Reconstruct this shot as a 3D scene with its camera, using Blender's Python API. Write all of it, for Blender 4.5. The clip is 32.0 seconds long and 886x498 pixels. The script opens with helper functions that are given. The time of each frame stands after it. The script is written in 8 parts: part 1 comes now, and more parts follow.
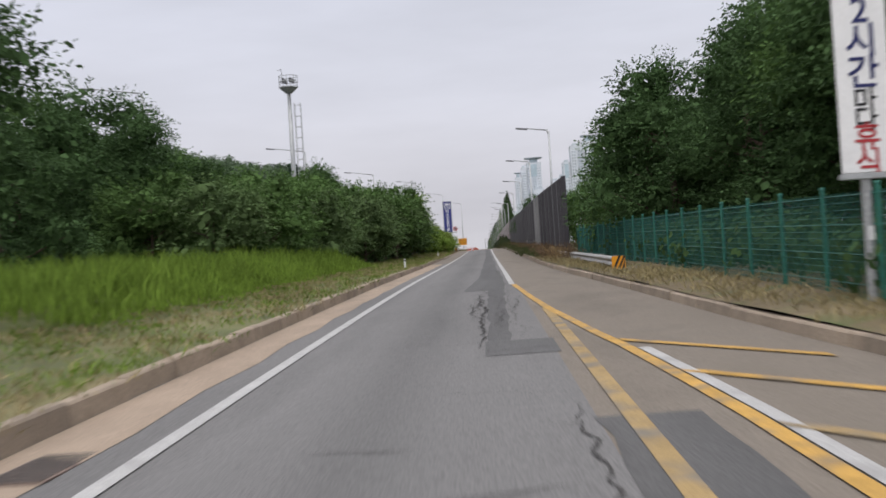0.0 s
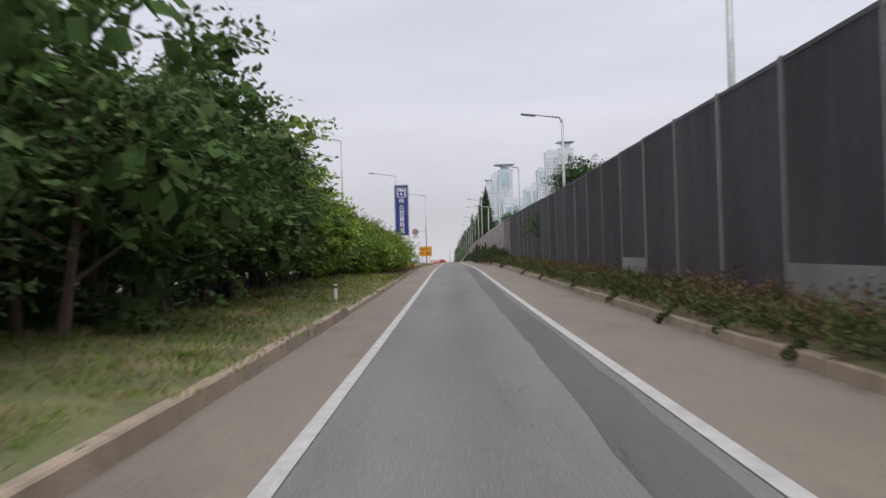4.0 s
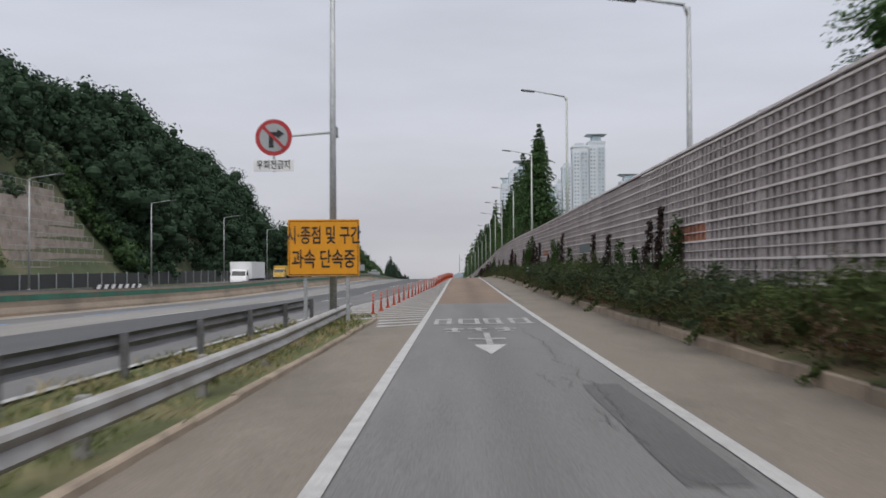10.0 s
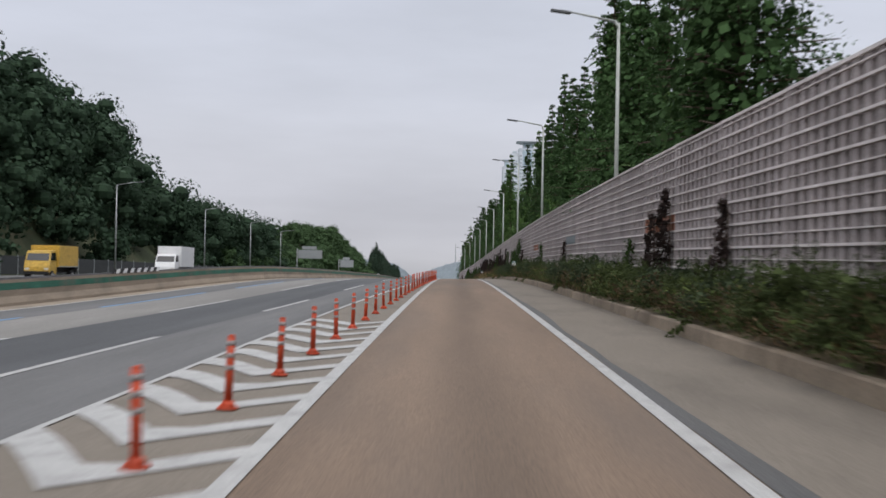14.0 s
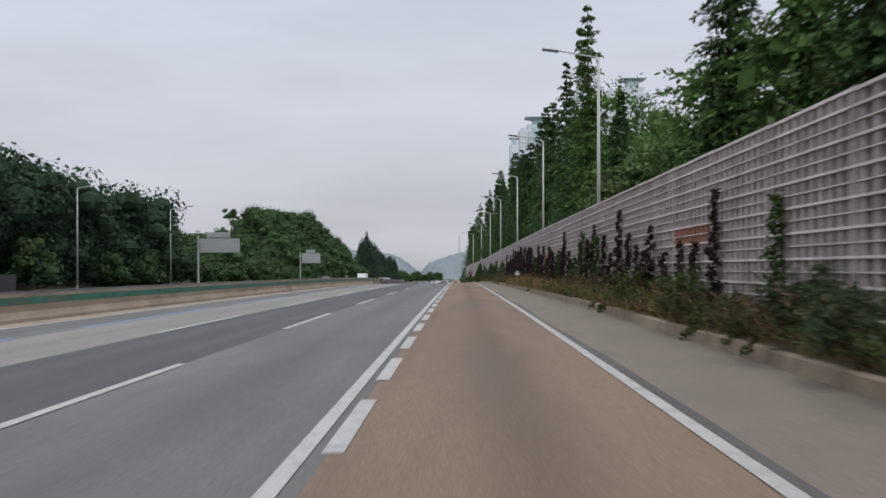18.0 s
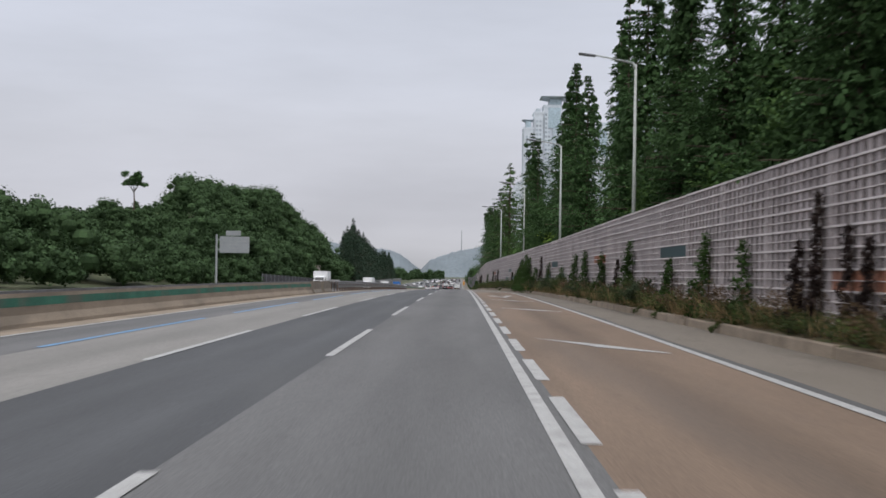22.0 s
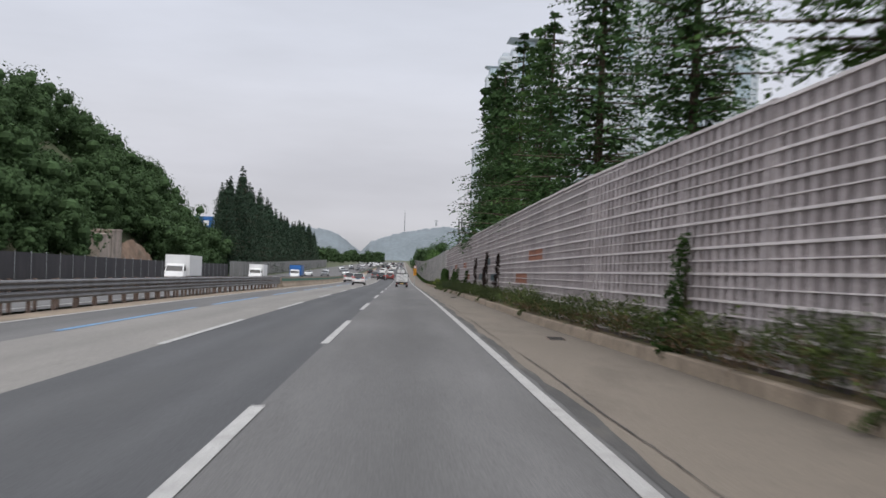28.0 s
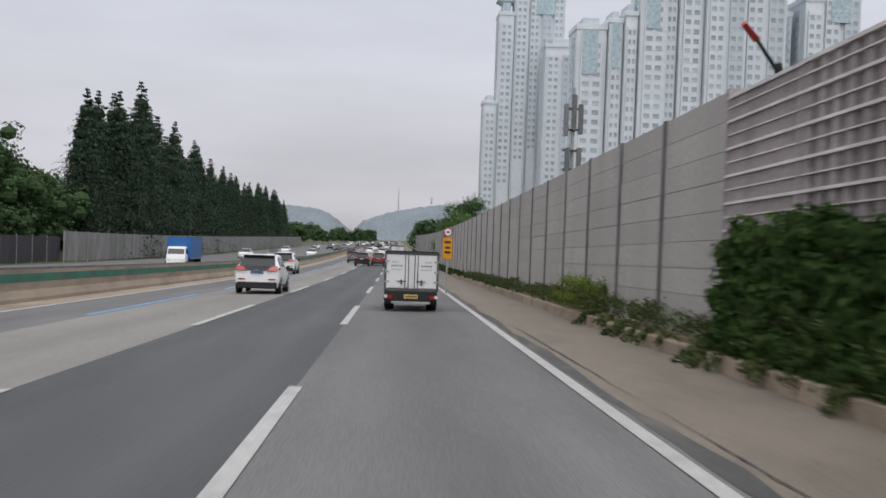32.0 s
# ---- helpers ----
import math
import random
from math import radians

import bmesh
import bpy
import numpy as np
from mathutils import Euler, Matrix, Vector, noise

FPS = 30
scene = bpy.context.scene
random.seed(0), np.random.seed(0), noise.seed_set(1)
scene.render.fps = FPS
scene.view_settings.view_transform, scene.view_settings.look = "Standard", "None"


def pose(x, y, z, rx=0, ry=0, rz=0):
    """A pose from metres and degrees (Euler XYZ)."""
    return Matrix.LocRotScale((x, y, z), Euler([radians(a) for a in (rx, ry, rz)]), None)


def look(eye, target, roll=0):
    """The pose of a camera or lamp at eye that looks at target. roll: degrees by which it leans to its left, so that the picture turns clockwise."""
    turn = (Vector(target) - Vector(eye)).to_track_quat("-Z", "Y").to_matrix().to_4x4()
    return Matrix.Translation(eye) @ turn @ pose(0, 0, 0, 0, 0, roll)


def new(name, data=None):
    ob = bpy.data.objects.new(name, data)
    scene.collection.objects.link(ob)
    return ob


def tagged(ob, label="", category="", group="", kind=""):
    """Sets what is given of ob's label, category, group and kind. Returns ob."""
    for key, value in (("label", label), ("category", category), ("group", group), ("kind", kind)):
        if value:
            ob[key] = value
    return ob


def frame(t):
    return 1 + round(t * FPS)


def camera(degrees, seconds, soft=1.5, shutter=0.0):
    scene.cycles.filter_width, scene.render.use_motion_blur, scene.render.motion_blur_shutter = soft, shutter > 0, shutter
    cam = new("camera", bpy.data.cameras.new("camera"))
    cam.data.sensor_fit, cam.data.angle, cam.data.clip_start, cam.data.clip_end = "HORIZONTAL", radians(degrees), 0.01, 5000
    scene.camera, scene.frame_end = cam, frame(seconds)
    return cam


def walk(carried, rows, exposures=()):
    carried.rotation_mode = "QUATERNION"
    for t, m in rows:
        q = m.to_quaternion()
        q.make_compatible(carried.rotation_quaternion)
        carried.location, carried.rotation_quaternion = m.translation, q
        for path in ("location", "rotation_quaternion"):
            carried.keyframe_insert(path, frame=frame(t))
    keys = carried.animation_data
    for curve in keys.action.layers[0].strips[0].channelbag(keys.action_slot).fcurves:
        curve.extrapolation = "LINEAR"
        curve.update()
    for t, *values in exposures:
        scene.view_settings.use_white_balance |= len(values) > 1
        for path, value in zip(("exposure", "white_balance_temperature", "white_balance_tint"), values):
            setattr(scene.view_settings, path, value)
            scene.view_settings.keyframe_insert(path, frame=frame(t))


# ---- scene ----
cam = camera(47.1, 32.0, soft=1.6, shutter=0.3)
PATH = [
    (0.0, pose(1.095, 15.86, 1.751, 90.42, 3.65, 2.48)),
    (0.5, pose(0.490, 24.53, 1.929, 90.58, 3.14, 0.84)),
    (1.0, pose(0.108, 33.09, 2.063, 90.63, 2.57, 0.63)),
    (1.5, pose(-0.089, 42.00, 2.246, 90.59, 2.46, 0.60)),
    (2.0, pose(-0.247, 50.88, 2.386, 90.56, 2.35, 0.66)),
    (2.5, pose(-0.330, 59.99, 2.512, 90.48, 1.89, 0.63)),
    (3.0, pose(-0.378, 69.42, 2.629, 90.59, 1.57, 0.51)),
    (3.5, pose(-0.344, 78.78, 2.706, 90.73, 1.52, 0.45)),
    (5.5, pose(-0.340, 120.21, 3.148, 91.17, 2.07, 0.43)),
    (6.0, pose(-0.393, 130.73, 3.280, 91.32, 1.75, 0.60)),
    (6.5, pose(-0.457, 141.47, 3.436, 91.40, 1.42, 0.72)),
    (7.0, pose(-0.506, 152.15, 3.653, 91.53, 1.04, 0.81)),
    (7.5, pose(-0.529, 163.23, 3.796, 91.53, 1.16, 0.86)),
    (8.0, pose(-0.581, 174.25, 3.928, 91.52, 0.78, 0.88)),
    (8.5, pose(-0.564, 185.29, 3.986, 91.36, 0.73, 1.10)),
    (9.0, pose(-0.576, 196.14, 4.092, 91.34, 0.56, 1.21)),
    (9.5, pose(-0.630, 206.67, 4.114, 91.35, 0.51, 1.11)),
    (10.0, pose(-0.599, 217.36, 4.163, 91.22, 0.27, 0.95)),
    (10.5, pose(-0.584, 228.11, 4.181, 91.16, 0.01, 0.71)),
    (11.0, pose(-0.531, 238.22, 4.223, 91.14, 0.11, 0.65)),
    (11.5, pose(-0.493, 248.42, 4.255, 91.02, -0.49, 0.52)),
    (12.0, pose(-0.437, 258.69, 4.286, 91.00, -1.12, 0.55)),
    (12.5, pose(-0.404, 269.33, 4.342, 90.90, -1.63, 0.64)),
    (13.0, pose(-0.371, 280.09, 4.391, 90.91, -1.62, 0.73)),
    (13.5, pose(-0.249, 290.82, 4.461, 90.73, -1.31, 0.74)),
    (14.0, pose(-0.190, 301.62, 4.548, 90.60, -1.04, 0.73)),
    (14.5, pose(-0.166, 312.32, 4.652, 90.62, -1.32, 0.68)),
    (16.5, pose(-0.479, 356.78, 4.747, 90.51, -0.56, 0.73)),
    (17.0, pose(-0.247, 368.03, 4.663, 90.33, -0.03, 1.00)),
    (17.5, pose(-0.344, 378.42, 4.599, 90.17, 0.29, 0.97)),
    (18.0, pose(-0.536, 388.89, 4.505, 90.07, 0.14, 0.94)),
    (18.5, pose(-0.818, 400.65, 4.313, 89.99, 0.46, 1.05)),
    (19.0, pose(-1.171, 411.95, 4.119, 90.16, 0.05, 1.25)),
    (19.5, pose(-1.637, 423.52, 3.882, 90.07, 0.19, 1.39)),
    (20.0, pose(-1.934, 434.78, 3.656, 90.09, 0.37, 1.63)),
    (20.5, pose(-2.241, 446.40, 3.410, 90.06, -0.16, 1.52)),
    (21.0, pose(-2.498, 458.06, 3.164, 89.93, -0.14, 1.42)),
    (21.5, pose(-2.730, 468.84, 2.927, 90.01, -0.80, 1.17)),
    (22.0, pose(-2.917, 479.74, 2.689, 89.95, -0.82, 1.01)),
    (22.5, pose(-3.131, 490.87, 2.456, 89.81, -0.64, 0.81)),
    (23.0, pose(-3.282, 502.23, 2.226, 89.63, -0.46, 0.63)),
    (23.5, pose(-3.327, 513.94, 1.931, 89.61, -0.43, 0.47)),
    (24.0, pose(-3.550, 526.05, 1.635, 89.46, -0.36, 0.24)),
    (24.5, pose(-3.583, 537.87, 1.287, 89.43, -0.67, 0.04)),
    (25.0, pose(-3.793, 549.63, 0.935, 89.40, -0.69, -0.29)),
    (25.5, pose(-3.854, 561.50, 0.585, 89.14, -0.99, -0.47)),
    (26.0, pose(-3.873, 573.12, 0.247, 89.06, -0.51, -0.74)),
    (26.5, pose(-3.757, 584.20, -0.159, 89.08, -1.21, -1.13)),
    (28.5, pose(-3.913, 631.06, -1.855, 89.11, -2.24, -2.34)),
    (29.0, pose(-4.231, 643.86, -2.373, 88.89, -1.89, -2.71)),
    (29.5, pose(-4.310, 655.96, -2.859, 88.56, -1.64, -2.41)),
    (30.0, pose(-4.291, 668.25, -3.358, 88.46, -1.57, -2.53)),
    (30.5, pose(-4.280, 680.52, -3.862, 88.34, -1.33, -2.48)),
    (31.0, pose(-4.236, 693.37, -4.407, 88.29, -1.45, -2.61)),
    (31.5, pose(-4.217, 705.53, -4.965, 88.11, -1.62, -2.65)),
    (32.0, pose(-4.269, 717.83, -5.506, 88.02, -2.00, -2.60)),
]
walk(cam, PATH, ((0, 0.06, 6520, 12), (5, 0.08, 6520, 12), (6.5, 0.08, 6500, 12), (9, -0.12, 6450, 10), (11, -0.11, 6430, 10), (14, -0.06, 6380, 10), (18, -0.05, 6340, 10), (24, -0.06, 6420, 10), (25, -0.08, 6440, 10), (26, 0.07, 6460, 10), (28, 0.05, 6450, 10), (32, -0.02, 6500, 10)))

# ---- world and light: a bright overcast day ----
world = bpy.data.worlds.new("overcast")
scene.world = world
world.use_nodes = True
wn, wl = world.node_tree.nodes, world.node_tree.links
wn.clear()
sky = wn.new("ShaderNodeTexSky")
sky.sky_type = "NISHITA"
sky.sun_disc = False
sky.sun_elevation, sky.sun_rotation = radians(58), radians(200)
sky.air_density, sky.dust_density = 2.0, 6.0
desat = wn.new("ShaderNodeHueSaturation")
desat.inputs["Saturation"].default_value = 0.25
desat.inputs["Value"].default_value = 0.06
geo = wn.new("ShaderNodeTexCoord")
sep = wn.new("ShaderNodeSeparateXYZ")
ramp = wn.new("ShaderNodeValToRGB")
ramp.color_ramp.elements[0].position, ramp.color_ramp.elements[0].color = 0.46, (0.22, 0.22, 0.22, 1)
ramp.color_ramp.elements[1].position, ramp.color_ramp.elements[1].color = 1.0, (1.02, 1.05, 1.12, 1)
for pos, col in ((0.50, (0.585, 0.582, 0.615)), (0.53, (0.525, 0.532, 0.590)), (0.58, (0.472, 0.488, 0.568)), (0.64, (0.462, 0.483, 0.572)), (0.78, (0.70, 0.72, 0.80))):
    e = ramp.color_ramp.elements.new(pos)
    e.color = (*col, 1)
half = wn.new("ShaderNodeMath")
half.operation = "MULTIPLY_ADD"
half.inputs[1].default_value, half.inputs[2].default_value = 0.5, 0.5
cmap = wn.new("ShaderNodeMapping")
cmap.inputs["Scale"].default_value = (1.0, 1.0, 4.5)
cloud = wn.new("ShaderNodeTexNoise")
cloud.inputs["Scale"].default_value, cloud.inputs["Detail"].default_value, cloud.inputs["Roughness"].default_value = 2.6, 5.0, 0.55
crange = wn.new("ShaderNodeMapRange")
crange.inputs["From Min"].default_value, crange.inputs["From Max"].default_value = 0.3, 0.7
crange.inputs["To Min"].default_value, crange.inputs["To Max"].default_value = 0.88, 1.10
cmul = wn.new("ShaderNodeVectorMath")
cmul.operation = "MULTIPLY"
addn = wn.new("ShaderNodeVectorMath")
addn.operation = "ADD"
bg = wn.new("ShaderNodeBackground")
bg.inputs["Strength"].default_value = 1.0
wout = wn.new("ShaderNodeOutputWorld")
wl.new(geo.outputs["Generated"], sep.inputs[0])
wl.new(sep.outputs["Z"], half.inputs[0])
wl.new(half.outputs[0], ramp.inputs[0])
wl.new(geo.outputs["Generated"], cmap.inputs[0])
wl.new(cmap.outputs[0], cloud.inputs["Vector"])
wl.new(cloud.outputs["Fac"], crange.inputs["Value"])
wl.new(ramp.outputs[0], cmul.inputs[0])
wl.new(crange.outputs[0], cmul.inputs[1])
wl.new(sky.outputs[0], desat.inputs["Color"])
wl.new(desat.outputs[0], addn.inputs[0])
wl.new(cmul.outputs[0], addn.inputs[1])
wl.new(addn.outputs[0], bg.inputs["Color"])
wl.new(bg.outputs[0], wout.inputs[0])

sun_data = bpy.data.lights.new("sun", "SUN")
sun_data.energy, sun_data.angle, sun_data.color = 1.1, radians(35), (1.0, 0.97, 0.93)
sun = new("sun", sun_data)
sun.matrix_world = look((60, 40, 200), (30, 120, 0))

# ---- materials ----


def mat(name, color, rough=0.8, metal=0.0, var=0.25, scale=1.5, fine=40.0, bump=0.15, island=0.0, rnd=0.0, stain=None, stretch=(1, 1, 1), fine_var=0.2, spec=0.4, tracks=()):
    """Base colour with broad stains, fine grain and a matching relief."""
    m = bpy.data.materials.new(name)
    m.use_nodes = True
    n, l = m.node_tree.nodes, m.node_tree.links
    b = n["Principled BSDF"]
    b.inputs["Roughness"].default_value, b.inputs["Metallic"].default_value = rough, metal
    b.inputs["Specular IOR Level"].default_value = spec
    tc = n.new("ShaderNodeTexCoord")
    mp = n.new("ShaderNodeMapping")
    mp.inputs["Scale"].default_value = stretch
    l.new(tc.outputs["Object"], mp.inputs[0])
    big = n.new("ShaderNodeTexNoise")
    big.inputs["Scale"].default_value, big.inputs["Detail"].default_value, big.inputs["Roughness"].default_value = scale, 9, 0.66
    small = n.new("ShaderNodeTexNoise")
    small.inputs["Scale"].default_value, small.inputs["Detail"].default_value = fine, 3
    l.new(mp.outputs[0], big.inputs["Vector"])
    l.new(mp.outputs[0], small.inputs["Vector"])
    r1 = n.new("ShaderNodeMapRange")
    r1.inputs["From Min"].default_value, r1.inputs["From Max"].default_value = 0.3, 0.7
    r1.inputs["To Min"].default_value, r1.inputs["To Max"].default_value = 1 - var, 1 + var
    r2 = n.new("ShaderNodeMapRange")
    r2.inputs["From Min"].default_value, r2.inputs["From Max"].default_value = 0.3, 0.7
    r2.inputs["To Min"].default_value, r2.inputs["To Max"].default_value = 1 - fine_var, 1 + fine_var
    l.new(big.outputs["Fac"], r1.inputs["Value"])
    l.new(small.outputs["Fac"], r2.inputs["Value"])
    mul = n.new("ShaderNodeMath")
    mul.operation = "MULTIPLY"
    l.new(r1.outputs[0], mul.inputs[0])
    l.new(r2.outputs[0], mul.inputs[1])
    last = mul.outputs[0]
    for amount, kind in ((island, "island"), (rnd, "object")):
        if amount:
            src = n.new("ShaderNodeNewGeometry").outputs["Random Per Island"] if kind == "island" else n.new("ShaderNodeObjectInfo").outputs["Random"]
            rr = n.new("ShaderNodeMapRange")
            rr.inputs["To Min"].default_value, rr.inputs["To Max"].default_value = 1 - amount, 1 + amount
            l.new(src, rr.inputs["Value"])
            m2 = n.new("ShaderNodeMath")
            m2.operation = "MULTIPLY"
            l.new(last, m2.inputs[0])
            l.new(rr.outputs[0], m2.inputs[1])
            last = m2.outputs[0]
    if tracks:
        ax = n.new("ShaderNodeSeparateXYZ")
        l.new(tc.outputs["Object"], ax.inputs[0])
        wob = n.new("ShaderNodeMath")
        wob.operation = "MULTIPLY_ADD"
        wob.inputs[1].default_value = 0.5
        l.new(big.outputs["Fac"], wob.inputs[0])
        l.new(ax.outputs["X"], wob.inputs[2])
        for tx, tw, tf in tracks:
            sub = n.new("ShaderNodeMath")
            sub.operation = "SUBTRACT"
            sub.inputs[1].default_value = tx + 0.25
            l.new(wob.outputs[0], sub.inputs[0])
            ab = n.new("ShaderNodeMath")
            ab.operation = "ABSOLUTE"
            l.new(sub.outputs[0], ab.inputs[0])
            tr = n.new("ShaderNodeMapRange")
            tr.interpolation_type = "SMOOTHSTEP"
            tr.inputs["From Min"].default_value, tr.inputs["From Max"].default_value = 0.0, tw
            tr.inputs["To Min"].default_value, tr.inputs["To Max"].default_value = tf, 1.0
            l.new(ab.outputs[0], tr.inputs["Value"])
            m3 = n.new("ShaderNodeMath")
            m3.operation = "MULTIPLY"
            l.new(last, m3.inputs[0])
            l.new(tr.outputs[0], m3.inputs[1])
            last = m3.outputs[0]
    col = n.new("ShaderNodeVectorMath")
    col.operation = "MULTIPLY"
    col.inputs[0].default_value = color
    l.new(last, col.inputs[1])
    out = col.outputs[0]
    if stain:
        mix = n.new("ShaderNodeMix")
        mix.data_type = "RGBA"
        st = n.new("ShaderNodeTexNoise")
        st.inputs["Scale"].default_value, st.inputs["Detail"].default_value = stain[1], 6
        l.new(mp.outputs[0], st.inputs["Vector"])
        sr = n.new("ShaderNodeMapRange")
        sr.inputs["From Min"].default_value, sr.inputs["From Max"].default_value = 0.50, 0.68
        sr.inputs["To Max"].default_value = stain[2]
        l.new(st.outputs["Fac"], sr.inputs["Value"])
        l.new(sr.outputs[0], mix.inputs["Factor"])
        l.new(out, mix.inputs["A"])
        mix.inputs["B"].default_value = (*stain[0], 1)
        out = mix.outputs["Result"]
    l.new(out, b.inputs["Base Color"])
    if bump:
        bp = n.new("ShaderNodeBump")
        bp.inputs["Strength"].default_value, bp.inputs["Distance"].default_value = bump, 0.02
        l.new(small.outputs["Fac"], bp.inputs["Height"])
        l.new(bp.outputs[0], b.inputs["Normal"])
    return m


def leafmat(name, color, island=0.45, rnd=0.15, light=0.25):
    """Leaves: matt, varied leaf by leaf, letting some light through."""
    m = mat(name, color, 0.8, 0, 0.3, 0.35, 6, 0, island * 0.7, rnd, fine_var=0.15, spec=0.08)
    n, l = m.node_tree.nodes, m.node_tree.links
    b = n["Principled BSDF"]
    src = b.inputs["Base Color"].links[0].from_socket
    tr = n.new("ShaderNodeBsdfTranslucent")
    l.new(src, tr.inputs["Color"])
    mx = n.new("ShaderNodeMixShader")
    mx.inputs[0].default_value = light
    l.new(b.outputs[0], mx.inputs[1])
    l.new(tr.outputs[0], mx.inputs[2])
    l.new(mx.outputs[0], n["Material Output"].inputs["Surface"])
    return m


SX = (1, 0.12, 1)
ASPHALT_RAMP = mat("ramp_asphalt", (0.138, 0.134, 0.131), 0.85, 0, 0.24, 0.5, 60, 0.25, stain=((0.074, 0.073, 0.071), 0.5, 0.55), stretch=SX, tracks=((0.000, 0.658, 0.818), (-1.0, 0.35, 1.05)))
ASPHALT_MAIN = mat("main_asphalt", (0.113, 0.111, 0.110), 0.85, 0, 0.22, 0.6, 60, 0.25, stain=((0.084, 0.082, 0.080), 0.4, 0.5), stretch=SX, tracks=((-3.65, 0.9, 0.84), (-2.5, 0.35, 1.06), (-13.0, 0.7, 0.88)))
ASPHALT_DARK = mat("dark_asphalt", (0.056, 0.057, 0.060), 0.8, 0, 0.18, 0.7, 60, 0.25, stain=((0.080, 0.080, 0.080), 0.5, 0.6), stretch=SX, tracks=((-6.2, 0.45, 1.18), (-7.7, 0.45, 1.18)))
ASPHALT_PATCH = mat("patch_asphalt", (0.080, 0.078, 0.077), 0.85, 0, 0.2, 0.9, 60, 0.3, stretch=SX)
CONCRETE_LANE = mat("concrete_lane", (0.190, 0.180, 0.167), 0.85, 0, 0.13, 0.6, 50, 0.2, stain=((0.144, 0.137, 0.129), 0.5, 0.5), stretch=SX, tracks=((-10.2, 0.8, 0.88),))
SHOULDER = mat("shoulder_concrete", (0.163, 0.139, 0.113), 0.9, 0, 0.26, 0.6, 45, 0.25, stain=((0.122, 0.104, 0.083), 0.6, 0.6), stretch=(1, 0.35, 1))
BROWN = mat("brown_surfacing", (0.166, 0.117, 0.083), 0.88, 0, 0.20, 0.5, 60, 0.25, stain=((0.105, 0.085, 0.071), 0.45, 0.6), stretch=SX, tracks=((0.1, 0.75, 0.74), (-1.5, 0.3, 0.9)))
GUTTER = mat("gutter_concrete", (0.281, 0.217, 0.162), 0.9, 0, 0.15, 1.2, 45, 0.25, stain=((0.187, 0.145, 0.111), 0.8, 0.5), stretch=(1, 0.4, 1))
KERB = mat("kerb_concrete", (0.285, 0.228, 0.172), 0.9, 0, 0.15, 1.3, 30, 0.35, rnd=0.12, stain=((0.150, 0.122, 0.095), 1.1, 0.6))
WHITE_LINE = mat("white_road_paint", (0.36, 0.355, 0.345), 0.7, 0, 0.12, 2.5, 30, 0.2, stain=((0.222, 0.215, 0.207), 3.0, 0.55))
WORN_LINE = mat("worn_road_paint", (0.294, 0.287, 0.280), 0.8, 0, 0.2, 2.5, 30, 0.2, stain=((0.119, 0.115, 0.112), 2.2, 0.9))
YELLOW_LINE = mat("yellow_road_paint", (0.42, 0.245, 0.055), 0.75, 0, 0.25, 2.5, 30, 0.2, stain=((0.19, 0.15, 0.10), 2.6, 0.9))
FADED_YELLOW = mat("faded_yellow_paint", (0.29, 0.20, 0.085), 0.8, 0, 0.25, 2.5, 30, 0.2, stain=((0.14, 0.132, 0.12), 1.6, 0.95))
BLUE_LINE = mat("blue_road_paint", (0.11, 0.24, 0.40), 0.7, 0, 0.2, 2.5, 30, 0.2, stain=((0.2, 0.21, 0.22), 2.0, 0.6))
TAR = mat("crack", (0.046, 0.043, 0.041), 0.9, 0, 0.3, 3, 30, 0.2)
TAR_EDGE = mat("asphalt_edge", (0.062, 0.060, 0.058), 0.85, 0, 0.3, 2.0, 40, 0.3, stain=((0.115, 0.105, 0.093), 1.6, 0.9), stretch=(1, 0.3, 1))
EARTH = mat("verge_earth", (0.135, 0.105, 0.060), 0.95, 0, 0.35, 0.5, 14, 0.5, stain=((0.075, 0.105, 0.030), 0.8, 0.9))
LAWN = mat("mown_grass", (0.095, 0.105, 0.040), 0.95, 0, 0.35, 0.4, 14, 0.6, stain=((0.20, 0.165, 0.085), 0.5, 0.85))
WOOD_FLOOR = mat("wooded_ground", (0.058, 0.070, 0.032), 0.95, 0, 0.4, 0.12, 4, 0.8, stain=((0.105, 0.095, 0.055), 0.25, 0.8))
ROCK = mat("brown_rock", (0.20, 0.135, 0.095), 0.95, 0, 0.35, 0.5, 6, 0.8, stain=((0.11, 0.085, 0.06), 0.6, 0.8))
RETAIN = mat("retaining_concrete", (0.33, 0.275, 0.235), 0.9, 0, 0.25, 0.6, 12, 0.3, rnd=0.12, stain=((0.17, 0.15, 0.12), 0.7, 0.8))
# Far woods: the distance haze is painted in as a pale blue-grey.
FAR_HILL_HAZED = mat("hazed_wooded_hill", (0.150, 0.176, 0.192), 0.95, 0, 0.16, 0.012, 0.15, 0.3, fine_var=0.12)
BARRIER = mat("barrier_concrete", (0.255, 0.205, 0.155), 0.9, 0, 0.2, 0.6, 25, 0.3, stain=((0.14, 0.115, 0.09), 0.5, 0.7), stretch=(1, 0.5, 1.6))
GREEN_BAND = mat("green_barrier_band", (0.030, 0.125, 0.085), 0.8, 0, 0.3, 0.7, 25, 0.2, stain=((0.10, 0.10, 0.08), 0.8, 0.8))
WALL_DARK = mat("dark_wall_panel", (0.034, 0.031, 0.037), 0.75, 0, 0.25, 0.7, 25, 0.2, rnd=0.1, stain=((0.060, 0.055, 0.060), 0.5, 0.6), stretch=(1, 1, 0.3))
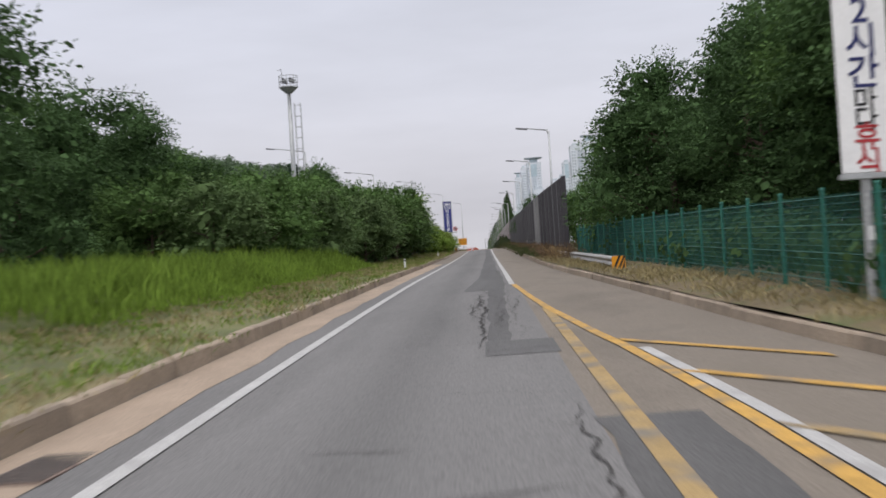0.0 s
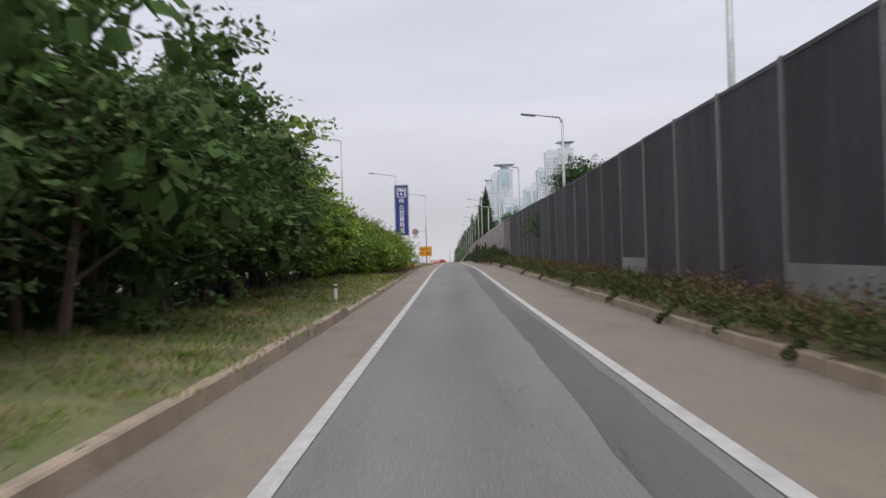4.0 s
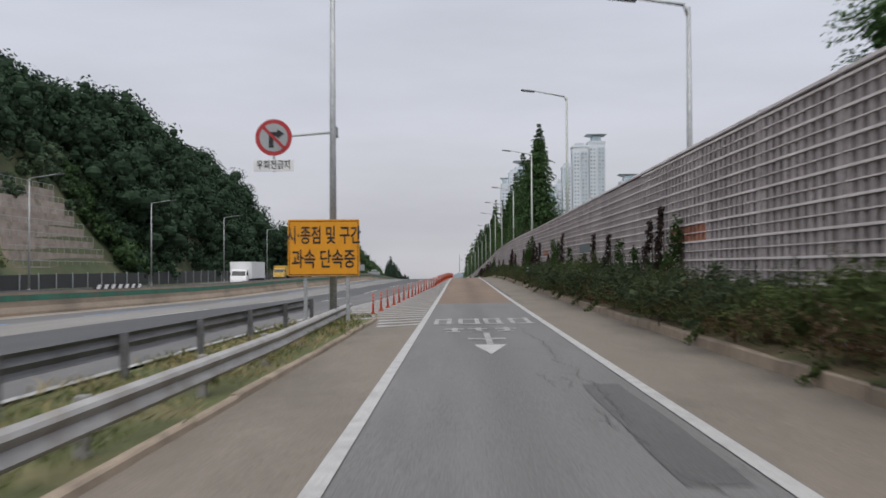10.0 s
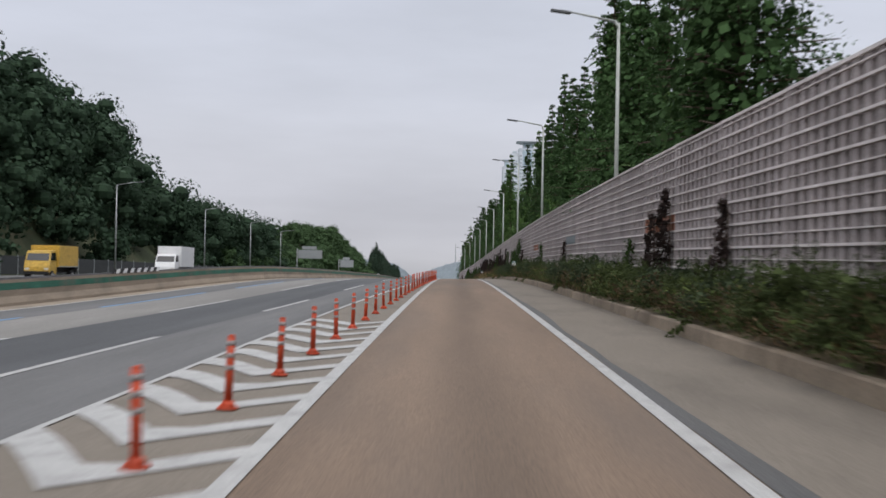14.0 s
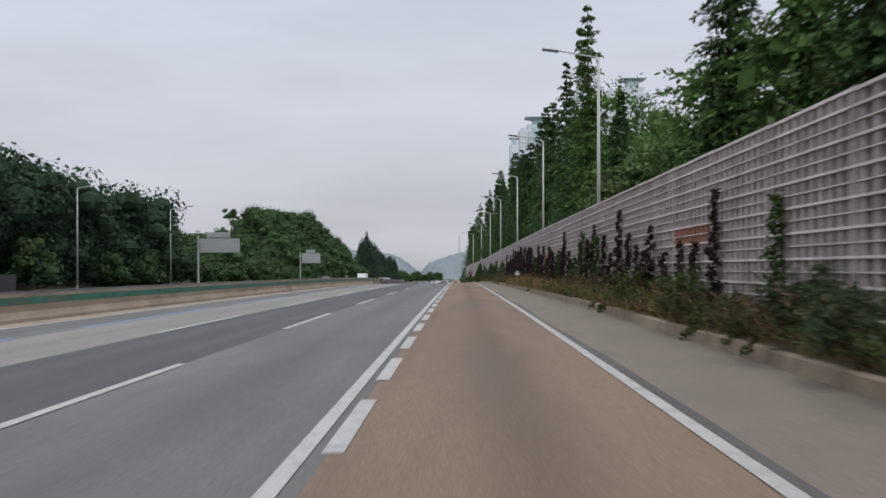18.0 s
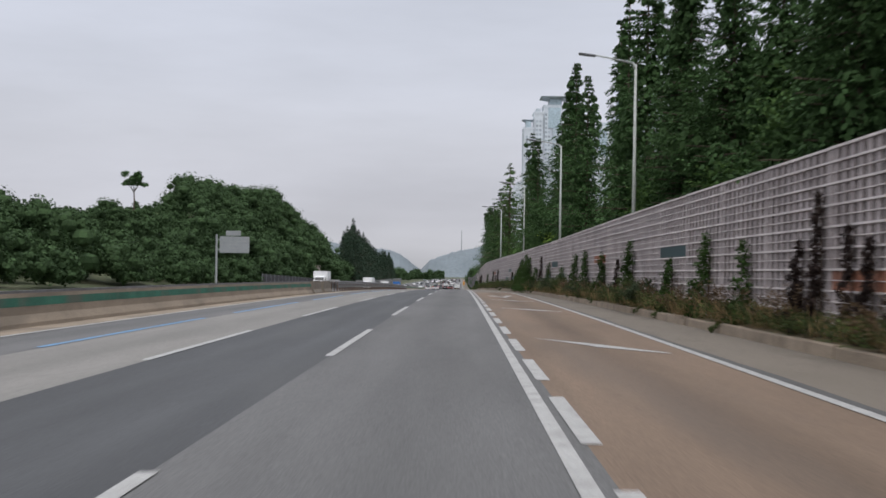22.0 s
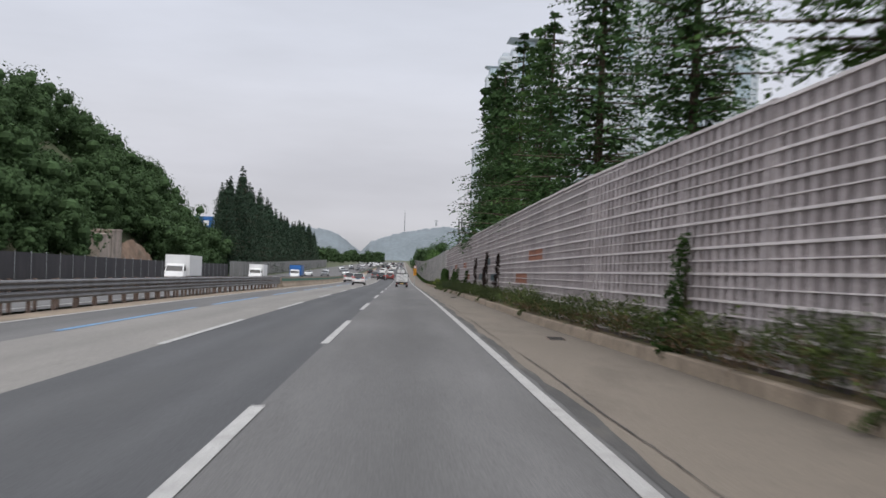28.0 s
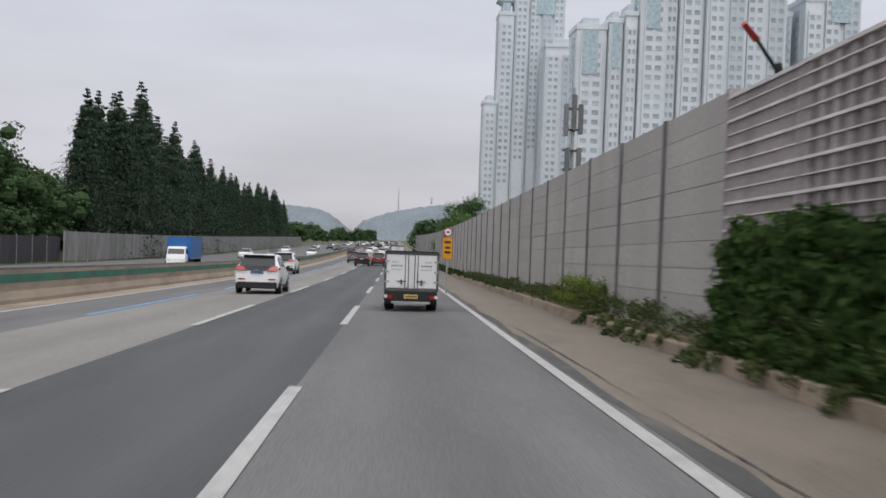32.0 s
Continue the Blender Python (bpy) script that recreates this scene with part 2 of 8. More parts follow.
WALL_DARK_RIB = mat("dark_wall_rib", (0.056, 0.051, 0.058), 0.75, 0, 0.3, 0.7, 25, 0.2, rnd=0.15, stain=((0.10, 0.090, 0.098), 0.4, 0.6), stretch=(1, 1, 0.25))
WALL_PALE_RIB = mat("pale_wall_rib", (0.27, 0.262, 0.262), 0.75, 0, 0.25, 0.7, 25, 0.2, rnd=0.1, stain=((0.15, 0.145, 0.145), 0.5, 0.6), stretch=(1, 1, 0.3))
WALL_PALE = mat("pale_wall_panel", (0.20, 0.195, 0.19), 0.75, 0, 0.25, 0.7, 25, 0.2, rnd=0.1, stain=((0.12, 0.115, 0.11), 0.6, 0.6), stretch=(1, 1, 0.4))
# Concrete behind the ribs, with the shade of the slots put into its colour.
WALL_BACK_SHADED = mat("shaded_wall_recess", (0.125, 0.106, 0.107), 0.85, 0, 0.2, 0.8, 20, 0.2, rnd=0.10, stain=((0.155, 0.130, 0.128), 0.7, 0.6), stretch=(1, 1, 0.5))
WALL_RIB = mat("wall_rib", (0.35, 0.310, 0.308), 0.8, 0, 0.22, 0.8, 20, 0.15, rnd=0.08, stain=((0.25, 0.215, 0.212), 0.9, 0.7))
WALL_EDGE = mat("wall_rail", (0.66, 0.61, 0.60), 0.7, 0, 0.16, 0.8, 20, 0.12, rnd=0.08, stain=((0.50, 0.45, 0.44), 0.9, 0.6))
WALL_POST = mat("wall_post_steel", (0.165, 0.165, 0.17), 0.6, 0.2, 0.2, 1.5, 20, 0.05, rnd=0.25)
WALL_ORANGE = mat("wall_recess_orange", (0.31, 0.135, 0.085), 0.85, 0, 0.25, 0.8, 20, 0.2, stain=((0.19, 0.12, 0.10), 0.9, 0.7))
WALL_PANEL = mat("smooth_wall_panel", (0.40, 0.38, 0.355), 0.8, 0, 0.08, 0.5, 25, 0.12, rnd=0.06, stain=((0.32, 0.30, 0.28), 0.4, 0.5), stretch=(1, 1, 0.35))
WALL_GREY = mat("grey_wall_panel", (0.115, 0.108, 0.104), 0.75, 0, 0.25, 0.7, 25, 0.2, rnd=0.1, stain=((0.070, 0.065, 0.064), 0.5, 0.6), stretch=(1, 1, 0.3))
WALL_GREY_RIB = mat("grey_wall_rib", (0.21, 0.198, 0.19), 0.75, 0, 0.25, 0.7, 25, 0.2, rnd=0.1, stain=((0.105, 0.098, 0.095), 0.5, 0.6), stretch=(1, 1, 0.3))
TEAL = mat("teal_pane", (0.008, 0.038, 0.050), 0.3, 0, 0.15, 1.0, 10, 0.02)
STEEL = mat("galvanised_steel", (0.36, 0.37, 0.375), 0.5, 0.35, 0.15, 2.0, 20, 0.05, rnd=0.06)
RAIL_STEEL = mat("weathered_rail_steel", (0.34, 0.33, 0.32), 0.55, 0.3, 0.2, 1.5, 20, 0.05, stain=((0.20, 0.17, 0.14), 1.2, 0.6))
RAIL_DARK = mat("dirty_rail_steel", (0.15, 0.15, 0.155), 0.6, 0.3, 0.2, 1.5, 20, 0.05, stain=((0.09, 0.085, 0.08), 1.2, 0.6))
RAIL_RUST = mat("rusty_rail_post", (0.16, 0.115, 0.095), 0.7, 0.1, 0.25, 2, 20, 0.1)
POLE = mat("lamp_pole_paint", (0.37, 0.385, 0.36), 0.5, 0.15, 0.1, 2, 20, 0.03)
LAMP_DARK = mat("lamp_head", (0.13, 0.135, 0.14), 0.5, 0.2, 0.1, 2, 20, 0.03)
DARK_METAL = mat("dark_metal", (0.045, 0.047, 0.05), 0.55, 0.3, 0.15, 2, 20, 0.05)
SIGN_WHITE = mat("sign_white", (0.72, 0.72, 0.72), 0.45, 0, 0.05, 2, 20, 0.0, fine_var=0.04)
SIGN_BLUE = mat("sign_blue", (0.020, 0.028, 0.17), 0.45, 0, 0.08, 2, 20, 0.0, fine_var=0.04)
SIGN_YELLOW = mat("sign_yellow", (0.66, 0.28, 0.010), 0.45, 0, 0.06, 2, 20, 0.0, fine_var=0.04)
SIGN_RED = mat("sign_red", (0.36, 0.030, 0.035), 0.45, 0, 0.08, 2, 20, 0.0, fine_var=0.04)
SIGN_BLACK = mat("sign_black", (0.018, 0.018, 0.02), 0.5, 0, 0.1, 2, 20, 0.0, fine_var=0.04)
SIGN_NAVY = mat("sign_navy", (0.015, 0.020, 0.10), 0.5, 0, 0.1, 2, 20, 0.0, fine_var=0.04)
SIGN_GREY = mat("sign_back", (0.33, 0.345, 0.35), 0.5, 0.2, 0.08, 1.5, 20, 0.01, fine_var=0.05)
SIGN_GREEN = mat("sign_green", (0.02, 0.16, 0.12), 0.5, 0, 0.1, 2, 20, 0.0, fine_var=0.04)
ORANGE = mat("orange_delineator", (0.44, 0.052, 0.014), 0.55, 0, 0.18, 3, 20, 0.03, rnd=0.2, stain=((0.26, 0.045, 0.02), 3, 0.6))
REFLECT = mat("reflective_band", (0.27, 0.235, 0.225), 0.5, 0, 0.2, 6, 30, 0.0)
FENCE_GREEN = mat("green_fence_paint", (0.020, 0.135, 0.10), 0.5, 0, 0.15, 2, 20, 0.03)
NET_GREEN = mat("green_fence_wire", (0.016, 0.092, 0.074), 0.6, 0, 0.2, 2, 20, 0.0)
BARK = mat("bark", (0.085, 0.062, 0.045), 0.95, 0, 0.3, 3, 18, 0.6, stretch=(1, 1, 0.3))
LEAF_DARK = leafmat("dark_leaves", (0.054, 0.098, 0.036))
LEAF_MID = leafmat("green_leaves", (0.075, 0.133, 0.040))
LEAF_HEDGE = leafmat("thicket_leaves", (0.092, 0.142, 0.055))
LEAF_LIGHT = leafmat("light_leaves", (0.150, 0.228, 0.042))
LEAF_TIP = leafmat("tipped_leaves", (0.132, 0.172, 0.038), 0.5)
WOODS_DARK = leafmat("dark_woods_leaves", (0.034, 0.058, 0.034), 0.30, 0, 0.15)
# Hillside leaves lightened and blued to carry the haze in their colour.
WOODS_NEAR_HAZED = leafmat("hazed_hill_woods_leaves", (0.092, 0.132, 0.078), 0.35, 0, 0.2)
WOODS_LIGHT = leafmat("scrub_leaves", (0.130, 0.155, 0.070), 0.40, 0, 0.2)
WOODS_MID = leafmat("green_woods_leaves", (0.050, 0.085, 0.036), 0.32, 0, 0.15)
WEED_BROWN = leafmat("brown_weeds", (0.125, 0.085, 0.052), 0.5)
LEAF_PINE = leafmat("conifer_needles", (0.052, 0.096, 0.036), 0.5, 0.15, 0.15)
# Needles of the far row, greyed in the base colour for haze.
LEAF_CONE_HAZED = leafmat("hazed_cypress_needles", (0.042, 0.068, 0.044), 0.5, 0.15, 0.12)
LEAF_BLOOM = leafmat("pale_blossom_leaves", (0.30, 0.31, 0.20))
IVY = leafmat("ivy_leaves", (0.038, 0.070, 0.020), 0.5)
IVY_DRY = leafmat("dry_ivy", (0.040, 0.029, 0.026), 0.5)
WEED = leafmat("weeds", (0.064, 0.084, 0.032), 0.55)
WEED_DULL = leafmat("dull_shrub_leaves", (0.052, 0.070, 0.038), 0.5)
WEED_FRESH = leafmat("fresh_weeds", (0.105, 0.138, 0.042), 0.5)
WEED_DRY = leafmat("dry_weeds", (0.26, 0.185, 0.095), 0.45)
GRASS = leafmat("tall_grass", (0.130, 0.200, 0.032), 0.45)
GRASS_DULL = leafmat("dull_grass", (0.085, 0.105, 0.035), 0.45)
GRASS_DRY = leafmat("dry_grass", (0.27, 0.225, 0.12), 0.4)

# ---- the lie of the land ----
SLOPES = [3.5, 2.26, 0.88, 1.18, 1.59, 0.35, 0.43, 0.87, -0.17, -1.7, -2.13, -2.31, -3.02, -3.72, -4.21, -4.45, -4.29, -3.6, -2.85, -2.5, -2.45, -2.5, -2.6, -2.6]
KNOT = [0.0]
for a, b in zip(SLOPES, SLOPES[1:]):
    KNOT.append(KNOT[-1] + (a + b) / 4)
BASE0 = KNOT[1]


def prof(y):
    """Height of the road's centre line along the drive."""
    k = (y + 50) / 50
    if k < 0:
        return KNOT[0] - BASE0 + 0.035 * (y + 50)
    i = int(k)
    if i >= len(SLOPES) - 1:
        return KNOT[-1] - BASE0 + SLOPES[-1] / 100 * (y - (50 * (len(SLOPES) - 1) - 50))
    u = y + 50 - 50 * i
    return KNOT[i] - BASE0 + SLOPES[i] / 100 * u + (SLOPES[i + 1] - SLOPES[i]) / 1e4 * u * u


def lin(v, xs, ys):
    return float(np.interp(v, xs, ys))


def sm(v, a, b):
    t = min(1, max(0, (v - a) / (b - a)))
    return t * t * (3 - 2 * t)


def dip(x, y):
    """The main carriageway lies a little lower than the slip road before they meet."""
    return -0.45 * sm(y, 240, 300) * (1 - sm(y, 335, 390)) * sm(-x, 3.0, 6.0)


def gz(x, y):
    return prof(y) + 0.013 * max(x, -20) + dip(x, y)


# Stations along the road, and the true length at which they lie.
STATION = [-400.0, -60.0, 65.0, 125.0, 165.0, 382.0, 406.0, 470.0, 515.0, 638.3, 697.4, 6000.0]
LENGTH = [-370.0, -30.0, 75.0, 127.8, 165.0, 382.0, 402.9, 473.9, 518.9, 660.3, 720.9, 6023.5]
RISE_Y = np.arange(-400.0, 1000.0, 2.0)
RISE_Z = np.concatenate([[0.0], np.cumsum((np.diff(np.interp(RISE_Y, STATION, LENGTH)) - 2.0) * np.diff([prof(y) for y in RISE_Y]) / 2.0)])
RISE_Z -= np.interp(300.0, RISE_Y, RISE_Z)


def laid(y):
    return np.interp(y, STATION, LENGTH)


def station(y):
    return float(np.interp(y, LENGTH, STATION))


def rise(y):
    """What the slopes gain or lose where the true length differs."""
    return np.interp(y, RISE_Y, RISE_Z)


def merge(y):
    """Sideways shift of the main carriageway before the slip road has joined it."""
    return -0.029 * max(0, 385 - y)


def kerb_r(y):
    return lin(y, [-60, 0, 12, 40, 60, 80, 170, 200, 330, 380, 430, 490, 535, 570, 594, 632, 700, 1000], [6.3, 5.5, 4.7, 3.85, 3.75, 3.95, 3.95, 4.0, 4.05, 4.2, 4.5, 4.15, 3.6, 2.85, 1.75, 0.55, 0.5, 0.7])


def kerb_l(y):
    return lin(y, [-60, 0, 30, 60, 140, 180, 219, 250], [-3.3, -3.0, -2.95, -3.05, -3.2, -3.3, -3.44, -3.14])


def wall_x(y):
    return lin(y, [0, 278, 400, 450, 500, 530, 548, 577, 600, 625, 1000], [5.3, 5.3, 5.4, 5.4, 4.9, 4.4, 4.0, 3.1, 2.15, 1.25, 1.2])


HILL_Y = [-200, 120, 200, 280, 335, 360, 405, 440, 455, 475, 500, 560, 585, 610, 640, 658, 680, 700, 770, 790, 813, 835, 846, 885, 3000]
HILL_H = [8, 12, 17, 21, 23, 22.5, 21, 20, 14, 5, 3, 2, 3.5, 8, 12.5, 15, 17, 18, 22, 20, 14, 6, 1.5, 1, 1]
FOOT_Y, FOOT_X = [270, 300, 350, 450, 500, 670, 705, 800, 840], [66, 60, 56, 55, 66, 66, 59, 59, 66]


def terrain(x, y):
    z = gz(x, y)
    if x < -36:
        w = sm(-x, 39, lin(y, FOOT_Y, FOOT_X)) - 0.35 * sm(-x, 90, 220)
        z += lin(y, HILL_Y, HILL_H) * w * (0.9 + 0.2 * noise.noise((x * 0.03, y * 0.03, 0)))
        z += 0.5 * noise.noise((x * 0.12, y * 0.12, 3)) * sm(-x, 38, 44)
    if y < 190 and -16 < x < kerb_l(y):
        z += 0.35 * sm(kerb_l(y) - x, 1.0, 6.0) * (1 - sm(y, 165, 190))
    if x > max(kerb_r(y) + 3.0, wall_x(y) + 0.5):
        z += 0.15
    elif x > kerb_r(y) - 3.5:
        z -= 0.12
    z -= 8 * sm(y, 900, 1400) * sm(-x - 20, 40, 300)
    return z


def obj(name, verts, faces, material, parent=None, label="", kind="", category="", smooth=False):
    me = bpy.data.meshes.new(name)
    me.from_pydata([tuple(v) for v in verts], [], faces)
    me.materials.append(material)
    if smooth:
        me.polygons.foreach_set("use_smooth", [True] * len(me.polygons))
    ob = new(name, me)
    if parent:
        ob.parent = parent
    return tagged(ob, label, category, "", kind)


def part(name, bm, material, parent, label="", smooth=False):
    """Links a bmesh as one mesh object under a thing or a part."""
    me = bpy.data.meshes.new(name)
    bm.to_mesh(me)
    bm.free()
    me.materials.append(material)
    if smooth:
        me.polygons.foreach_set("use_smooth", [True] * len(me.polygons))
    ob = new(name, me)
    ob.parent = parent
    if label:
        ob["label"] = label
    return ob


def thing(name, m, label, category, group="", kind=""):
    e = new(name)
    e.empty_display_size = 0.2
    e.matrix_world = m
    return tagged(e, label, category, group, kind)


def share(name, me, parent, m=None):
    ob = new(name, me)
    ob.parent = parent
    if m is not None:
        ob.matrix_local = m
    return ob


def box(bm, x0, x1, y0, y1, z0, z1, bevel=0.0):
    r = bmesh.ops.create_cube(bm, size=1.0, matrix=Matrix.Translation(((x0 + x1) / 2, (y0 + y1) / 2, (z0 + z1) / 2)) @ Matrix.Diagonal((abs(x1 - x0), abs(y1 - y0), abs(z1 - z0), 1)))
    if bevel:
        es = list({e for v in r["verts"] for e in v.link_edges})
        bmesh.ops.bevel(bm, geom=es, offset=bevel, segments=2, affect="EDGES")
    return bm


def cyl(bm, p, q, r0, r1=None, seg=10):
    """A tapered round bar from p to q."""
    p, q = Vector(p), Vector(q)
    d = q - p
    m = Matrix.Translation((p + q) / 2) @ d.to_track_quat("Z", "Y").to_matrix().to_4x4()
    bmesh.ops.create_cone(bm, cap_ends=True, segments=seg, radius1=r0, radius2=r0 if r1 is None else r1, depth=d.length, matrix=m)
    return bm


def B():
    return bmesh.new()


def mesh_of(bm, material, name, smooth=False):
    me = bpy.data.meshes.new(name)
    bm.to_mesh(me)
    bm.free()
    me.materials.append(material)
    if smooth:
        me.polygons.foreach_set("use_smooth", [True] * len(me.polygons))
    return me


def ribbon(name, left, right, y0, y1, material, lift=0.0, step=4.0, parent=None, cols=1, label="", kind="", jag=0.0):
    """A strip of surface on the land between two sideways limits (numbers or functions of y)."""
    fl = left if callable(left) else (lambda y: left)
    fr = right if callable(right) else (lambda y: right)
    n = max(1, int(math.ceil((y1 - y0) / step)))
    vs, fs = [], []
    for i in range(n + 1):
        y = y0 + (y1 - y0) * i / n
        for k in range(cols + 1):
            x = fl(y) + (fr(y) - fl(y)) * k / cols
            if jag and k in (0, cols):
                x += jag * noise.noise((y * 1.3, k * 7.0, 5))
            vs.append((x, y, gz(x, y) + lift))
    for i in range(n):
        for k in range(cols):
            a = i * (cols + 1) + k
            fs.append((a, a + 1, a + cols + 2, a + cols + 1))
    return obj(name, vs, fs, material, parent, label, kind)


def line_m(y):
    return -1.94 + merge(y)


# ---- ground and road ----
def grid(name, xs, ys, material, lift, label, skip=None):
    vs = [(x, y, terrain(x, y) + lift) for y in ys for x in xs]
    nx = len(xs)
    fs = [(j * nx + i, j * nx + i + 1, (j + 1) * nx + i + 1, (j + 1) * nx + i) for j in range(len(ys) - 1) for i in range(nx - 1)]
    return obj(name, vs, fs, material, None, label, "structure", "ground", True)


XS = [-1500, -900, -500, -300, -220, -160, -130, -110, -95, -85, -78, -72, -66, -62, -58, -54, -50, -47, -44, -41, -39, -37, -34, -28, -20, -15, -12, -9, -7, -5, -3, 0, 3, 5, 7, 9, 12, 20, 40, 80, 160, 320, 700, 1500]
YS = [-300, -150, -80, -50] + [-40 + 6 * i for i in range(160)] + [930, 960, 1000, 1060, 1140, 1250, 1400, 1600, 1900, 2300, 2800, 3400, 4200]
ground = grid("ground", XS, YS, WOOD_FLOOR, -0.10, "dark green wooded and weedy land beside the road")

road = thing("road", pose(0, 0, 0), "grey expressway with a slip road joining it", "road", kind="structure")
ribbon("slip_road_surface", lambda y: kerb_l(y) - 0.05 if y < 82 else -1.72, lambda y: 1.9, -60, 262, ASPHALT_RAMP, 0, 3, road, 3, "worn grey asphalt with cracks")
ribbon("shoulder", lambda y: kerb_l(y) - 0.05, -1.72, 82, 249.5, SHOULDER, 0, 3, road, 2, "dusty tan shoulder")
ribbon("patch", 1.9, lambda y: 2.06 + 0.04 * math.sin(y * 0.31), 270, 556, ASPHALT_PATCH, 0.006, 2, road, 1, "dark asphalt edge beside the line", jag=0.07)
ribbon("slip_road_surface", -1.70, 1.9, 262, 566, BROWN, 0.001, 4, road, 2, "brown anti-skid surfacing")
ribbon("shoulder", -1.70, 1.9, 566, 592, SHOULDER, 0, 4, road, 2)
ribbon("shoulder", 1.9, lambda y: kerb_r(y) + 0.05, -60, 640, SHOULDER, 0, 4, road, 2, "dusty pale concrete shoulder")
ribbon("shoulder", -1.80, lambda y: kerb_r(y) + 0.05, 590, 1900, SHOULDER, -0.002, 5, road, 2, "dusty pale concrete shoulder")
ribbon("gore", lambda y: line_m(y), lambda y: -1.68, 246, 386, SHOULDER, 0.0, 2, road, 10)
ribbon("lane", lambda y: -5.42 + merge(y), lambda y: lin(y, [384, 386], [-1.94 + merge(y), -1.70]), -60, 1900, ASPHALT_MAIN, 0.0, 5, road, 2, "grey asphalt lane")
ribbon("lane", lambda y: -8.62 + merge(y), lambda y: -5.42 + merge(y), -60, 1900, ASPHALT_DARK, 0.0, 5, road, 2, "newer dark asphalt lane")
ribbon("lane", lambda y: -11.75 + merge(y), lambda y: -8.62 + merge(y), -60, 1900, CONCRETE_LANE, 0.0, 5, road, 2, "pale concrete lane")
ribbon("lane", lambda y: -14.4 + merge(y), lambda y: -11.75 + merge(y), -60, 1900, ASPHALT_MAIN, 0.0, 5, road, 2, "grey asphalt lane")
ribbon("median_strip", lambda y: -15.6 + merge(y), lambda y: -14.4 + merge(y), -60, 1900, BARRIER, 0.0, 5, road, 1)
ribbon("opposite_carriageway", lambda y: -35.5 + merge(y) * 0.6, lambda y: -16.2 + merge(y), -60, 1900, ASPHALT_MAIN, 0.0, 6, road, 4, "grey asphalt of the opposite carriageway")
ribbon("gutter", lambda y: kerb_l(y) + 0.02, lambda y: -2.18 - 0.05 * math.sin(y), -60, 82.3, GUTTER, 0.006, 3, road, 1, "tan concrete gutter strip")
ribbon("patch", lambda y: lin(y, [25, 40, 100, 250], [0.25, 0.75, 0.95, 0.9]), lambda y: 1.55 + 0.05 * math.sin(y * 0.2), 28, 181, ASPHALT_PATCH, 0.006, 2, road, 1, "darker strip of repaired asphalt", jag=0.10)
ribbon("patch", 1.0, 1.95, 9.8, 11.8, ASPHALT_PATCH, 0.006, 1, road, 1, "darker square patch", jag=0.05)
ribbon("patch", 1.05, lambda y: lin(y, [12, 28], [1.35, 1.5]), 11.8, 28, ASPHALT_PATCH, 0.007, 1, road, 1, "darker patch", jag=0.12)
ribbon("patch", 1.9, 2.75, -4, 4.4, ASPHALT_PATCH, 0.005, 1, road, 1, "darker patch", jag=0.08)
for pa, pb in ((187, 193.2), (205.5, 220.5), (224.8, 231.2)):
    ribbon("patch", 1.03, lambda y: 1.55 + 0.02 * math.sin(y), pa, pb, ASPHALT_PATCH, 0.008, 1, road, 1, "darker patch", jag=0.03)

# painted lines
lines = thing("road_markings", pose(0, 0, 0), "white, yellow and blue painted road lines", "road marking", kind="structure")
W = 0.085
ribbon("edge_line", -1.68 - W, -1.68 + W, -60, 385, WHITE_LINE, 0.012, 2.5, lines)
ribbon("edge_line", lambda y: 1.79 - W, lambda y: 1.79 + W, 31, 560, WHITE_LINE, 0.012, 2.5, lines)
ribbon("edge_line", lambda y: lin(y, [560, 606], [1.79, -1.5]) - W, lambda y: lin(y, [560, 606], [1.79, -1.5]) + W, 560, 606, WHITE_LINE, 0.012, 2, lines)
ribbon("edge_line", lambda y: line_m(y) - W, lambda y: line_m(y) + W, -60, 1900, WHITE_LINE, 0.012, 2.5, lines)
ribbon("edge_line", lambda y: -14.2 + merge(y) - W, lambda y: -14.2 + merge(y) + W, -60, 1900, WHITE_LINE, 0.012, 5, lines)
ribbon("edge_line", lambda y: -17.0 + merge(y) - W, lambda y: -17.0 + merge(y) + W, -60, 1900, WHITE_LINE, 0.012, 5, lines)
starts = [377.3 - 20.3 * k for k in range(20, 0, -1)] + [377.3, 400.4, 418.8, 436.7, 455.0, 475.0, 495.3, 513.8, 532.4, 550.6, 567.6, 585.5, 603.2, 621.0, 638.4, 658.0, 677.5] + [697.6 + 20.3 * k for k in range(45)]
for y in starts:
    ribbon("dash", lambda v: -5.42 + merge(v) - W, lambda v: -5.42 + merge(v) + W, y, y + 9.0, WHITE_LINE, 0.012, 3.0, lines)
    ribbon("dash", lambda v: -8.65 + merge(v) - W, lambda v: -8.65 + merge(v) + W, y - 1.0, y + 8.4, WHITE_LINE, 0.012, 3.2, lines)
    ribbon("blue_dash", lambda v: -11.85 + merge(v) - 0.1, lambda v: -11.85 + merge(v) + 0.1, y + 2, y + 16, BLUE_LINE, 0.012, 4, lines)
marks = [laid(y) for y in (386.9, 393.5, 443.2, 508.0, 551.6, 571.0, 599.0)]
for ma, mb in zip(marks, marks[1:]):
    count = round((mb - ma) / 5.7)
    for i in range(count):
        y = ma + (mb - ma) * i / count
        ribbon("short_dash", -1.66 - 0.10, -1.66 + 0.10, station(y), station(y + 3.6), WHITE_LINE, 0.012, 1.8, lines)

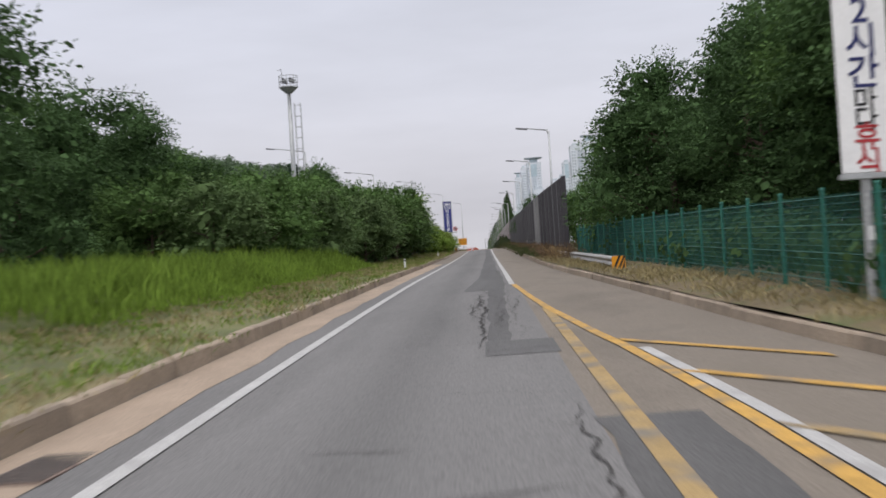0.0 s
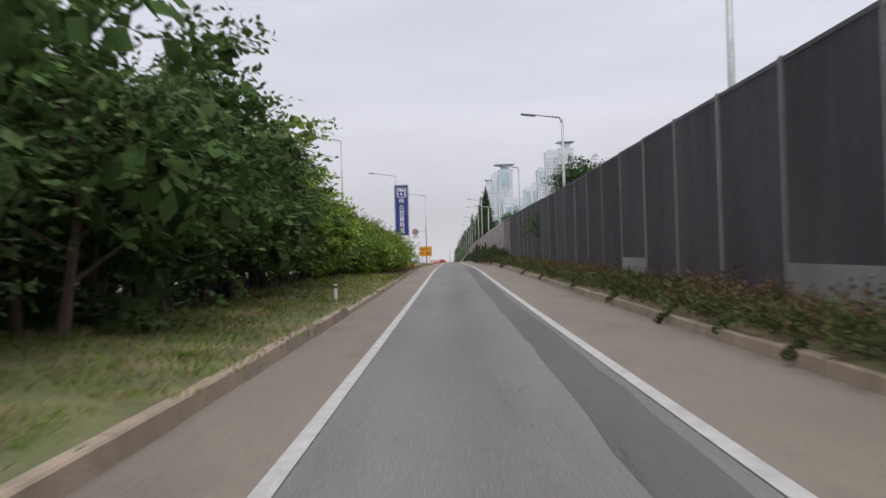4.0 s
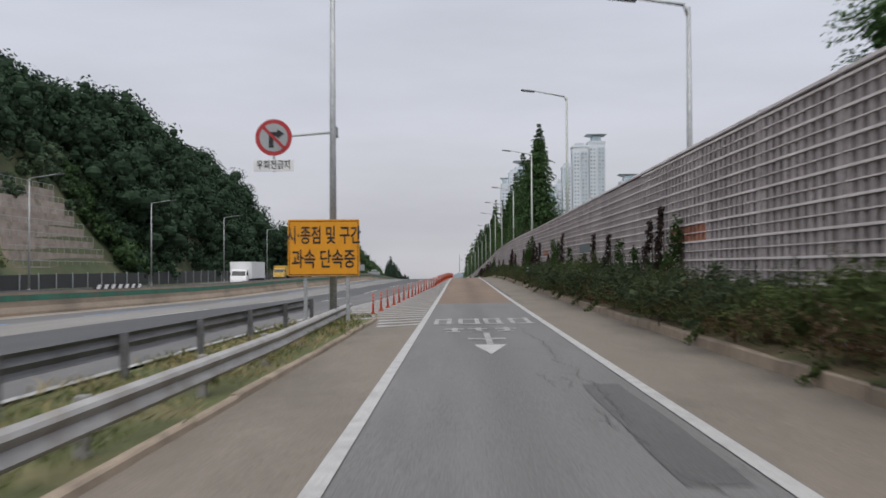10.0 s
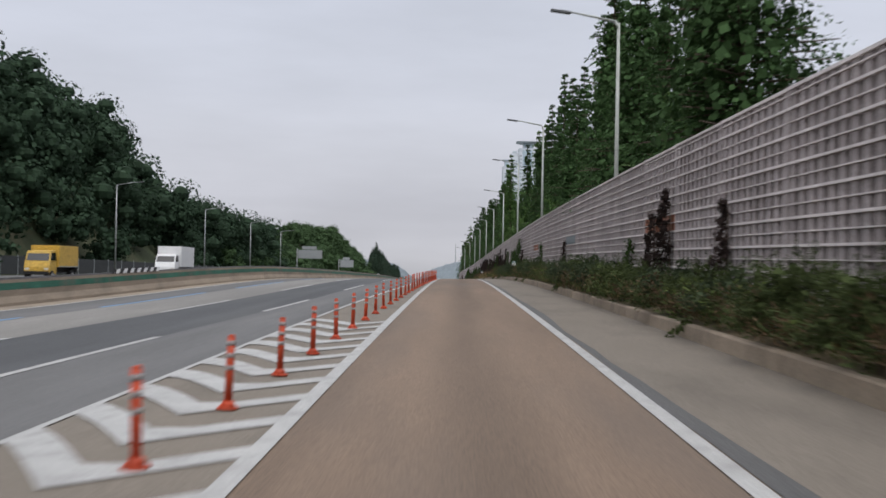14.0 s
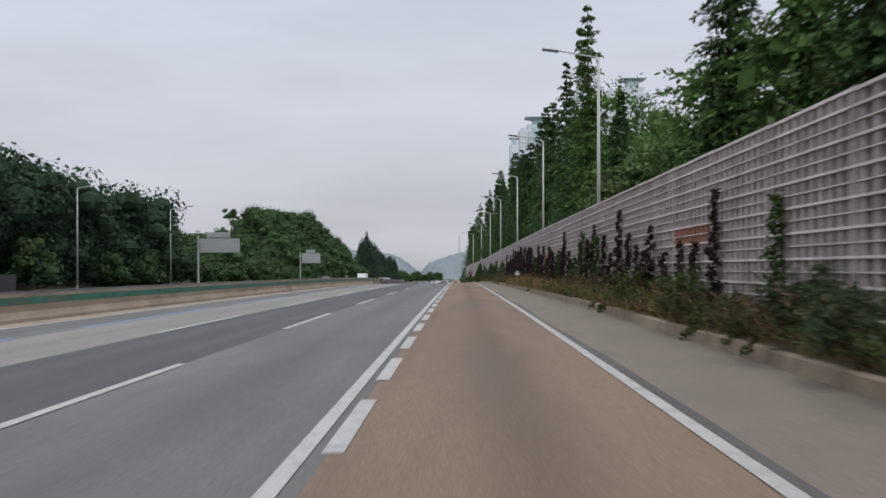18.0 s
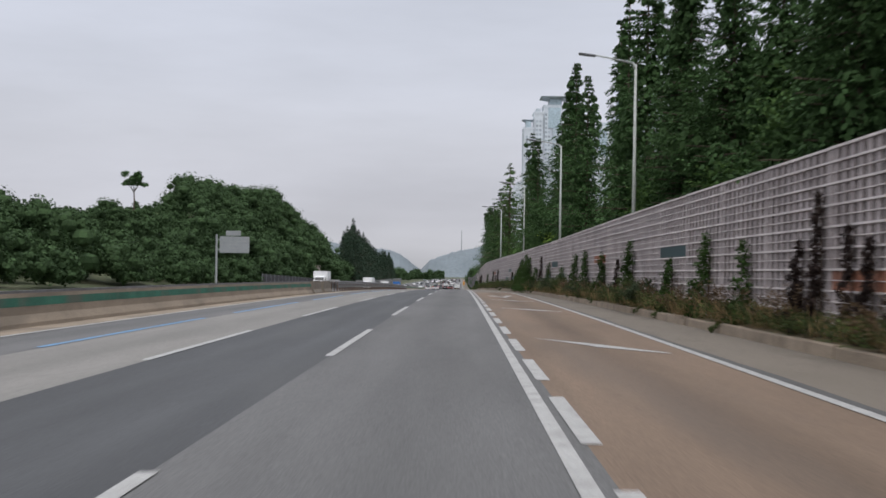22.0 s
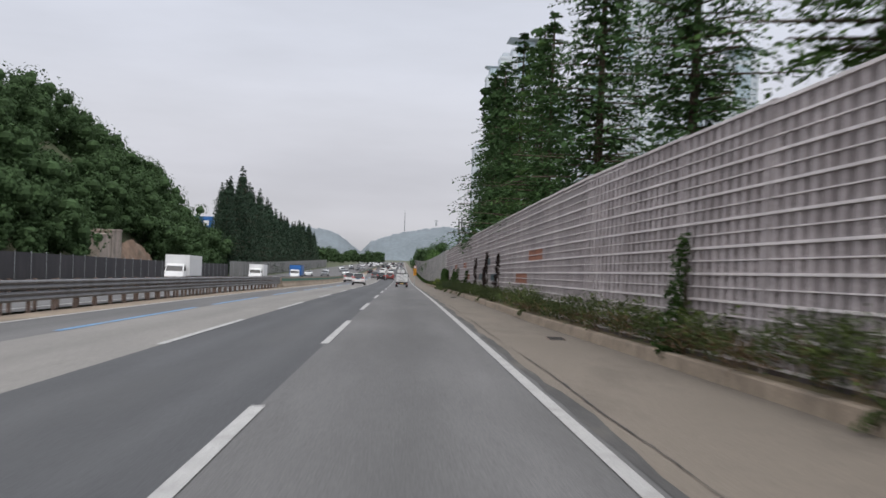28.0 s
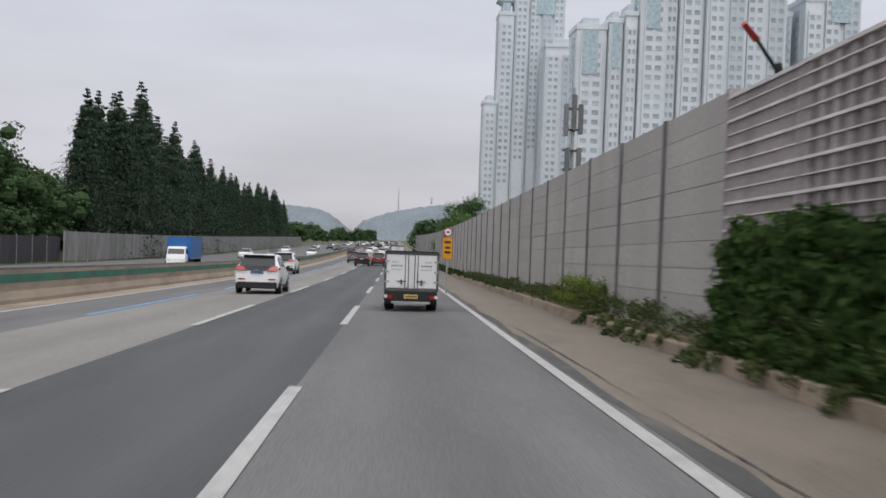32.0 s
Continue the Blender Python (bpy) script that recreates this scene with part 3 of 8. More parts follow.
YM = lambda y: lin(y, [-10, 1, 4, 6.3, 10, 12.2, 15.3, 18, 23, 31], [3.25, 3.10, 3.03, 2.93, 2.74, 2.57, 2.40, 2.24, 2.05, 1.83])
ribbon("yellow_line", lambda y: YM(y) - 0.075, lambda y: YM(y) + 0.075, -10, 31, YELLOW_LINE, 0.014, 1.0, lines, label="worn yellow line")
ribbon("edge_line", lambda y: YM(y) + 0.10, lambda y: YM(y) + 0.24, -10, 9.5, WHITE_LINE, 0.013, 1.0, lines)
ribbon("yellow_line", 2.10, 2.27, -10, 18.5, FADED_YELLOW, 0.012, 1.0, lines, label="faded yellow line")
for ya, yb, xb in ((10.7, 7.4, 4.62), (7.06, 4.3, 4.6), (3.6, 0.9, 4.6)):
    xa = YM(ya) + 0.1
    vs = [(x, y + s, gz(x, y) + 0.013) for x, y in ((xa, ya), ((xa + xb) / 2, (ya + yb) / 2), (xb, yb)) for s in (-0.22, 0.22)]
    obj("yellow_bar", vs, [(0, 2, 3, 1), (2, 4, 5, 3)], YELLOW_LINE if yb > 4 else FADED_YELLOW, lines, "worn yellow hatching bar")
# white chevrons of the nose
for i in range(-3, 50):
    ya = 249.6 + 1.5 * i
    xm = lin(ya, [245, 248.2, 249, 266, 290, 308, 322], [-2.9, -3.1, -4.1, -3.62, -3.15, -2.84, -2.45])
    xl = line_m(ya) + 0.05
    vs = []
    for k in range(10):
        if k < 4:
            x, y, s = -1.72 + (xm + 1.72) * k / 3, ya + 1.05 * (1 - k / 3), 0.48 + 0.30 * (k == 3)
        else:
            x = xm + (xl - xm) * (k - 3) / 6
            y, s = ya + 1.85 * (xm - x), 0.78
        vs += [(x, y, gz(x, y) + 0.013), (x, y + s, gz(x, y + s) + 0.013)]
    n = 9 if xl < xm - 0.15 and ya > 249 else 3
    obj("chevron", vs, [(2 * k, 2 * k + 1, 2 * k + 3, 2 * k + 2) for k in range(n)], WHITE_LINE, lines)
# long split arrows painted on the brown lane
for y0 in (496.2, 517.5, 531.8):
    vs = [(x, y, gz(x, y) + 0.012) for x, y in ((-1.15, y0 + 4.6), (0.1, y0 + 2.6), (1.3, y0 + 0.1), (1.3, y0 - 0.15), (0.0, y0 + 1.7), (-0.1, y0 + 2.2))]
    obj("arrow", vs, [(0, 5, 1), (5, 4, 3, 2, 1)], WHITE_LINE, lines)
TIPS = ((-0.95, 547.9), (1.02, 547.9), (0.14, 541.1), (-0.60, 547.35), (0.55, 547.2), (0.06, 543.0))
obj("arrow", [(x, y, gz(x, y) + 0.013) for x, y in TIPS], [(0, 3, 4, 1), (1, 4, 5, 2), (2, 5, 3, 0)], WHITE_LINE, lines)
# worn words and arrow on the slip road
rr = random.Random(8)
def stroke(x0, x1, y0, y1, m=WORN_LINE):
    obj("worn_letter_stroke", [(x, y, gz(x, y) + 0.012) for x, y in ((x0, y0), (x1, y0), (x1, y1), (x0, y1))], [(0, 1, 2, 3)], m, lines, "worn white lettering stroke")
for x0, w in ((-1.35, 0.5), (-0.65, 0.62), (0.1, 0.5), (0.85, 0.6)):
    stroke(x0, x0 + 0.13, 246.0, 248.9)
    stroke(x0 + w - 0.14, x0 + w, 246.2, 248.9)
    stroke(x0 + 0.1, x0 + w - 0.1, 248.3, 248.7)
    stroke(x0 + 0.05, x0 + w + 0.05, 245.9, 246.2)
for x0, w in ((-1.0, 0.5), (-0.4, 0.5), (0.3, 0.55)):
    stroke(x0, x0 + w, 243.6, 243.9)
    stroke(x0 + w * 0.4, x0 + w * 0.4 + 0.14, 242.6, 244.2)
    stroke(x0 + 0.04, x0 + w - 0.1, 242.6, 242.85)
stroke(-0.42, 0.42, 239.9, 240.35)
stroke(-0.04, 0.10, 238.2, 242.2)
obj("worn_arrow_head", [(x, y, gz(x, y) + 0.012) for x, y in ((-0.32, 238.4), (0.36, 238.4), (-0.02, 236.1))], [(0, 2, 1)], WHITE_LINE, lines, "worn white arrow head")


def crack(pts, w, seed, sway=0.045):
    """A wandering open crack with side branches."""
    r = random.Random(seed)
    (x0, y0), (x1, y1) = pts
    ln = math.hypot(x1 - x0, y1 - y0)
    n = max(8, int(ln / 0.11))
    along = abs(y1 - y0) > abs(x1 - x0)
    o, vs, fs = 0.0, [], []
    for i in range(n + 1):
        t = i / n
        o = o * 0.93 + r.uniform(-sway, sway)
        x = x0 + (x1 - x0) * t + (o if along else 0)
        y = y0 + (y1 - y0) * t + (0 if along else o)
        ww = w * 0.34 * r.uniform(0.15, 1.0) * min(1, 4 * t, 4 * (1 - t)) + 0.002
        dx, dy = (ww, 0) if along else (0, ww)
        vs += [(x - dx, y - dy, gz(x, y) + 0.0135), (x + dx, y + dy, gz(x, y) + 0.0135)]
        if i:
            fs.append((len(vs) - 4, len(vs) - 3, len(vs) - 1, len(vs) - 2))
        if r.random() < 0.12:
            a, b = r.uniform(-0.35, 0.35), r.uniform(-0.35, 0.35)
            k = len(vs)
            for u in (0, 0.35, 0.7, 1.0):
                bx, by = x + a * u + r.uniform(-0.03, 0.03), y + b * u + r.uniform(-0.03, 0.03)
                q = 0.006 * (1.1 - u)
                vs += [(bx - q, by - q, gz(bx, by) + 0.0135), (bx + q, by + q, gz(bx, by) + 0.0135)]
            fs += [(k + 2 * m, k + 2 * m + 1, k + 2 * m + 3, k + 2 * m + 2) for m in range(3)]
            vs += [(x - dx, y - dy, gz(x, y) + 0.0135), (x + dx, y + dy, gz(x, y) + 0.0135)]
    obj("crack", vs, fs, TAR, road, "dark open crack in the asphalt")


CRACKS = (
    (((-0.95, 203), (-0.95, 219)), 0.035), (((1.35, 203), (1.08, 209)), 0.03), (((0.85, 14), (0.86, 31)), 0.05),
    (((-3.1, 87.2), (1.2, 85.5)), 0.03), (((1.2, 85.5), (3.9, 83.5)), 0.03), (((-0.8, 133), (-0.75, 141)), 0.03),
    (((-0.7, 152), (-0.8, 162)), 0.03), (((-0.75, 176), (-0.7, 186)), 0.04), (((1.05, 179), (1.2, 184)), 0.04),
    (((1.2, 224), (1.0, 246)), 0.025), (((1.5, 12), (1.6, 30)), 0.02), (((1.25, 14), (1.2, 26)), 0.02),
    (((-0.2, 96), (1.0, 96.5)), 0.02))
for k, (p, w) in enumerate(CRACKS):
    crack(p, w * 0.8, k)
    if w >= 0.03:
        for q in range(4):
            d, (a, b) = rr.uniform(-0.22, 0.22), sorted((rr.random(), rr.random()))
            crack(((p[0][0] + (p[1][0] - p[0][0]) * a + d, p[0][1] + (p[1][1] - p[0][1]) * a), (p[0][0] + (p[1][0] - p[0][0]) * b + d * 0.7, p[0][1] + (p[1][1] - p[0][1]) * b)), w * 0.4, 200 + 5 * k + q)
            yq, xq = p[0][1] + (p[1][1] - p[0][1]) * rr.random(), p[0][0] + d
            crack(((xq, yq), (xq + rr.uniform(0.3, 0.9), yq + rr.uniform(-0.25, 0.25))), 0.016, 300 + 5 * k + q)
for k in range(40):
    y = rr.uniform(10, 250)
    x = rr.uniform(-1.4, 1.2)
    crack(((x, y), (x + rr.uniform(-0.2, 0.2), y + rr.uniform(0.6, 2.5))) if k % 2 else ((x, y), (x + rr.uniform(0.3, 0.9), y + rr.uniform(-0.2, 0.2))), 0.013, 40 + k)
ribbon("patch", -1.78, lambda y: -1.60 + 0.05 * math.sin(y * 0.7), 606, 800, TAR_EDGE, 0.004, 1.0, road, 1, "dark ragged asphalt edge beside the line", jag=0.10)
# old cracks and patch seams at the foot of the slip road
for k, (p, w) in enumerate((((( 0.98, 10.6), (0.92, 26.0)), 0.10), (((1.02, 10.4), (2.0, 10.5)), 0.05), (((1.66, -3.0), (1.72, 5.2)), 0.06), (((-0.9, 12.0), (0.9, 11.6)), 0.03), (((-0.4, 3.6), (0.6, 3.4)), 0.04), (((0.5, 6.4), (1.5, 6.1)), 0.03), (((1.3, 14.0), (1.75, 24.0)), 0.04), (((-1.2, 20.0), (0.8, 19.6)), 0.025), (((0.5, 1.6), (1.6, 1.9)), 0.04), (((1.2, 52.0), (1.3, 60.0)), 0.05), (((1.5, 44.0), (1.62, 54.0)), 0.06))):
    crack(p, w, 700 + k)

for k in range(8):
    crack(((-1.42, 608 + 14 * k), (-1.4, 621 + 14 * k)), 0.05, 90 + k, 0.010)
# drains
def drain(x, y, w, l, label):
    e = thing("drain_grate", pose(x, y, gz(x, y)), label, "drain", "drains")
    bm = B()
    box(bm, -w / 2, w / 2, -l / 2, l / 2, 0.0, 0.012)
    part("frame", bm, RAIL_RUST, e)
    for i in range(9):
        bm = B()
        t = -l / 2 + l * (i + 0.5) / 9
        box(bm, -w / 2 + 0.03, w / 2 - 0.03, t - l / 40, t + l / 40, 0.012, 0.02)
        part("bar", bm, TAR, e)


drain(-2.42, 3.75, 0.5, 1.1, "rusty iron drain grate in the gutter")
drain(-0.25, 664.8, 0.45, 0.8, "rusty iron drain grate in the shoulder")
drain(0.1, 624, 0.45, 0.8, "rusty iron drain grate in the shoulder")

# kerbs, one stone after another
def kerb(side, y0, y1, length, h, fx, w=0.18):
    k = thing("kerb", pose(0, 0, 0), "weathered tan concrete kerb beside the carriageway", "kerb", kind="structure")
    y = y0
    r = random.Random(5 + side)
    while y < y1:
        ya, yb = y + 0.012, min(y + length, y1) - 0.012
        x0, x1 = fx(ya), fx(yb)
        j = r.uniform(-0.012, 0.012)
        hh = h + r.uniform(-0.015, 0.015)
        vs = []
        for yy, xx in ((ya, x0), (yb, x1)):
            z = gz(xx, yy)
            vs += [(xx + j, yy, z - 0.05), (xx + j + side * 0.02, yy, z + hh - 0.025), (xx + j + side * 0.045, yy, z + hh), (xx + j + side * w, yy, z + hh), (xx + j + side * w, yy, z - 0.05)]
        fs = [(i, i + 1, i + 6, i + 5) for i in range(4)] + [(0, 1, 2, 3, 4), (9, 8, 7, 6, 5)]
        obj("kerb_stone", vs, fs, KERB, k)
        y += length
    return k


kerb(-1, -12, 112, 2.0, 0.24, kerb_l)
kerb(-1, 112, 182, 2.0, 0.15, kerb_l)
kerb(-1, 182, 249, 2.0, 0.09, kerb_l, 0.12)
kerb(1, -12, 58, 2.5, 0.17, kerb_r)
kerb(1, 58, 303, 3.0, 0.20, kerb_r)
kerb(1, 303, 780, 3.0, 0.25, kerb_r)

# verges
def verge(name, fl, fr, y0, y1, material, hl, hr, label, step=3.0, cols=4):
    n = int((y1 - y0) / step)
    vs, fs = [], []
    for i in range(n + 1):
        y = y0 + (y1 - y0) * i / n
        for k in range(cols + 1):
            t = k / cols
            x = fl(y) + (fr(y) - fl(y)) * t
            vs.append((x, y, gz(x, y) + hl(y) + (hr(y) - hl(y)) * t + 0.05 * noise.noise((x * 0.9, y * 0.5, 1))))
    for i in range(n):
        for k in range(cols):
            a = i * (cols + 1) + k
            fs.append((a, a + 1, a + cols + 2, a + cols + 1))
    return obj(name, vs, fs, material, None, label, "structure", "verge", True)


verge("verge_right", lambda y: kerb_r(y) + 0.1, lambda y: max(wall_x(y), kerb_r(y) + 0.3) + 2.5, -40, 900, EARTH, lambda y: 0.20, lambda y: 0.45, "weedy earth verge in front of the noise wall")
verge("verge_left", lambda y: min(-13 + merge(y) * 0, line_m(y) + 0.3) if y < 150 else line_m(y) + 0.25, lambda y: kerb_l(y) - 0.1, -40, 249, LAWN, lambda y: lin(y, [0, 150, 190, 249], [0.75, 0.6, 0.0, 0.0]), lambda y: lin(y, [100, 114, 178, 186], [0.2, 0.10, 0.10, 0.05]), "mown and dried grass verge", 3, 8)

# ---- noise walls ----
WALL_H = 4.42
BAR = 0.2262


def wall_h(y):
    """Height of the lattice wall along the road."""
    return lin(y, [194, 245, 295, 400, 455, 520, 550, 584, 635, 685, 713], [4.52, 4.55, 4.35, 4.2, 4.38, 4.22, 4.06, 4.1, 4.36, 4.45, 4.37])


def dark_h(y):
    """Height of the dark wall, which steps up over its middle stretch."""
    return lin(y, [60, 82, 112, 140, 194], [4.45, 4.6, 4.6, 4.45, 4.5])


def wpt(y, d, v):
    x = wall_x(y)
    return (x + d, y, gz(x, y) + v)


def slab(vs, fs, ya, yb, d0, d1, v0, v1):
    """A bar of the wall between two stations, from depth d0 to d1 and height v0 to v1."""
    n = len(vs)
    for y in (ya, yb):
        vs += [wpt(y, d0, v0), wpt(y, d1, v0), wpt(y, d1, v1), wpt(y, d0, v1)]
    fs += [(n, n + 1, n + 2, n + 3), (n + 7, n + 6, n + 5, n + 4)] + [(n + i, n + 4 + i, n + 4 + (i + 1) % 4, n + (i + 1) % 4) for i in range(4)]


wall_dark = thing("noise_wall_dark", pose(0, 0, 0), "tall dark ribbed metal noise wall behind the verge", "noise wall", kind="structure")
NB = 31
rw = random.Random(11)
for b in range(NB):
    ya, yb = (station(laid(58.2) + (laid(194.3) - laid(58.2)) * k / NB) for k in (b, b + 1))
    pale = 1 if b in (6, 7) else 2 if b in (8, 12) else 3 if b > 27 else 0
    vs, fs = [], []
    top = dark_h((ya + yb) / 2)
    slab(vs, fs, ya + 0.06, yb - 0.06, 0.0, 0.12, 0.1, top)
    obj("panel", vs, fs, (WALL_DARK, WALL_PALE, WALL_DARK, WALL_GREY)[pale], wall_dark)
    vs, fs = [], []
    for k in range(20):
        y = ya + 0.10 + (yb - ya - 0.20) * (k + 0.5) / 20
        slab(vs, fs, y - 0.045, y + 0.045, -0.055, 0.01, 0.36, top - 0.06)
    slab(vs, fs, ya + 0.07, yb - 0.07, -0.03, 0.01, 0.28, 0.36)
    for k in range(1, 9) if pale == 3 else ():
        slab(vs, fs, ya + 0.07, yb - 0.07, -0.062, 0.01, 0.5 * k - 0.05, 0.5 * k + 0.05)
    slab(vs, fs, ya + 0.07, yb - 0.07, -0.06, 0.13, top - 0.06, top + 0.02)
    tagged(obj("ribs", vs, fs, (WALL_DARK_RIB, WALL_PALE_RIB, WALL_DARK_RIB, WALL_GREY_RIB)[pale], wall_dark), kind="stuff")
    # Added plate: stands in for a pale, dusty and hazy smear along the foot.
    if pale == 2:
        vs, fs = [], []
        slab(vs, fs, ya + 0.07, yb - 0.07, -0.075, 0.01, 0.4, 1.2)
        obj("repair_plate", vs, fs, WALL_PALE, wall_dark, "added pale plate for the dusty, hazy smear low on the wall")
    vs, fs = [], []
    slab(vs, fs, ya - (0.05 if b < 28 else 0.09), ya + (0.05 if b < 28 else 0.09), -0.085, 0.14, 0.0, top + 0.05)
    obj("post", vs, fs, WALL_POST if 0 < b < 28 else WALL_DARK, wall_dark, "steel post")
vs, fs = [], []
slab(vs, fs, 194.2, 194.42, -0.12, 0.16, 0.0, WALL_H + 0.08)
obj("post", vs, fs, WALL_RIB, wall_dark, "pale end post")

wall_lattice = thing("noise_wall_lattice", pose(0, 0, 0), "pinkish-grey concrete noise wall with a raised lattice of ribs", "noise wall", kind="structure")
PANES = {}
ORANGES = {}
BAY = 4.28
NB = 127


def row_of(v):
    """The thick rail below a pane: the upper or the lower row."""
    return 2.1396 if v > 1.6 else 1.2348


def bay_start(b):
    """Bays shorten a little beyond the fifty-sixth."""
    return min(711.05, station(laid(194.4) + BAY * (b + lin(b, [56, 62, 126], [0.0, -0.25, -0.51]))))


STARTS = [bay_start(b) for b in range(128)]


def bay_of(y):
    return max(b for b in range(127) if STARTS[b] <= y)


for y, v0 in ((223.5, 2.13), (219.5, 1.1), (227.5, 1.1), (266.4, 2.1), (308, 1.95), (350, 2.1), (397.8, 2.05), (401.7, 1.1), (436, 2.2), (432, 1.1), (473.5, 2.15), (511, 2.12), (546, 2.13), (542.6, 1.1), (549.6, 1.1), (582.8, 2.13), (579, 1.1), (587, 1.1), (656.2, 1.97), (651.6, 1.0), (660.4, 1.0), (698, 2.0)):
    PANES.setdefault(bay_of(y), []).append(v0)
for y, v0 in ((201, 2.1), (245, 2.1), (249, 1.1), (286.5, 2.0), (328, 2.0), (370, 2.1), (417.5, 2.2), (454.4, 2.13), (450.4, 1.1), (496, 1.1), (528, 2.1), (571, 2.1), (606, 2.1), (635.6, 2.0), (639.3, 1.0), (676.2, 2.0), (672, 1.0), (690, 2.0)):
    ORANGES.setdefault(bay_of(y), []).append(v0)
for b in range(NB):
    ya, yb = STARTS[b], STARTS[b + 1]
    vs, fs = [], []
    top = wall_h((ya + yb) / 2)
    # back of the bay, painted darker than the ribs as slot shade
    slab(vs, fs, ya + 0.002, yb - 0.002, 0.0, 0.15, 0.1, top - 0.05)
    obj("recess_panel", vs, fs, WALL_BACK_SHADED, wall_lattice)
    panes = PANES.get(b, [])
    for v0 in panes:
        vs, fs = [], []
        slab(vs, fs, ya + 0.10, yb - 0.10, -0.045, 0.01, row_of(v0) + 0.036, row_of(v0) + 0.416)
        obj("pane", vs, fs, TEAL, wall_lattice, "dark teal glossy pane")
    vs, fs = [], []
    for v0 in ORANGES.get(b, []):
        slab(vs, fs, ya + 0.08, yb - 0.08, -0.006, 0.01, row_of(v0), row_of(v0) + 0.4524)
        for k in range(10):
            y = ya + (yb - ya) * (k + 0.5) / 10
            slab(vs, fs, y - 0.115, y + 0.115, -0.042, 0.0, row_of(v0) + 0.005, row_of(v0) + 0.447)
    if vs:
        obj("coloured_recess", vs, fs, WALL_ORANGE, wall_lattice, "faded orange recess")

    def clear(v):
        return all(v < row_of(p) + 0.02 or v > row_of(p) + 0.44 for p in panes)

    vs, fs = [], []
    for r in range(20):
        v = 0.33 + r * BAR
        if v < top - 0.12 and clear(v):
            w = 0.021 if r % 2 == 0 else 0.010
            slab(vs, fs, ya + 0.003, yb - 0.003, -0.070 if r % 2 == 0 else -0.062, 0.01, v - w, v + w)
    slab(vs, fs, ya + 0.003, yb - 0.003, -0.070, 0.155, top - 0.055, top)
    obj("rails", vs, fs, WALL_EDGE, wall_lattice)
    vs, fs = [], []
    for k in range(10):
        y = ya + (yb - ya) * (k + 0.5) / 10
        for r in range(10):
            v = 0.33 + r * 2 * BAR
            if v < top - 0.15 and clear(v + 0.22) and all(abs(v - row_of(p)) > 0.05 for p in ORANGES.get(b, [])):
                slab(vs, fs, y - 0.115, y + 0.115, -0.042, 0.01, v + 0.005, min(v + 0.447, top - 0.06))
    obj("ribs", vs, fs, WALL_RIB, wall_lattice)
    vs, fs = [], []
    slab(vs, fs, ya - 0.06, ya + 0.06, -0.066, 0.16, 0.0, top + 0.02)
    obj("post", vs, fs, WALL_RIB, wall_lattice)

wall_smooth = thing("noise_wall_smooth", pose(0, 0, 0), "smooth light grey concrete-panel noise wall with dark posts", "noise wall", kind="structure")
rest_v, rest_f = [], []
for b in range(75):
    ya, yb = 711.15 + 4.05 * b, 711.15 + 4.05 * (b + 1)
    for r in range(9):
        v0 = 0.0 + r * 0.5
        if b < 33:
            vs, fs = [], []
            slab(vs, fs, ya + 0.06, yb - 0.06, rw.uniform(-0.006, 0.006), 0.14, v0 + 0.006, v0 + 0.496)
            obj("panel", vs, fs, WALL_PANEL, wall_smooth)
        else:
            slab(rest_v, rest_f, ya + 0.06, yb - 0.06, 0.0, 0.14, v0 + 0.006, v0 + 0.496)
    vs, fs = [], []
    slab(vs, fs, ya - 0.07, ya + 0.07, -0.05, 0.16, 0.0, WALL_H + 0.1)
    obj("post", vs, fs, WALL_POST if b else WALL_RIB, wall_smooth, "dark steel post")
    if b < 33:
        vs, fs = [], []
        slab(vs, fs, ya + 0.06, yb - 0.06, 0.05, 0.10, 0.0, 4.45)
        obj("backing", vs, fs, WALL_PANEL, wall_smooth)
tagged(obj("panels", rest_v, rest_f, WALL_PANEL, wall_smooth), kind="stuff")

# ---- median barrier, rails ----
def med(y):
    return -15.75 + merge(y)


def extrude(name, fx, y0, y1, section, material, parent, step=4.0, lift=0.0, label=""):
    """Draws a closed section (sideways, up) along the road."""
    n = max(1, int((y1 - y0) / step))
    m = len(section)
    vs, fs = [], []
    for i in range(n + 1):
        y = y0 + (y1 - y0) * i / n
        x = fx(y)
        z = gz(x, y) + lift
        vs += [(x + a, y, z + c) for a, c in section]
    for i in range(n):
        fs += [(i * m + k, i * m + (k + 1) % m, (i + 1) * m + (k + 1) % m, (i + 1) * m + k) for k in range(m)]
    fs += [tuple(range(m)), tuple(n * m + k for k in reversed(range(m)))]
    return obj(name, vs, fs, material, parent, label)


barrier = thing("median_barrier", pose(0, 0, 0), "stained tan concrete median barrier with a green band", "barrier", kind="structure")
for y0, y1 in ((-60, 556), (696, 1900)):
    extrude("barrier_body", med, y0, y1, [(0.34, 0), (0.32, 0.12), (0.16, 0.36), (0.10, 0.98), (-0.10, 0.98), (-0.16, 0.36), (-0.34, 0)], BARRIER, barrier, 5)
    extrude("green_band", med, y0, y1, [(0.142, 0.60), (0.118, 0.86), (0.108, 0.86), (0.13, 0.60)], GREEN_BAND, barrier, 5, label="faded green painted band")
    extrude("top_rail", med, y0, y1, [(0.05, 0.98), (0.05, 1.06), (-0.05, 1.06), (-0.05, 0.98)], RAIL_DARK, barrier, 5)
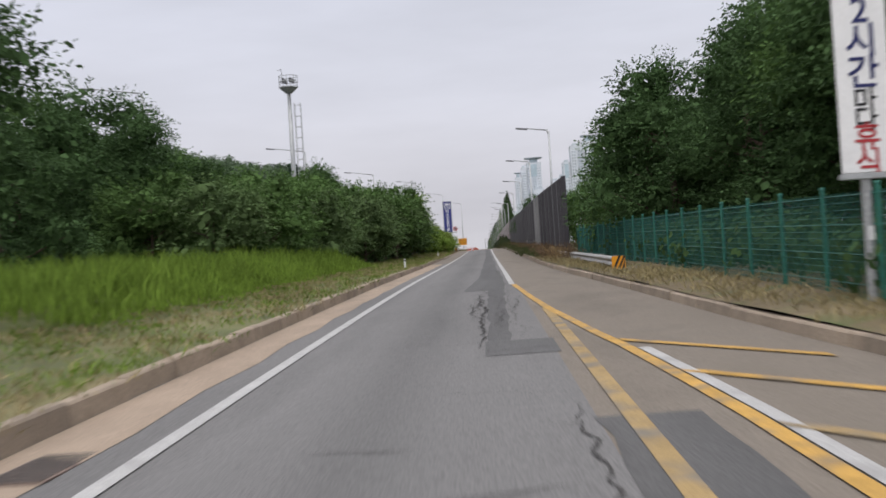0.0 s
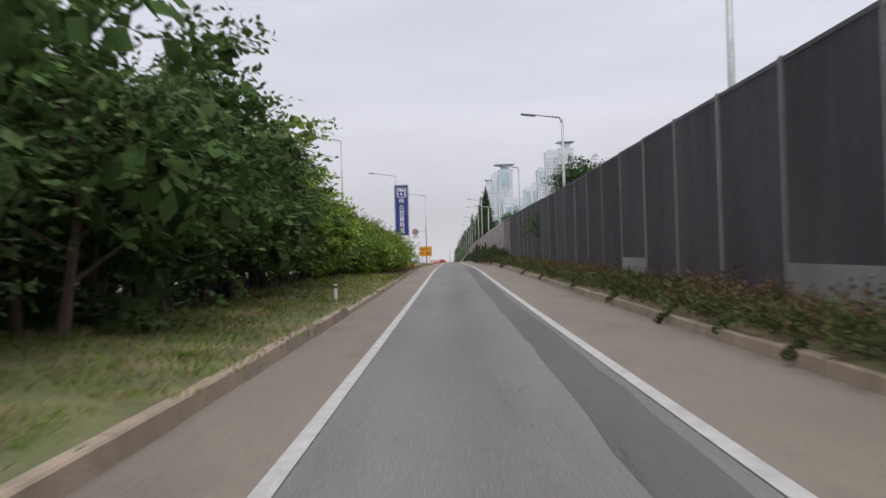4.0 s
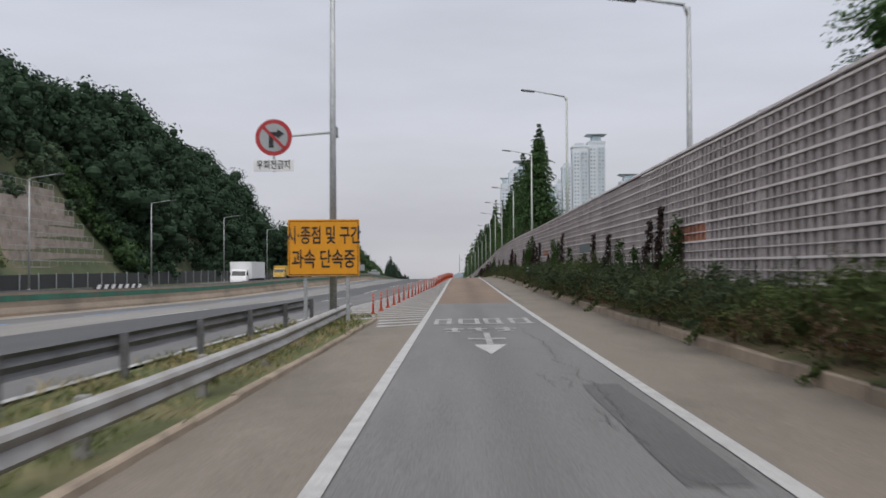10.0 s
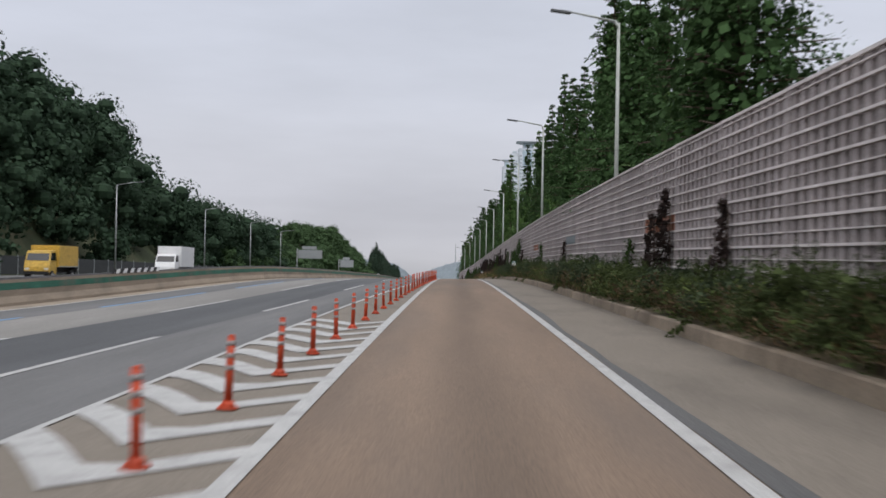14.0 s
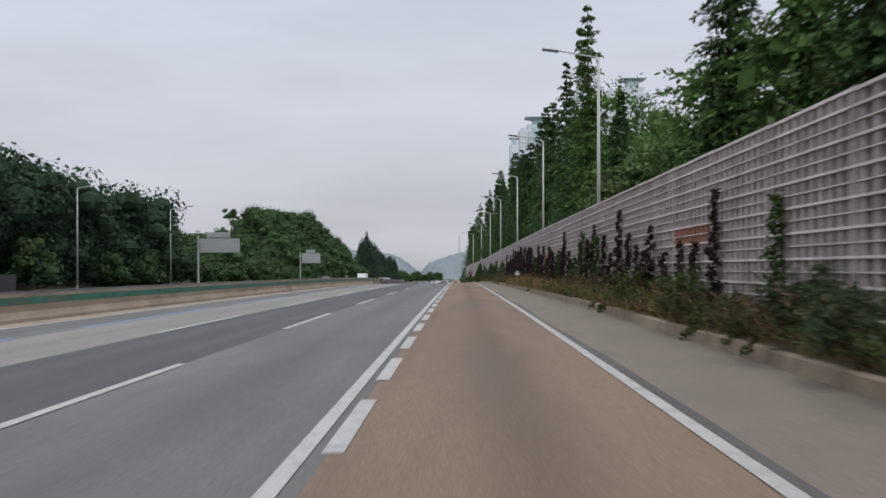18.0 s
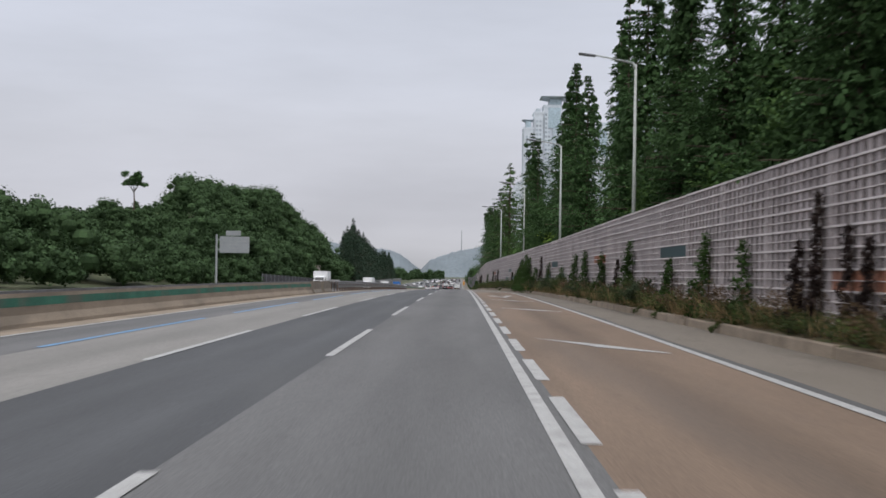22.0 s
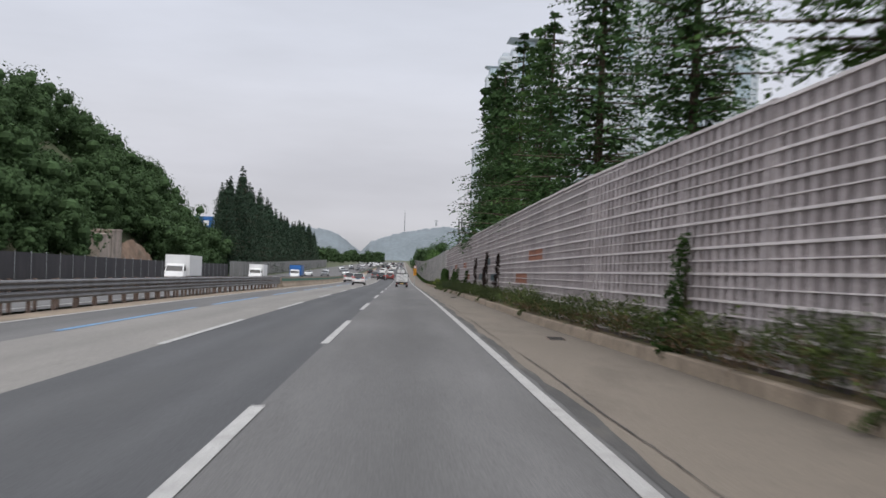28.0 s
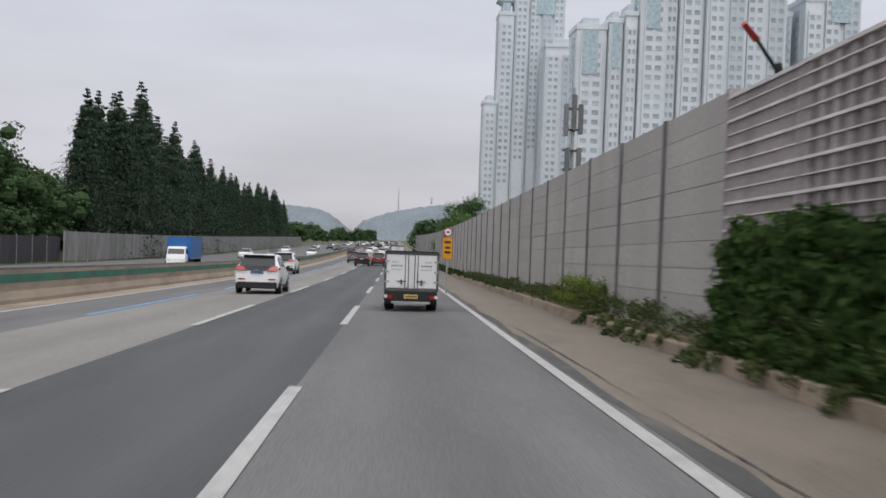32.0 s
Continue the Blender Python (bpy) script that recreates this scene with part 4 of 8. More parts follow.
for y0 in (557, 563):
    extrude("movable_block", med, y0, y0 + 4.5, [(0.34, 0), (0.32, 0.12), (0.16, 0.36), (0.10, 1.1), (-0.10, 1.1), (-0.16, 0.36), (-0.34, 0)], SHOULDER, barrier, 2, label="pale movable concrete block")


def striped(name, y0, y1):
    e = thing(name, pose(0, 0, 0), "black and white striped board on the median barrier", "hazard board", "hazard boards")
    n = 14
    for i in range(n):
        a, b = y0 + (y1 - y0) * i / n, y0 + (y1 - y0) * (i + 1) / n
        vs = [(med(y) + 0.14, y + s, gz(med(y), y) + v) for y in (a, b) for v, s in ((1.0, 0), (1.22, 0.25))]
        obj("stripe", vs, [(0, 2, 3, 1)], SIGN_WHITE if i % 2 else SIGN_BLACK, e)


for y0 in (268, 350, 496, 566.5):
    striped("hazard_board", y0, y0 + 7)


def guard_rail(name, fx, y0, y1, material, label, face=1, h=0.72, beams=1, spacing=4.0, post_mat=None):
    """A corrugated steel rail on posts. face: the side of the posts that the beam is on."""
    e = thing(name, pose(0, 0, 0), label, "guard rail")
    sec = [(0.00, -0.16), (0.06, -0.13), (0.085, -0.09), (0.06, -0.05), (0.02, 0.0), (0.06, 0.05), (0.085, 0.09), (0.06, 0.13), (0.0, 0.16)]
    sec = [(face * (a + 0.06), c) for a, c in sec] + [(face * (a + 0.052), c) for a, c in reversed(sec)]
    for b in range(beams):
        z = h - 0.16 - 0.36 * b
        extrude("beam", fx, y0, y1, [(a, c + z) for a, c in sec], material, e, 2.0)
    y = y0 + 0.5
    while y < y1:
        x = fx(y)
        bm = B()
        box(bm, x - 0.055, x + 0.055, y - 0.06, y + 0.06, gz(x, y) - 0.2, gz(x, y) + h + 0.02, 0.008)
        part("post", bm, post_mat or material, e)
        y += spacing
    return e


guard_rail("guard_rail", lambda y: lin(y, [181, 215, 235, 249], [-3.95, -3.85, -3.8, -4.1]), 181.5, 249, RAIL_STEEL, "grey galvanised guard rail along the slip road", 1, 0.57)
guard_rail("guard_rail", lambda y: line_m(y) + lin(y, [120, 249], [0.7, 0.75]), 120, 249, RAIL_DARK, "dirty dark guard rail along the main carriageway", -1)
guard_rail("guard_rail", lambda y: lin(y, [30, 58], [4.92, 4.85]), 30.6, 57, RAIL_STEEL, "short grey guard rail in front of the noise wall", -1, 0.62)
guard_rail("guard_rail", lambda y: -15.75 + 0.12, 572, 694, RAIL_DARK, "double steel guard rail closing the median gap", 1, 1.05, 2, 2.0, RAIL_RUST)
guard_rail("guard_rail", lambda y: -15.75 - 0.5, 572, 694, RAIL_DARK, "double steel guard rail closing the median gap", -1, 1.05, 2, 2.0, RAIL_RUST)

# chevron plates on the rail ends
def chevron_plate(x, y, h, sx):
    e = thing("chevron_plate", pose(x, y, gz(x, y)), "orange and black striped marker on the rail end", "marker plate", "rail-end markers")
    bm = B()
    box(bm, -0.2, 0.2, -0.02, 0.02, h - 0.2, h + 0.2, 0.01)
    part("plate", bm, SIGN_YELLOW, e)
    for i in range(3):
        bm = B()
        a = -0.2 + 0.145 * i
        v = [bm.verts.new(p) for p in ((a, -0.026, h - 0.2), (a + 0.07, -0.026, h - 0.2), (min(0.2, a + 0.07 + 0.2) if sx > 0 else a - 0.02, -0.026, h + 0.2), (min(0.2, a + 0.2) if sx > 0 else a - 0.09, -0.026, h + 0.2))]
        bm.faces.new(v)
        part("stripe", bm, SIGN_BLACK, e)


chevron_plate(-3.85, 181.0, 0.48, 1)
chevron_plate(4.93, 30.3, 0.43, 1)

# ---- street lamps ----
def street_lamp(x, y, h, arm, side, material=POLE, droop=0.12):
    e = thing("street_lamp", pose(x, y, gz(x, y) - 0.1), "pale grey steel street lamp with one long arm", "street lamp", "street lamps")
    bm = B()
    cyl(bm, (0, 0, 0), (0, 0, h - 0.12), 0.105, 0.06, 12)
    part("pole", bm, material, e, smooth=True)
    bm = B()
    box(bm, -0.17, 0.17, -0.17, 0.17, 0, 0.05)
    cyl(bm, (0, 0, 0.05), (0, 0, 0.55), 0.13, 0.125, 12)
    part("base", bm, material, e)
    bm = B()
    cyl(bm, (0, 0, h - 0.35), (side * 0.12, 0, h - 0.05), 0.06, 0.05, 8)
    cyl(bm, (side * 0.1, 0, h - 0.06), (side * (arm - 0.5), 0, h + droop * arm), 0.05, 0.033, 8)
    part("arm", bm, material, e, smooth=True)
    bm = B()
    a0, a1 = side * (arm - 0.55), side * (arm + 0.25)
    z0, z1 = h + droop * (arm - 0.1), h + droop * (arm + 0.5)
    box(bm, -0.4, 0.4, -0.12, 0.12, -0.05, 0.05, 0.025)
    bmesh.ops.transform(bm, matrix=pose((a0 + a1) / 2, 0, (z0 + z1) / 2 - 0.02, 0, -side * 7, 0), verts=bm.verts)
    part("lamp_head", bm, LAMP_DARK, e)
    return e


for x, y, h in ((5.76, 75.9, 8.75), (5.55, 104.3, 8.6), (5.8, 141.0, 8.6), (5.85, 177.8, 8.8), (5.65, 210.3, 8.6), (5.66, 245.0, 8.8)):
    street_lamp(x, y, h, 1.95, -1, STEEL, 0.07)
for x, y, h in ((5.65, 276.3, 11.5), (5.9, 308.8, 11.6), (5.95, 341, 10.8), (5.95, 375, 11.4), (5.95, 407, 11.8), (6.0, 436.5, 11.6), (5.8, 462.8, 11.5), (5.5, 491.3, 11.5), (5.05, 522.0, 11.5), (4.5, 547.5, 11.5), (3.7, 574.5, 11.3), (2.55, 602.5, 11.2)):
    street_lamp(x, y, h, 2.4, -1, POLE, 0.12)
for x, y, h, arm in ((-18.9, 66.0, 12.0, 3.4), (-14.76, 101.8, 11.0, 3.3), (-12.2, 138.3, 10.8, 3.3), (-9.4, 175, 11.5, 2.8), (-6.8, 212.6, 11.4, 3.0), (-4.0, 244.6, 10.9, 2.9)):
    street_lamp(x, y, h, arm, -1, STEEL, 0.11)
for y in (238, 274, 305, 340, 378, 416, 452, 484, 516):
    street_lamp(-38.0, y, 10.2, 2.8, 1, STEEL, 0.1)

# ---- plants ----
def leaf_cloud(centres, per, size, rs, seed, squash=1.0, droop=0.0):
    """Leaf cards scattered through balls (x, y, z, r): arrays of corners."""
    r = np.random.RandomState(seed)
    c = np.asarray(centres, float)
    n = len(c) * per
    idx = np.repeat(np.arange(len(c)), per)
    d = r.normal(size=(n, 3))
    d /= np.linalg.norm(d, axis=1)[:, None]
    rad = c[idx, 3] * (0.15 + 1.15 * r.rand(n) ** 0.8)
    p = c[idx, :3] + d * rad[:, None] * np.array([1, 1, squash])
    nrm = d + r.normal(scale=0.7, size=(n, 3))
    nrm[:, 2] += 0.35 - droop
    nrm /= np.linalg.norm(nrm, axis=1)[:, None]
    t = np.cross(nrm, r.normal(size=(n, 3)))
    t /= np.linalg.norm(t, axis=1)[:, None] + 1e-9
    u = np.cross(nrm, t)
    s = size * (0.6 + 0.8 * r.rand(n))[:, None]
    quads = np.stack([p - t * s * 0.5, p + u * s * 0.35, p + t * s * 0.6, p - u * s * 0.35], 1)
    return quads


def quads_mesh(name, quads, material):
    q = np.asarray(quads, np.float32)
    n = len(q)
    me = bpy.data.meshes.new(name)
    me.vertices.add(n * 4)
    me.vertices.foreach_set("co", q.reshape(-1))
    me.loops.add(n * 4)
    me.loops.foreach_set("vertex_index", np.arange(n * 4, dtype=np.int32))
    me.polygons.add(n)
    me.polygons.foreach_set("loop_start", np.arange(0, n * 4, 4, dtype=np.int32))
    me.update(calc_edges=True)
    me.materials.append(material)
    return me


def sprays(base, heading, length, m, size, seed, spread=0.10, droop=0.18, slim=0.24):
    """Leafy twigs: leaves in two ranks along each twig, drooping to its tip."""
    r = np.random.RandomState(seed)
    P, D, L = np.asarray(base, float), np.asarray(heading, float), np.asarray(length, float)
    D = D / (np.linalg.norm(D, axis=1)[:, None] + 1e-9)
    n = len(P)
    side = np.cross(D, np.array([0, 0, 1.0]) + r.normal(scale=0.35, size=(n, 3)))
    side /= np.linalg.norm(side, axis=1)[:, None] + 1e-9
    i = np.repeat(np.arange(n), m)
    k = np.tile(np.arange(m), n)
    u = ((k + r.rand(n * m)) / m)[:, None]
    sg = np.where(k % 2 == 0, 1.0, -1.0)[:, None]
    Lk = L[i][:, None]
    p = P[i] + D[i] * Lk * u + side[i] * sg * spread * Lk * (1 - u) * r.rand(n * m)[:, None]
    p[:, 2] -= (droop * Lk * u * u)[:, 0]
    ax = side[i] * sg * 0.8 + D[i] * 0.7 + r.normal(scale=0.3, size=(n * m, 3))
    ax[:, 2] -= 0.25
    ax /= np.linalg.norm(ax, axis=1)[:, None]
    nr = np.array([0, 0, 0.9]) + r.normal(scale=0.55, size=(n * m, 3))
    w = np.cross(nr, ax)
    w /= np.linalg.norm(w, axis=1)[:, None] + 1e-9
    s = size * (0.65 + 0.7 * r.rand(n * m))[:, None]
    return np.stack([p, p + ax * s * 0.5 + w * s * slim, p + ax * s, p + ax * s * 0.5 - w * s * slim], 1)


def shell(centres, per, size, seed, squash=0.85):
    """Leaf cards lying on the skin of balls (x, y, z, r), facing outwards."""
    r = np.random.RandomState(seed)
    c = np.asarray(centres, float)
    n = len(c) * per
    i = np.repeat(np.arange(len(c)), per)
    d = r.normal(size=(n, 3))
    d[:, 2] += 0.25
    d /= np.linalg.norm(d, axis=1)[:, None]
    p = c[i, :3] + d * (c[i, 3] * (0.78 + 0.34 * r.rand(n)))[:, None] * np.array([1, 1, squash])
    nr = d + r.normal(scale=0.28, size=(n, 3))
    nr /= np.linalg.norm(nr, axis=1)[:, None]
    t = np.cross(nr, r.normal(size=(n, 3)))
    t /= np.linalg.norm(t, axis=1)[:, None] + 1e-9
    w = np.cross(nr, t)
    s = size * (0.6 + 0.8 * r.rand(n))[:, None]
    return np.stack([p - t * s * 0.5, p + w * s * 0.38, p + t * s * 0.5, p - w * s * 0.38], 1)


def broad_tree(seed, h, spread, base=0.3, twigs=420, leaves=11, leaf=0.17, stems=1, twig=0.75, core=150, flat=0.15):
    """Trunk and limbs, a ragged crown of leafy twigs over a loose inner fill: (trunk mesh, crown quads)."""
    r = random.Random(seed)
    bm = B()
    ends = []
    for s in range(stems):
        bx, by = (r.uniform(-0.5, 0.5), r.uniform(-0.5, 0.5)) if stems > 1 else (0, 0)
        p = Vector((bx, by, 0))
        rad = 0.030 * h / (1 + 0.5 * (stems - 1))
        top = Vector((bx + r.uniform(-0.4, 0.4), by + r.uniform(-0.4, 0.4), h * 0.72))
        mid = (p + top) / 2 + Vector((r.uniform(-0.2, 0.2), r.uniform(-0.2, 0.2), 0))
        cyl(bm, p, mid, rad, rad * 0.7, 7)
        cyl(bm, mid, top, rad * 0.7, rad * 0.25, 6)
        for k in range(8):
            t = r.uniform(0.2, 0.95)
            a = p.lerp(top, t)
            an = r.uniform(0, 6.28)
            ln = spread * r.uniform(0.6, 1.05) * (1.15 - 0.55 * t)
            e = a + Vector((math.cos(an) * ln, math.sin(an) * ln, ln * r.uniform(0.2, 0.7)))
            cyl(bm, a, e, rad * 0.35, rad * 0.08, 5)
            ends.append(e)
    # lobes of the crown
    lobes = [(e.x, e.y, e.z, spread * r.uniform(0.26, 0.42)) for e in ends]
    while len(lobes) < 13 + 5 * stems:
        z = base * h + (0.98 - base) * h * r.random() ** 0.85
        t = (z / h - base) / (1 - base)
        w = spread * (0.50 + 0.75 * math.sin(math.pi * min(1, 0.10 + 0.80 * t))) * 0.72
        an, q = r.uniform(0, 6.28), w * math.sqrt(r.random())
        lobes.append((math.cos(an) * q, math.sin(an) * q, z, spread * r.uniform(0.24, 0.40)))
    P, D, L = [], [], []
    for k in range(twigs):
        lx, ly, lz, lr = lobes[k % len(lobes)]
        v = Vector((r.gauss(0, 1), r.gauss(0, 1), r.gauss(0.25, 0.75)))
        v.normalize()
        P.append((lx + v.x * lr * 0.7, ly + v.y * lr * 0.7, max(0.15, lz + v.z * lr * 0.62)))
        out = Vector((lx, ly, 0)).normalized() * 0.45 if lx or ly else Vector()
        D.append((v.x + out.x, v.y + out.y, v.z * 0.6 + flat))
        L.append(twig * r.uniform(0.6, 1.25))
    q = sprays(P, D, L, leaves, leaf, seed)
    inner = shell([(a, b, c, d * 0.80) for a, b, c, d in lobes], max(6, core // 4), leaf * 2.1, seed + 1)
    return mesh_of(bm, BARK, "trunk"), np.concatenate([q, inner])


def conifer(seed, h, w, leaves=8, leaf=0.26, layers=40, gap=0.0, bare=0.08, droop=0.25, boughs=6, power=0.75, twigs=3, tip_w=0.10, rough=(0.70, 1.25)):
    """A straight trunk with tiers of boughs, each with hanging leafy twigs."""
    r = random.Random(seed)
    bm = B()
    cyl(bm, (0, 0, 0), (0, 0, h * 0.55), 0.009 * h, 0.0055 * h, 8)
    cyl(bm, (0, 0, h * 0.55), (0, 0, h * 0.985), 0.0055 * h, 0.0015 * h, 6)
    P, D, L = [], [], []
    for i in range(layers):
        t = bare + (1 - bare) * (i + r.random() * 0.8) / layers
        reach = (w * (1 - t) ** power + tip_w * w) * r.uniform(*rough)
        n = max(3, int(boughs * (1 - t) + 3))
        for k in range(n):
            if r.random() < gap:
                continue
            an = 6.28 * (k + r.random()) / n
            q = reach * r.uniform(0.55, 1.08)
            c, s = math.cos(an), math.sin(an)
            tip = h * t + q * (0.25 - droop)
            if k % 2 == 0:
                cyl(bm, (0, 0, h * t), (c * q * 0.9, s * q * 0.9, tip), 0.0028 * h, 0.001 * h, 4)
            for m in range(twigs):
                u = (m + 0.35) / twigs
                P.append((c * q * u * 0.8, s * q * u * 0.8, h * t + (tip - h * t) * u * 0.8))
                a2 = an + r.uniform(-0.8, 0.8)
                D.append((math.cos(a2), math.sin(a2), r.uniform(-0.35, 0.25)))
                L.append(0.42 * q * r.uniform(0.7, 1.3) + 0.22 * min(1.0, 4 * (1 - t)))
    return mesh_of(bm, BARK, "trunk"), sprays(P, D, L, leaves, leaf, seed, 0.35, 0.35, 0.26)


def plant(name, x, y, meshes, label, category, group, s=1.0, rz=0.0, sink=0.15, sz=None):
    e = thing(name, pose(x, y, terrain(x, y) - sink, 0, 0, rz), label, category, group)
    e.scale = (s, s, sz or s)
    for pname, me in meshes:
        share(pname, me, e)
    return e


BROAD = []
for k, (h, sp, m) in enumerate(((5.6, 2.5, LEAF_HEDGE), (6.2, 2.8, LEAF_MID), (5.0, 2.6, LEAF_HEDGE), (6.6, 2.4, LEAF_MID))):
    tr, q = broad_tree(20 + k, h, sp, 0.03, 560, 11, 0.20, 2, 0.9, 150)
    BROAD.append([("trunk", tr), ("crown", quads_mesh("crown", q, m))])
tr, q = broad_tree(27, 6.0, 2.7, 0.05, 560, 11, 0.20, 2, 0.9, 150)
LIGHT = [("trunk", tr), ("crown", quads_mesh("crown", q, LEAF_LIGHT))]
TALL = []
for k, (h, sp, m) in enumerate(((9.0, 3.6, LEAF_DARK), (8.2, 3.4, LEAF_MID), (9.5, 3.2, LEAF_DARK))):
    tr, q = broad_tree(40 + k, h, sp, 0.18, 1250, 11, 0.19, 1, 1.05, 260)
    TALL.append([("trunk", tr), ("crown", quads_mesh("crown", q, m))])
BUSH = []
for k in range(3):
    tr, q = broad_tree(60 + k, 3.4, 2.2, 0.0, 620, 10, 0.13, 3, 0.62, 180, 0.45)
    BUSH.append([("trunk", tr), ("crown", quads_mesh("crown", q, (LEAF_LIGHT, LEAF_TIP, LEAF_TIP)[k]))])
REDWOOD = []
for k, (h, w, gp, m) in enumerate(((17, 2.5, 0.15, LEAF_PINE), (19, 2.1, 0.30, LEAF_MID), (16, 2.7, 0.10, LEAF_PINE), (18, 1.7, 0.40, LEAF_PINE))):
    tr, q = conifer(80 + k, h, w * 1.2, 16, 0.20, 46, gp * 0.7, 0.23, 0.25, 7, 0.85, 4, 0.07, (0.5, 1.35))
    q = np.concatenate([q, shell([(0.25 * w * math.cos(9 * t), 0.25 * w * math.sin(9 * t), h * t, w * (0.58 * (1 - t) ** 0.85 + 0.03)) for t in np.arange(0.27, 0.92, 0.042)], 56, 0.32, k)])
    REDWOOD.append([("trunk", tr), ("crown", quads_mesh("crown", q, m))])
REDWOOD_HIGH = []
for k, (h, w, gp, m) in enumerate(((17, 2.5, 0.12, LEAF_PINE), (18, 2.3, 0.22, LEAF_MID), (16.5, 2.6, 0.10, LEAF_PINE))):
    tr, q = conifer(180 + k, h, w * 1.1, 17, 0.15, 44, gp, 0.28, 0.25, 7, 0.75, 4, 0.07, (0.45, 1.4))
    q = np.concatenate([q, shell([(0.25 * w * math.cos(9 * t), 0.25 * w * math.sin(9 * t), h * t, w * (0.50 * (1 - t) ** 0.7 + 0.03)) for t in np.arange(0.32, 0.92, 0.06)], 46, 0.24, k)])
    REDWOOD_HIGH.append([("trunk", tr), ("crown", quads_mesh("crown", q, m))])
CONE = []
for k in range(3):
    tr, q = conifer(95 + k, 20, 5.6, 14, 0.22, 64, 0.06, 0.0, 0.3, 10, 0.85, 4, 0.02, (0.62, 1.25))
    fill = shell([(0, 0, 20 * t, 4.4 * (1 - t) ** 0.92 + 0.05) for t in (0.03, 0.1, 0.17, 0.24, 0.31, 0.38, 0.46, 0.54, 0.62, 0.7, 0.78, 0.86)], 170, 0.48, k, 0.9)
    CONE.append([("trunk", tr), ("crown", quads_mesh("crown", np.concatenate([q, fill]), LEAF_CONE_HAZED))])

tr, q = conifer(99, 20, 5.2, 15, 0.21, 58, 0.06, 0.27, 0.3, 10, 0.85, 4, 0.02, (0.62, 1.25))
fill = shell([(0, 0, 20 * t, 4.0 * (1 - t) ** 0.92 + 0.05) for t in (0.31, 0.38, 0.46, 0.54, 0.62, 0.7, 0.78, 0.86)], 190, 0.44, 9, 0.9)
CONE_HIGH = [("trunk", tr), ("crown", quads_mesh("crown", np.concatenate([q, fill]), LEAF_PINE))]

SHRUB = []
for k in range(3):
    tr, q = broad_tree(160 + k, 1.7, 0.85, 0.0, 330, 12, 0.075, 3, 0.42, 90, 0.5)
    SHRUB.append([("stem", tr), ("foliage", quads_mesh("foliage", q, (WEED_DULL, WEED, WEED_DULL)[k]))])

rt = random.Random(3)
# thicket between the slip road and the expressway
y = 46.0
while y < 146:
    for x0, x1 in ((-9.0, -7.4), (-12.5, -10.5)):
        x = rt.uniform(x0, x1) + lin(y, [40, 90, 150], [-2.5, 0, 0.6])
        plant("roadside_tree", x, y + rt.uniform(-1, 1), rt.choice(BROAD) if y < 122 else rt.choice((LIGHT, BROAD[0])), "dense dark green bushy tree on the grass verge", "tree", "verge thicket", rt.uniform(0.84, 1.1) * lin(y, [46, 70, 80, 112, 130, 146], [0.85, 0.88, 1.04, 1.1, 1.06, 0.8]), rt.uniform(0, 360))
    y += 3.4
for x, y, s in ((-17, 56, 0.95), (-21, 62, 1.2), (-25, 66, 1.4), (-18, 70, 1.0), (-14, 62, 0.8), (-30, 74, 1.5), (-23, 82, 1.1), (-17, 90, 0.9), (-20.5, 50, 1.1), (-16.5, 37, 0.8), (-23, 46, 1.3), (-14.2, 25, 1.15), (-14, 97, 0.98), (-12.6, 89, 0.84)):
    plant("broadleaf_tree", x, y, rt.choice(TALL), "large dark green broadleaf tree behind the grass", "tree", "trees behind the verge", s, rt.uniform(0, 360))
for y in range(148, 182, 2):
    x = lin(y, [148, 182], [-6.4, -5.3])
    plant("bush", x + rt.uniform(-0.3, 0.3), y, rt.choice(BUSH), "green leafy bush with yellowish tips at the kerb", "bush", "bushes at the kerb", rt.uniform(0.8, 1.0) * lin(y, [148, 165, 182], [0.98, 1.04, 0.62]), rt.uniform(0, 360))
    plant("bush", x - 2.6 + rt.uniform(-0.4, 0.4), y, rt.choice(BUSH), "green leafy bush with yellowish tips at the kerb", "bush", "bushes at the kerb", rt.uniform(0.9, 1.2) * lin(y, [148, 165, 182], [1.08, 1.1, 0.6]), rt.uniform(0, 360))
# trees beyond the green fence
for x, y, s in ((9.8, 46, 0.92), (8.4, 48, 0.82), (11.5, 40, 0.98), (9.6, 33, 0.8), (10.8, 27, 0.9), (13.5, 34, 0.98), (11.5, 21, 1.0), (9.6, 15, 0.9), (12.8, 12, 1.1), (16, 20, 1.2), (13.0, 51, 0.7), (10.0, 60, 0.5), (12.5, 67, 0.5), (12.2, 76, 0.62), (13.6, 78, 0.66), (15.6, 77, 0.72), (17.6, 80, 0.75), (14.5, 44, 0.9), (9.2, 53, 0.55), (10.2, 38, 0.8), (7.6, 43, 0.80), (8.0, 38.5, 0.74), (13.2, 25, 0.95), (12.4, 30, 0.9), (9.4, 22, 0.62), (9.2, 29, 0.6)):
    plant("broadleaf_tree", x, y, rt.choice(TALL), "spreading dark green tree behind the green wire fence", "tree", "trees behind the fence", s, rt.uniform(0, 360))
for x, y, s in ((8.6, 84, 0.62), (9.0, 90, 0.58), (9.2, 139, 0.62), (8.4, 151, 0.82), (9.2, 237, 0.74), (9.4, 241, 0.66)):
    plant("broadleaf_tree", x, y, rt.choice(TALL), "green treetop showing over the noise wall", "tree", "trees behind the noise wall", s, rt.uniform(0, 360))
